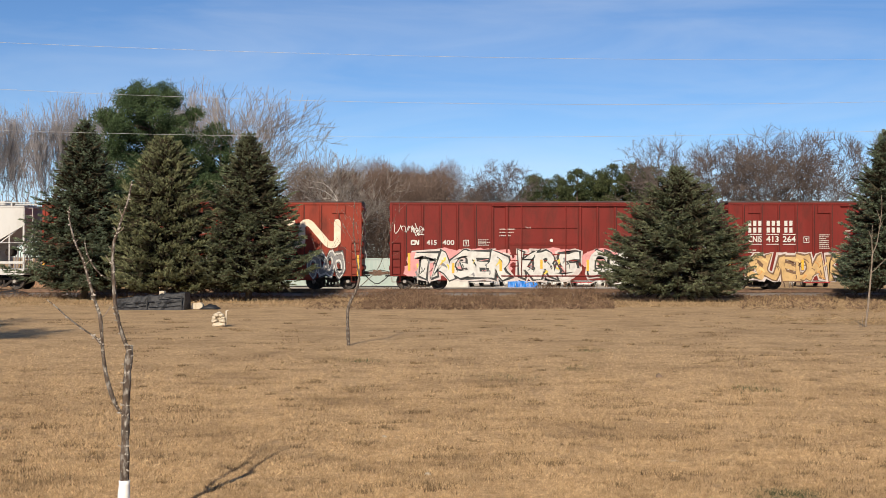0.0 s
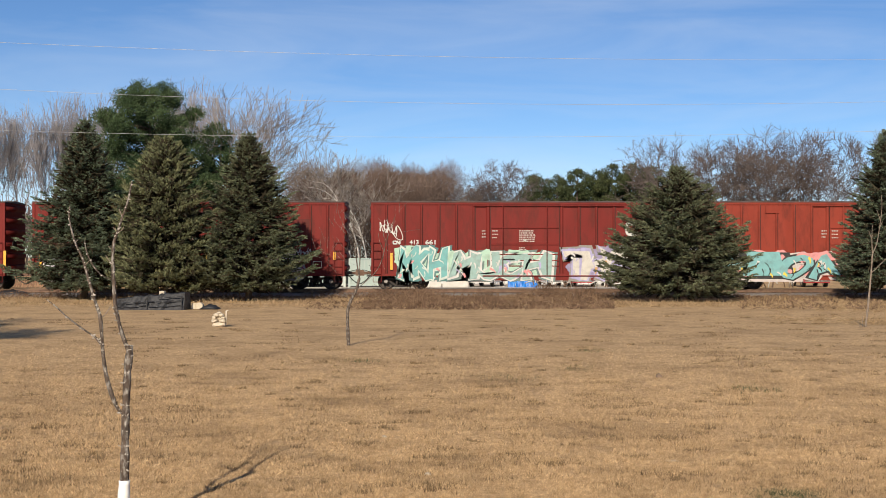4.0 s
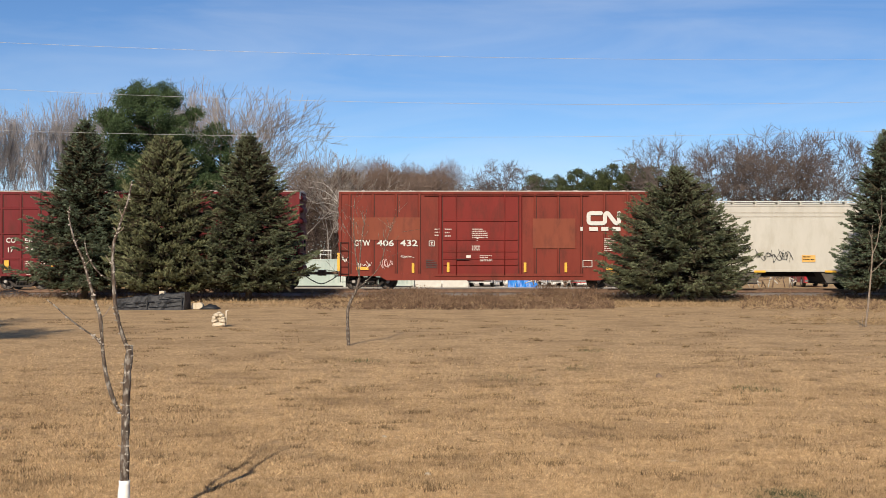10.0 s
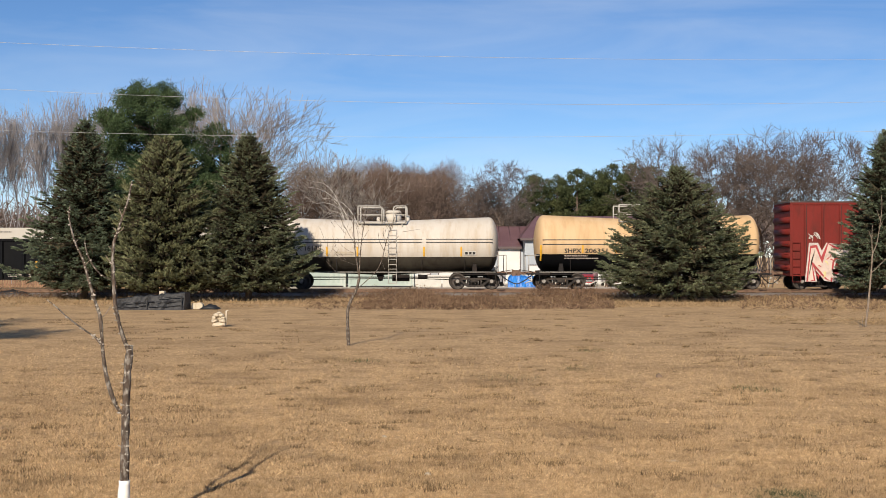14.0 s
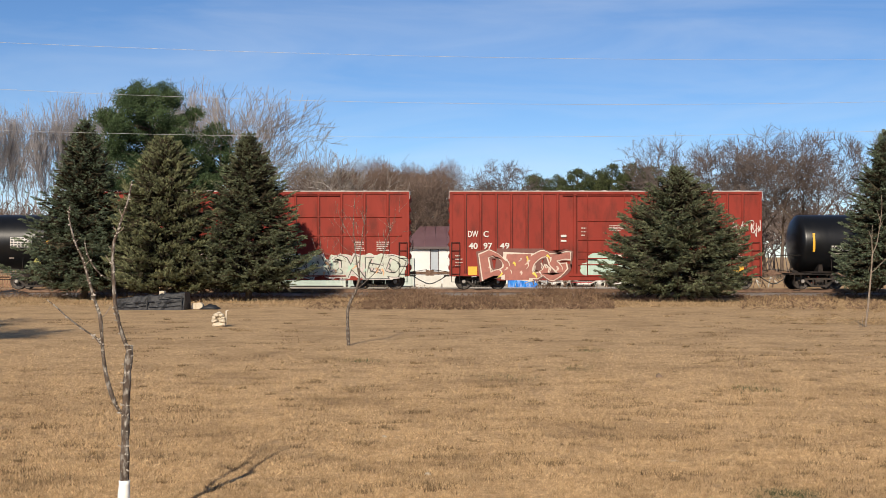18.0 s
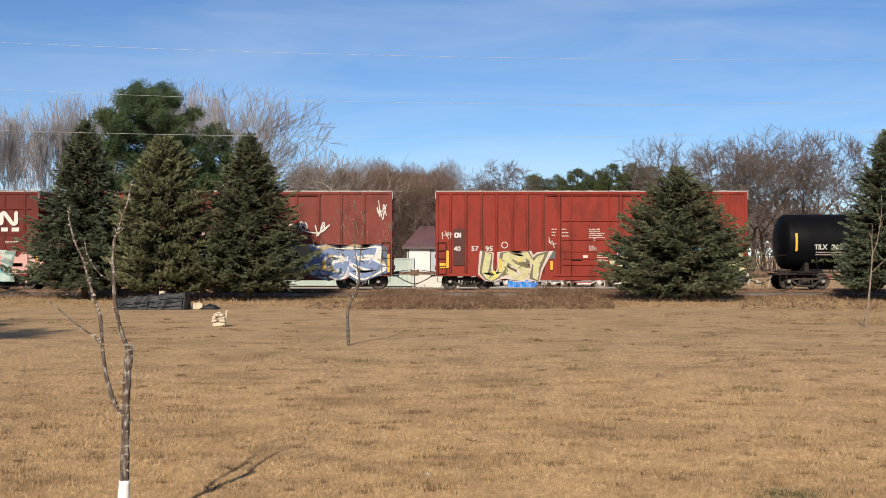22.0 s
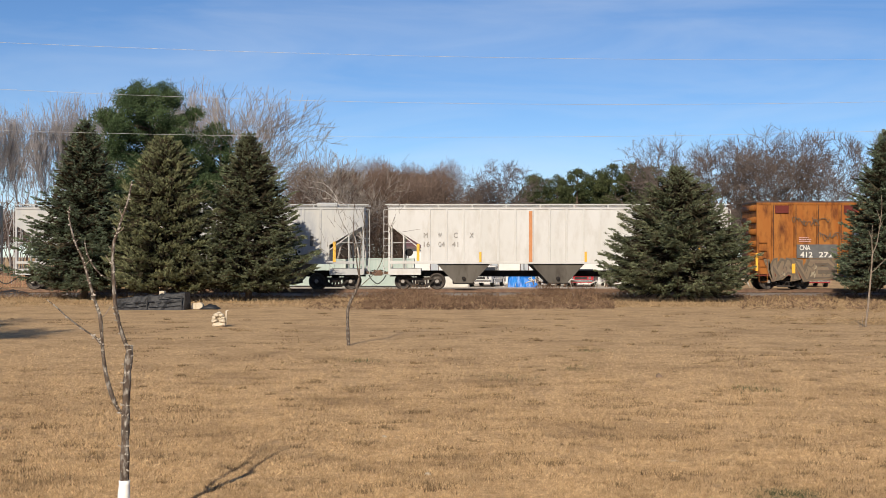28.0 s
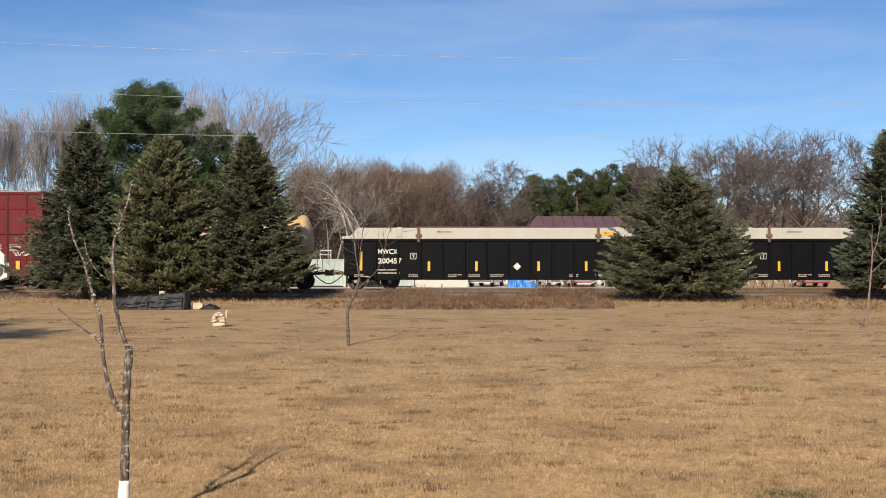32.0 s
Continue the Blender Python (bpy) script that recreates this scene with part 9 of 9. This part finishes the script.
# 33
c = maroon(33, ("17", "32", "25"), "tall maroon boxcar with panelled sides and white graffiti")
c.ref = 733
c.cloud(770, 800, 470, 492, spray((0.10, 0.45, 0.38)), 331, 6), c.cloud(920, 952, 480, 494, spray((0.10, 0.45, 0.38)), 332, 6)
c.piece("URBERT", 786, 935, 456, 496, (0.74, 0.74, 0.72), (0.07, 0.07, 0.07), None, 333, (WHT,), fat=0.06, rim=0.11)
c.scrawl(888, 920, 437, 452, M_WHITE, 334, 1.8, 4), c.scrawl(972, 1000, 458, 468, M_WHITE, 335, 1.6, 4), c.words(1022, 1048, 450, 474, 3, 1), c.words(766, 782, 449, 455, 1, 3)
c.ref = 245
c.piece("OUMBS", 592, 725, 450, 494, (0.06, 0.055, 0.05), (0.72, 0.72, 0.70), None, 336, fat=0.05, rim=0.11)
c.scrawl(642, 668, 436, 446, M_WHITE, 337, 2.0, 2), c.scrawl(722, 748, 462, 476, M_WHITE, 338, 1.6, 3), c.scrawl(750, 800, 444, 456, M_WHITE, 339, 1.8, 6)

# 34
c = tan_tank(34, "tan tank wagon with a black belly and railed dome", platform=(0.353, 0.592), dome=0.405, ladder_at=0.428, rail_gap=(0.17, 0.35))
c.ref = 875
c.text("SHPX", 920, 950, 440, 448, M_BLACKMARK, 0.02), c.text("206082", 958, 1002, 440, 448, M_BLACKMARK, 0.02), c.text("CALCIUM CARBONATE", 890, 985, 411, 415.5, M_SCRAP, 0.0), c.rect(888, 990, 416.5, 417.2, M_SCRAP, "thin_line", rows=1)
c.stripe(877, 434, 462, 3), c.stripe(956, 434, 448, 3), c.stripe(1030, 434, 448, 3), c.words(920, 980, 452, 458, 2, 4)
c.ref = 386
c.rect(667, 724, 395, 422, M_PALEPATCH, "pale_patch", 1, "pale repainted patch"), c.stripe(780, 434, 462, 3), c.stripe(650, 434, 448, 3), c.stripe(720, 434, 448, 3)
c.frame_mark(628, 648, 453, 464, fill=False), c.words(650, 700, 453, 466, 4, 2, spray((0.45, 0.45, 0.22))), c.words(718, 740, 453, 464, 4, 1, spray((0.55, 0.58, 0.2))), c.words(670, 716, 435, 438, 1, 4, M_SCRAP)

for i, num in ((35, "200457"), (36, "200450")):
    c = gondola("dark grey-black gondola wagon with a white moulded cover", *slot(i))
    c.ref = 0
    c.text("MWCX", 62, 97, 441, 450, bold=0.03), c.text(num, 62, 104, 457, 467, bold=0.03), c.frame_mark(119, 130, 448, 459)
    c.words(62, 100, 477, 488, 2, 2), c.words(166, 192, 410, 413, 1, 4, M_BLACKMARK)


# ---- what moves ----
def motions():
    """The whole train runs past at an almost even speed; its wheels roll."""
    for c in CARS:
        x0 = ((c.u0 + c.u1) / 2 - 784) / UNIT
        rows = [(0.0, LAG), (2.5, LAG + 0.07), (4.5, LAG + 0.04), (6.0, LAG), (7.7, LAG - 0.08), (9.0, LAG + 0.03), (9.6, LAG + 0.03), (10.0, 0.03), (11.0, 0.04), (12.0, 0.05), (13.0, 0.09), (14.0, 0.18),
                (15.0, 0.19), (17.0, 0.07), (18.0, -0.05), (19.0, -0.03), (20.0, -0.10), (21.0, -0.17), (22.0, -0.12), (23.0, -0.01), (25.0, 0.0), (28.0, 0.05), (29.0, 0.08), (31.0, 0.16), (32.0, 0.17)]
        walk(c.root, [(t, pose(x0 + lag - SPEED * t, TRACK, RAIL)) for t, lag in rows])
    turn = -math.degrees(SPEED / 0.42) / FPS
    for side, wheels in WHEELS.items():
        first = wheels[0]
        walk(first, [(i / FPS, pose(side * 0.89, 0, 0.42, 0, (i * turn) % 360.0, 0)) for i in range(32 * FPS + 1)])
        for w in wheels[1:]:
            w.rotation_mode = "QUATERNION"
            keys = w.animation_data_create()
            keys.action = first.animation_data.action
            keys.action_slot = first.animation_data.action_slot


motions()
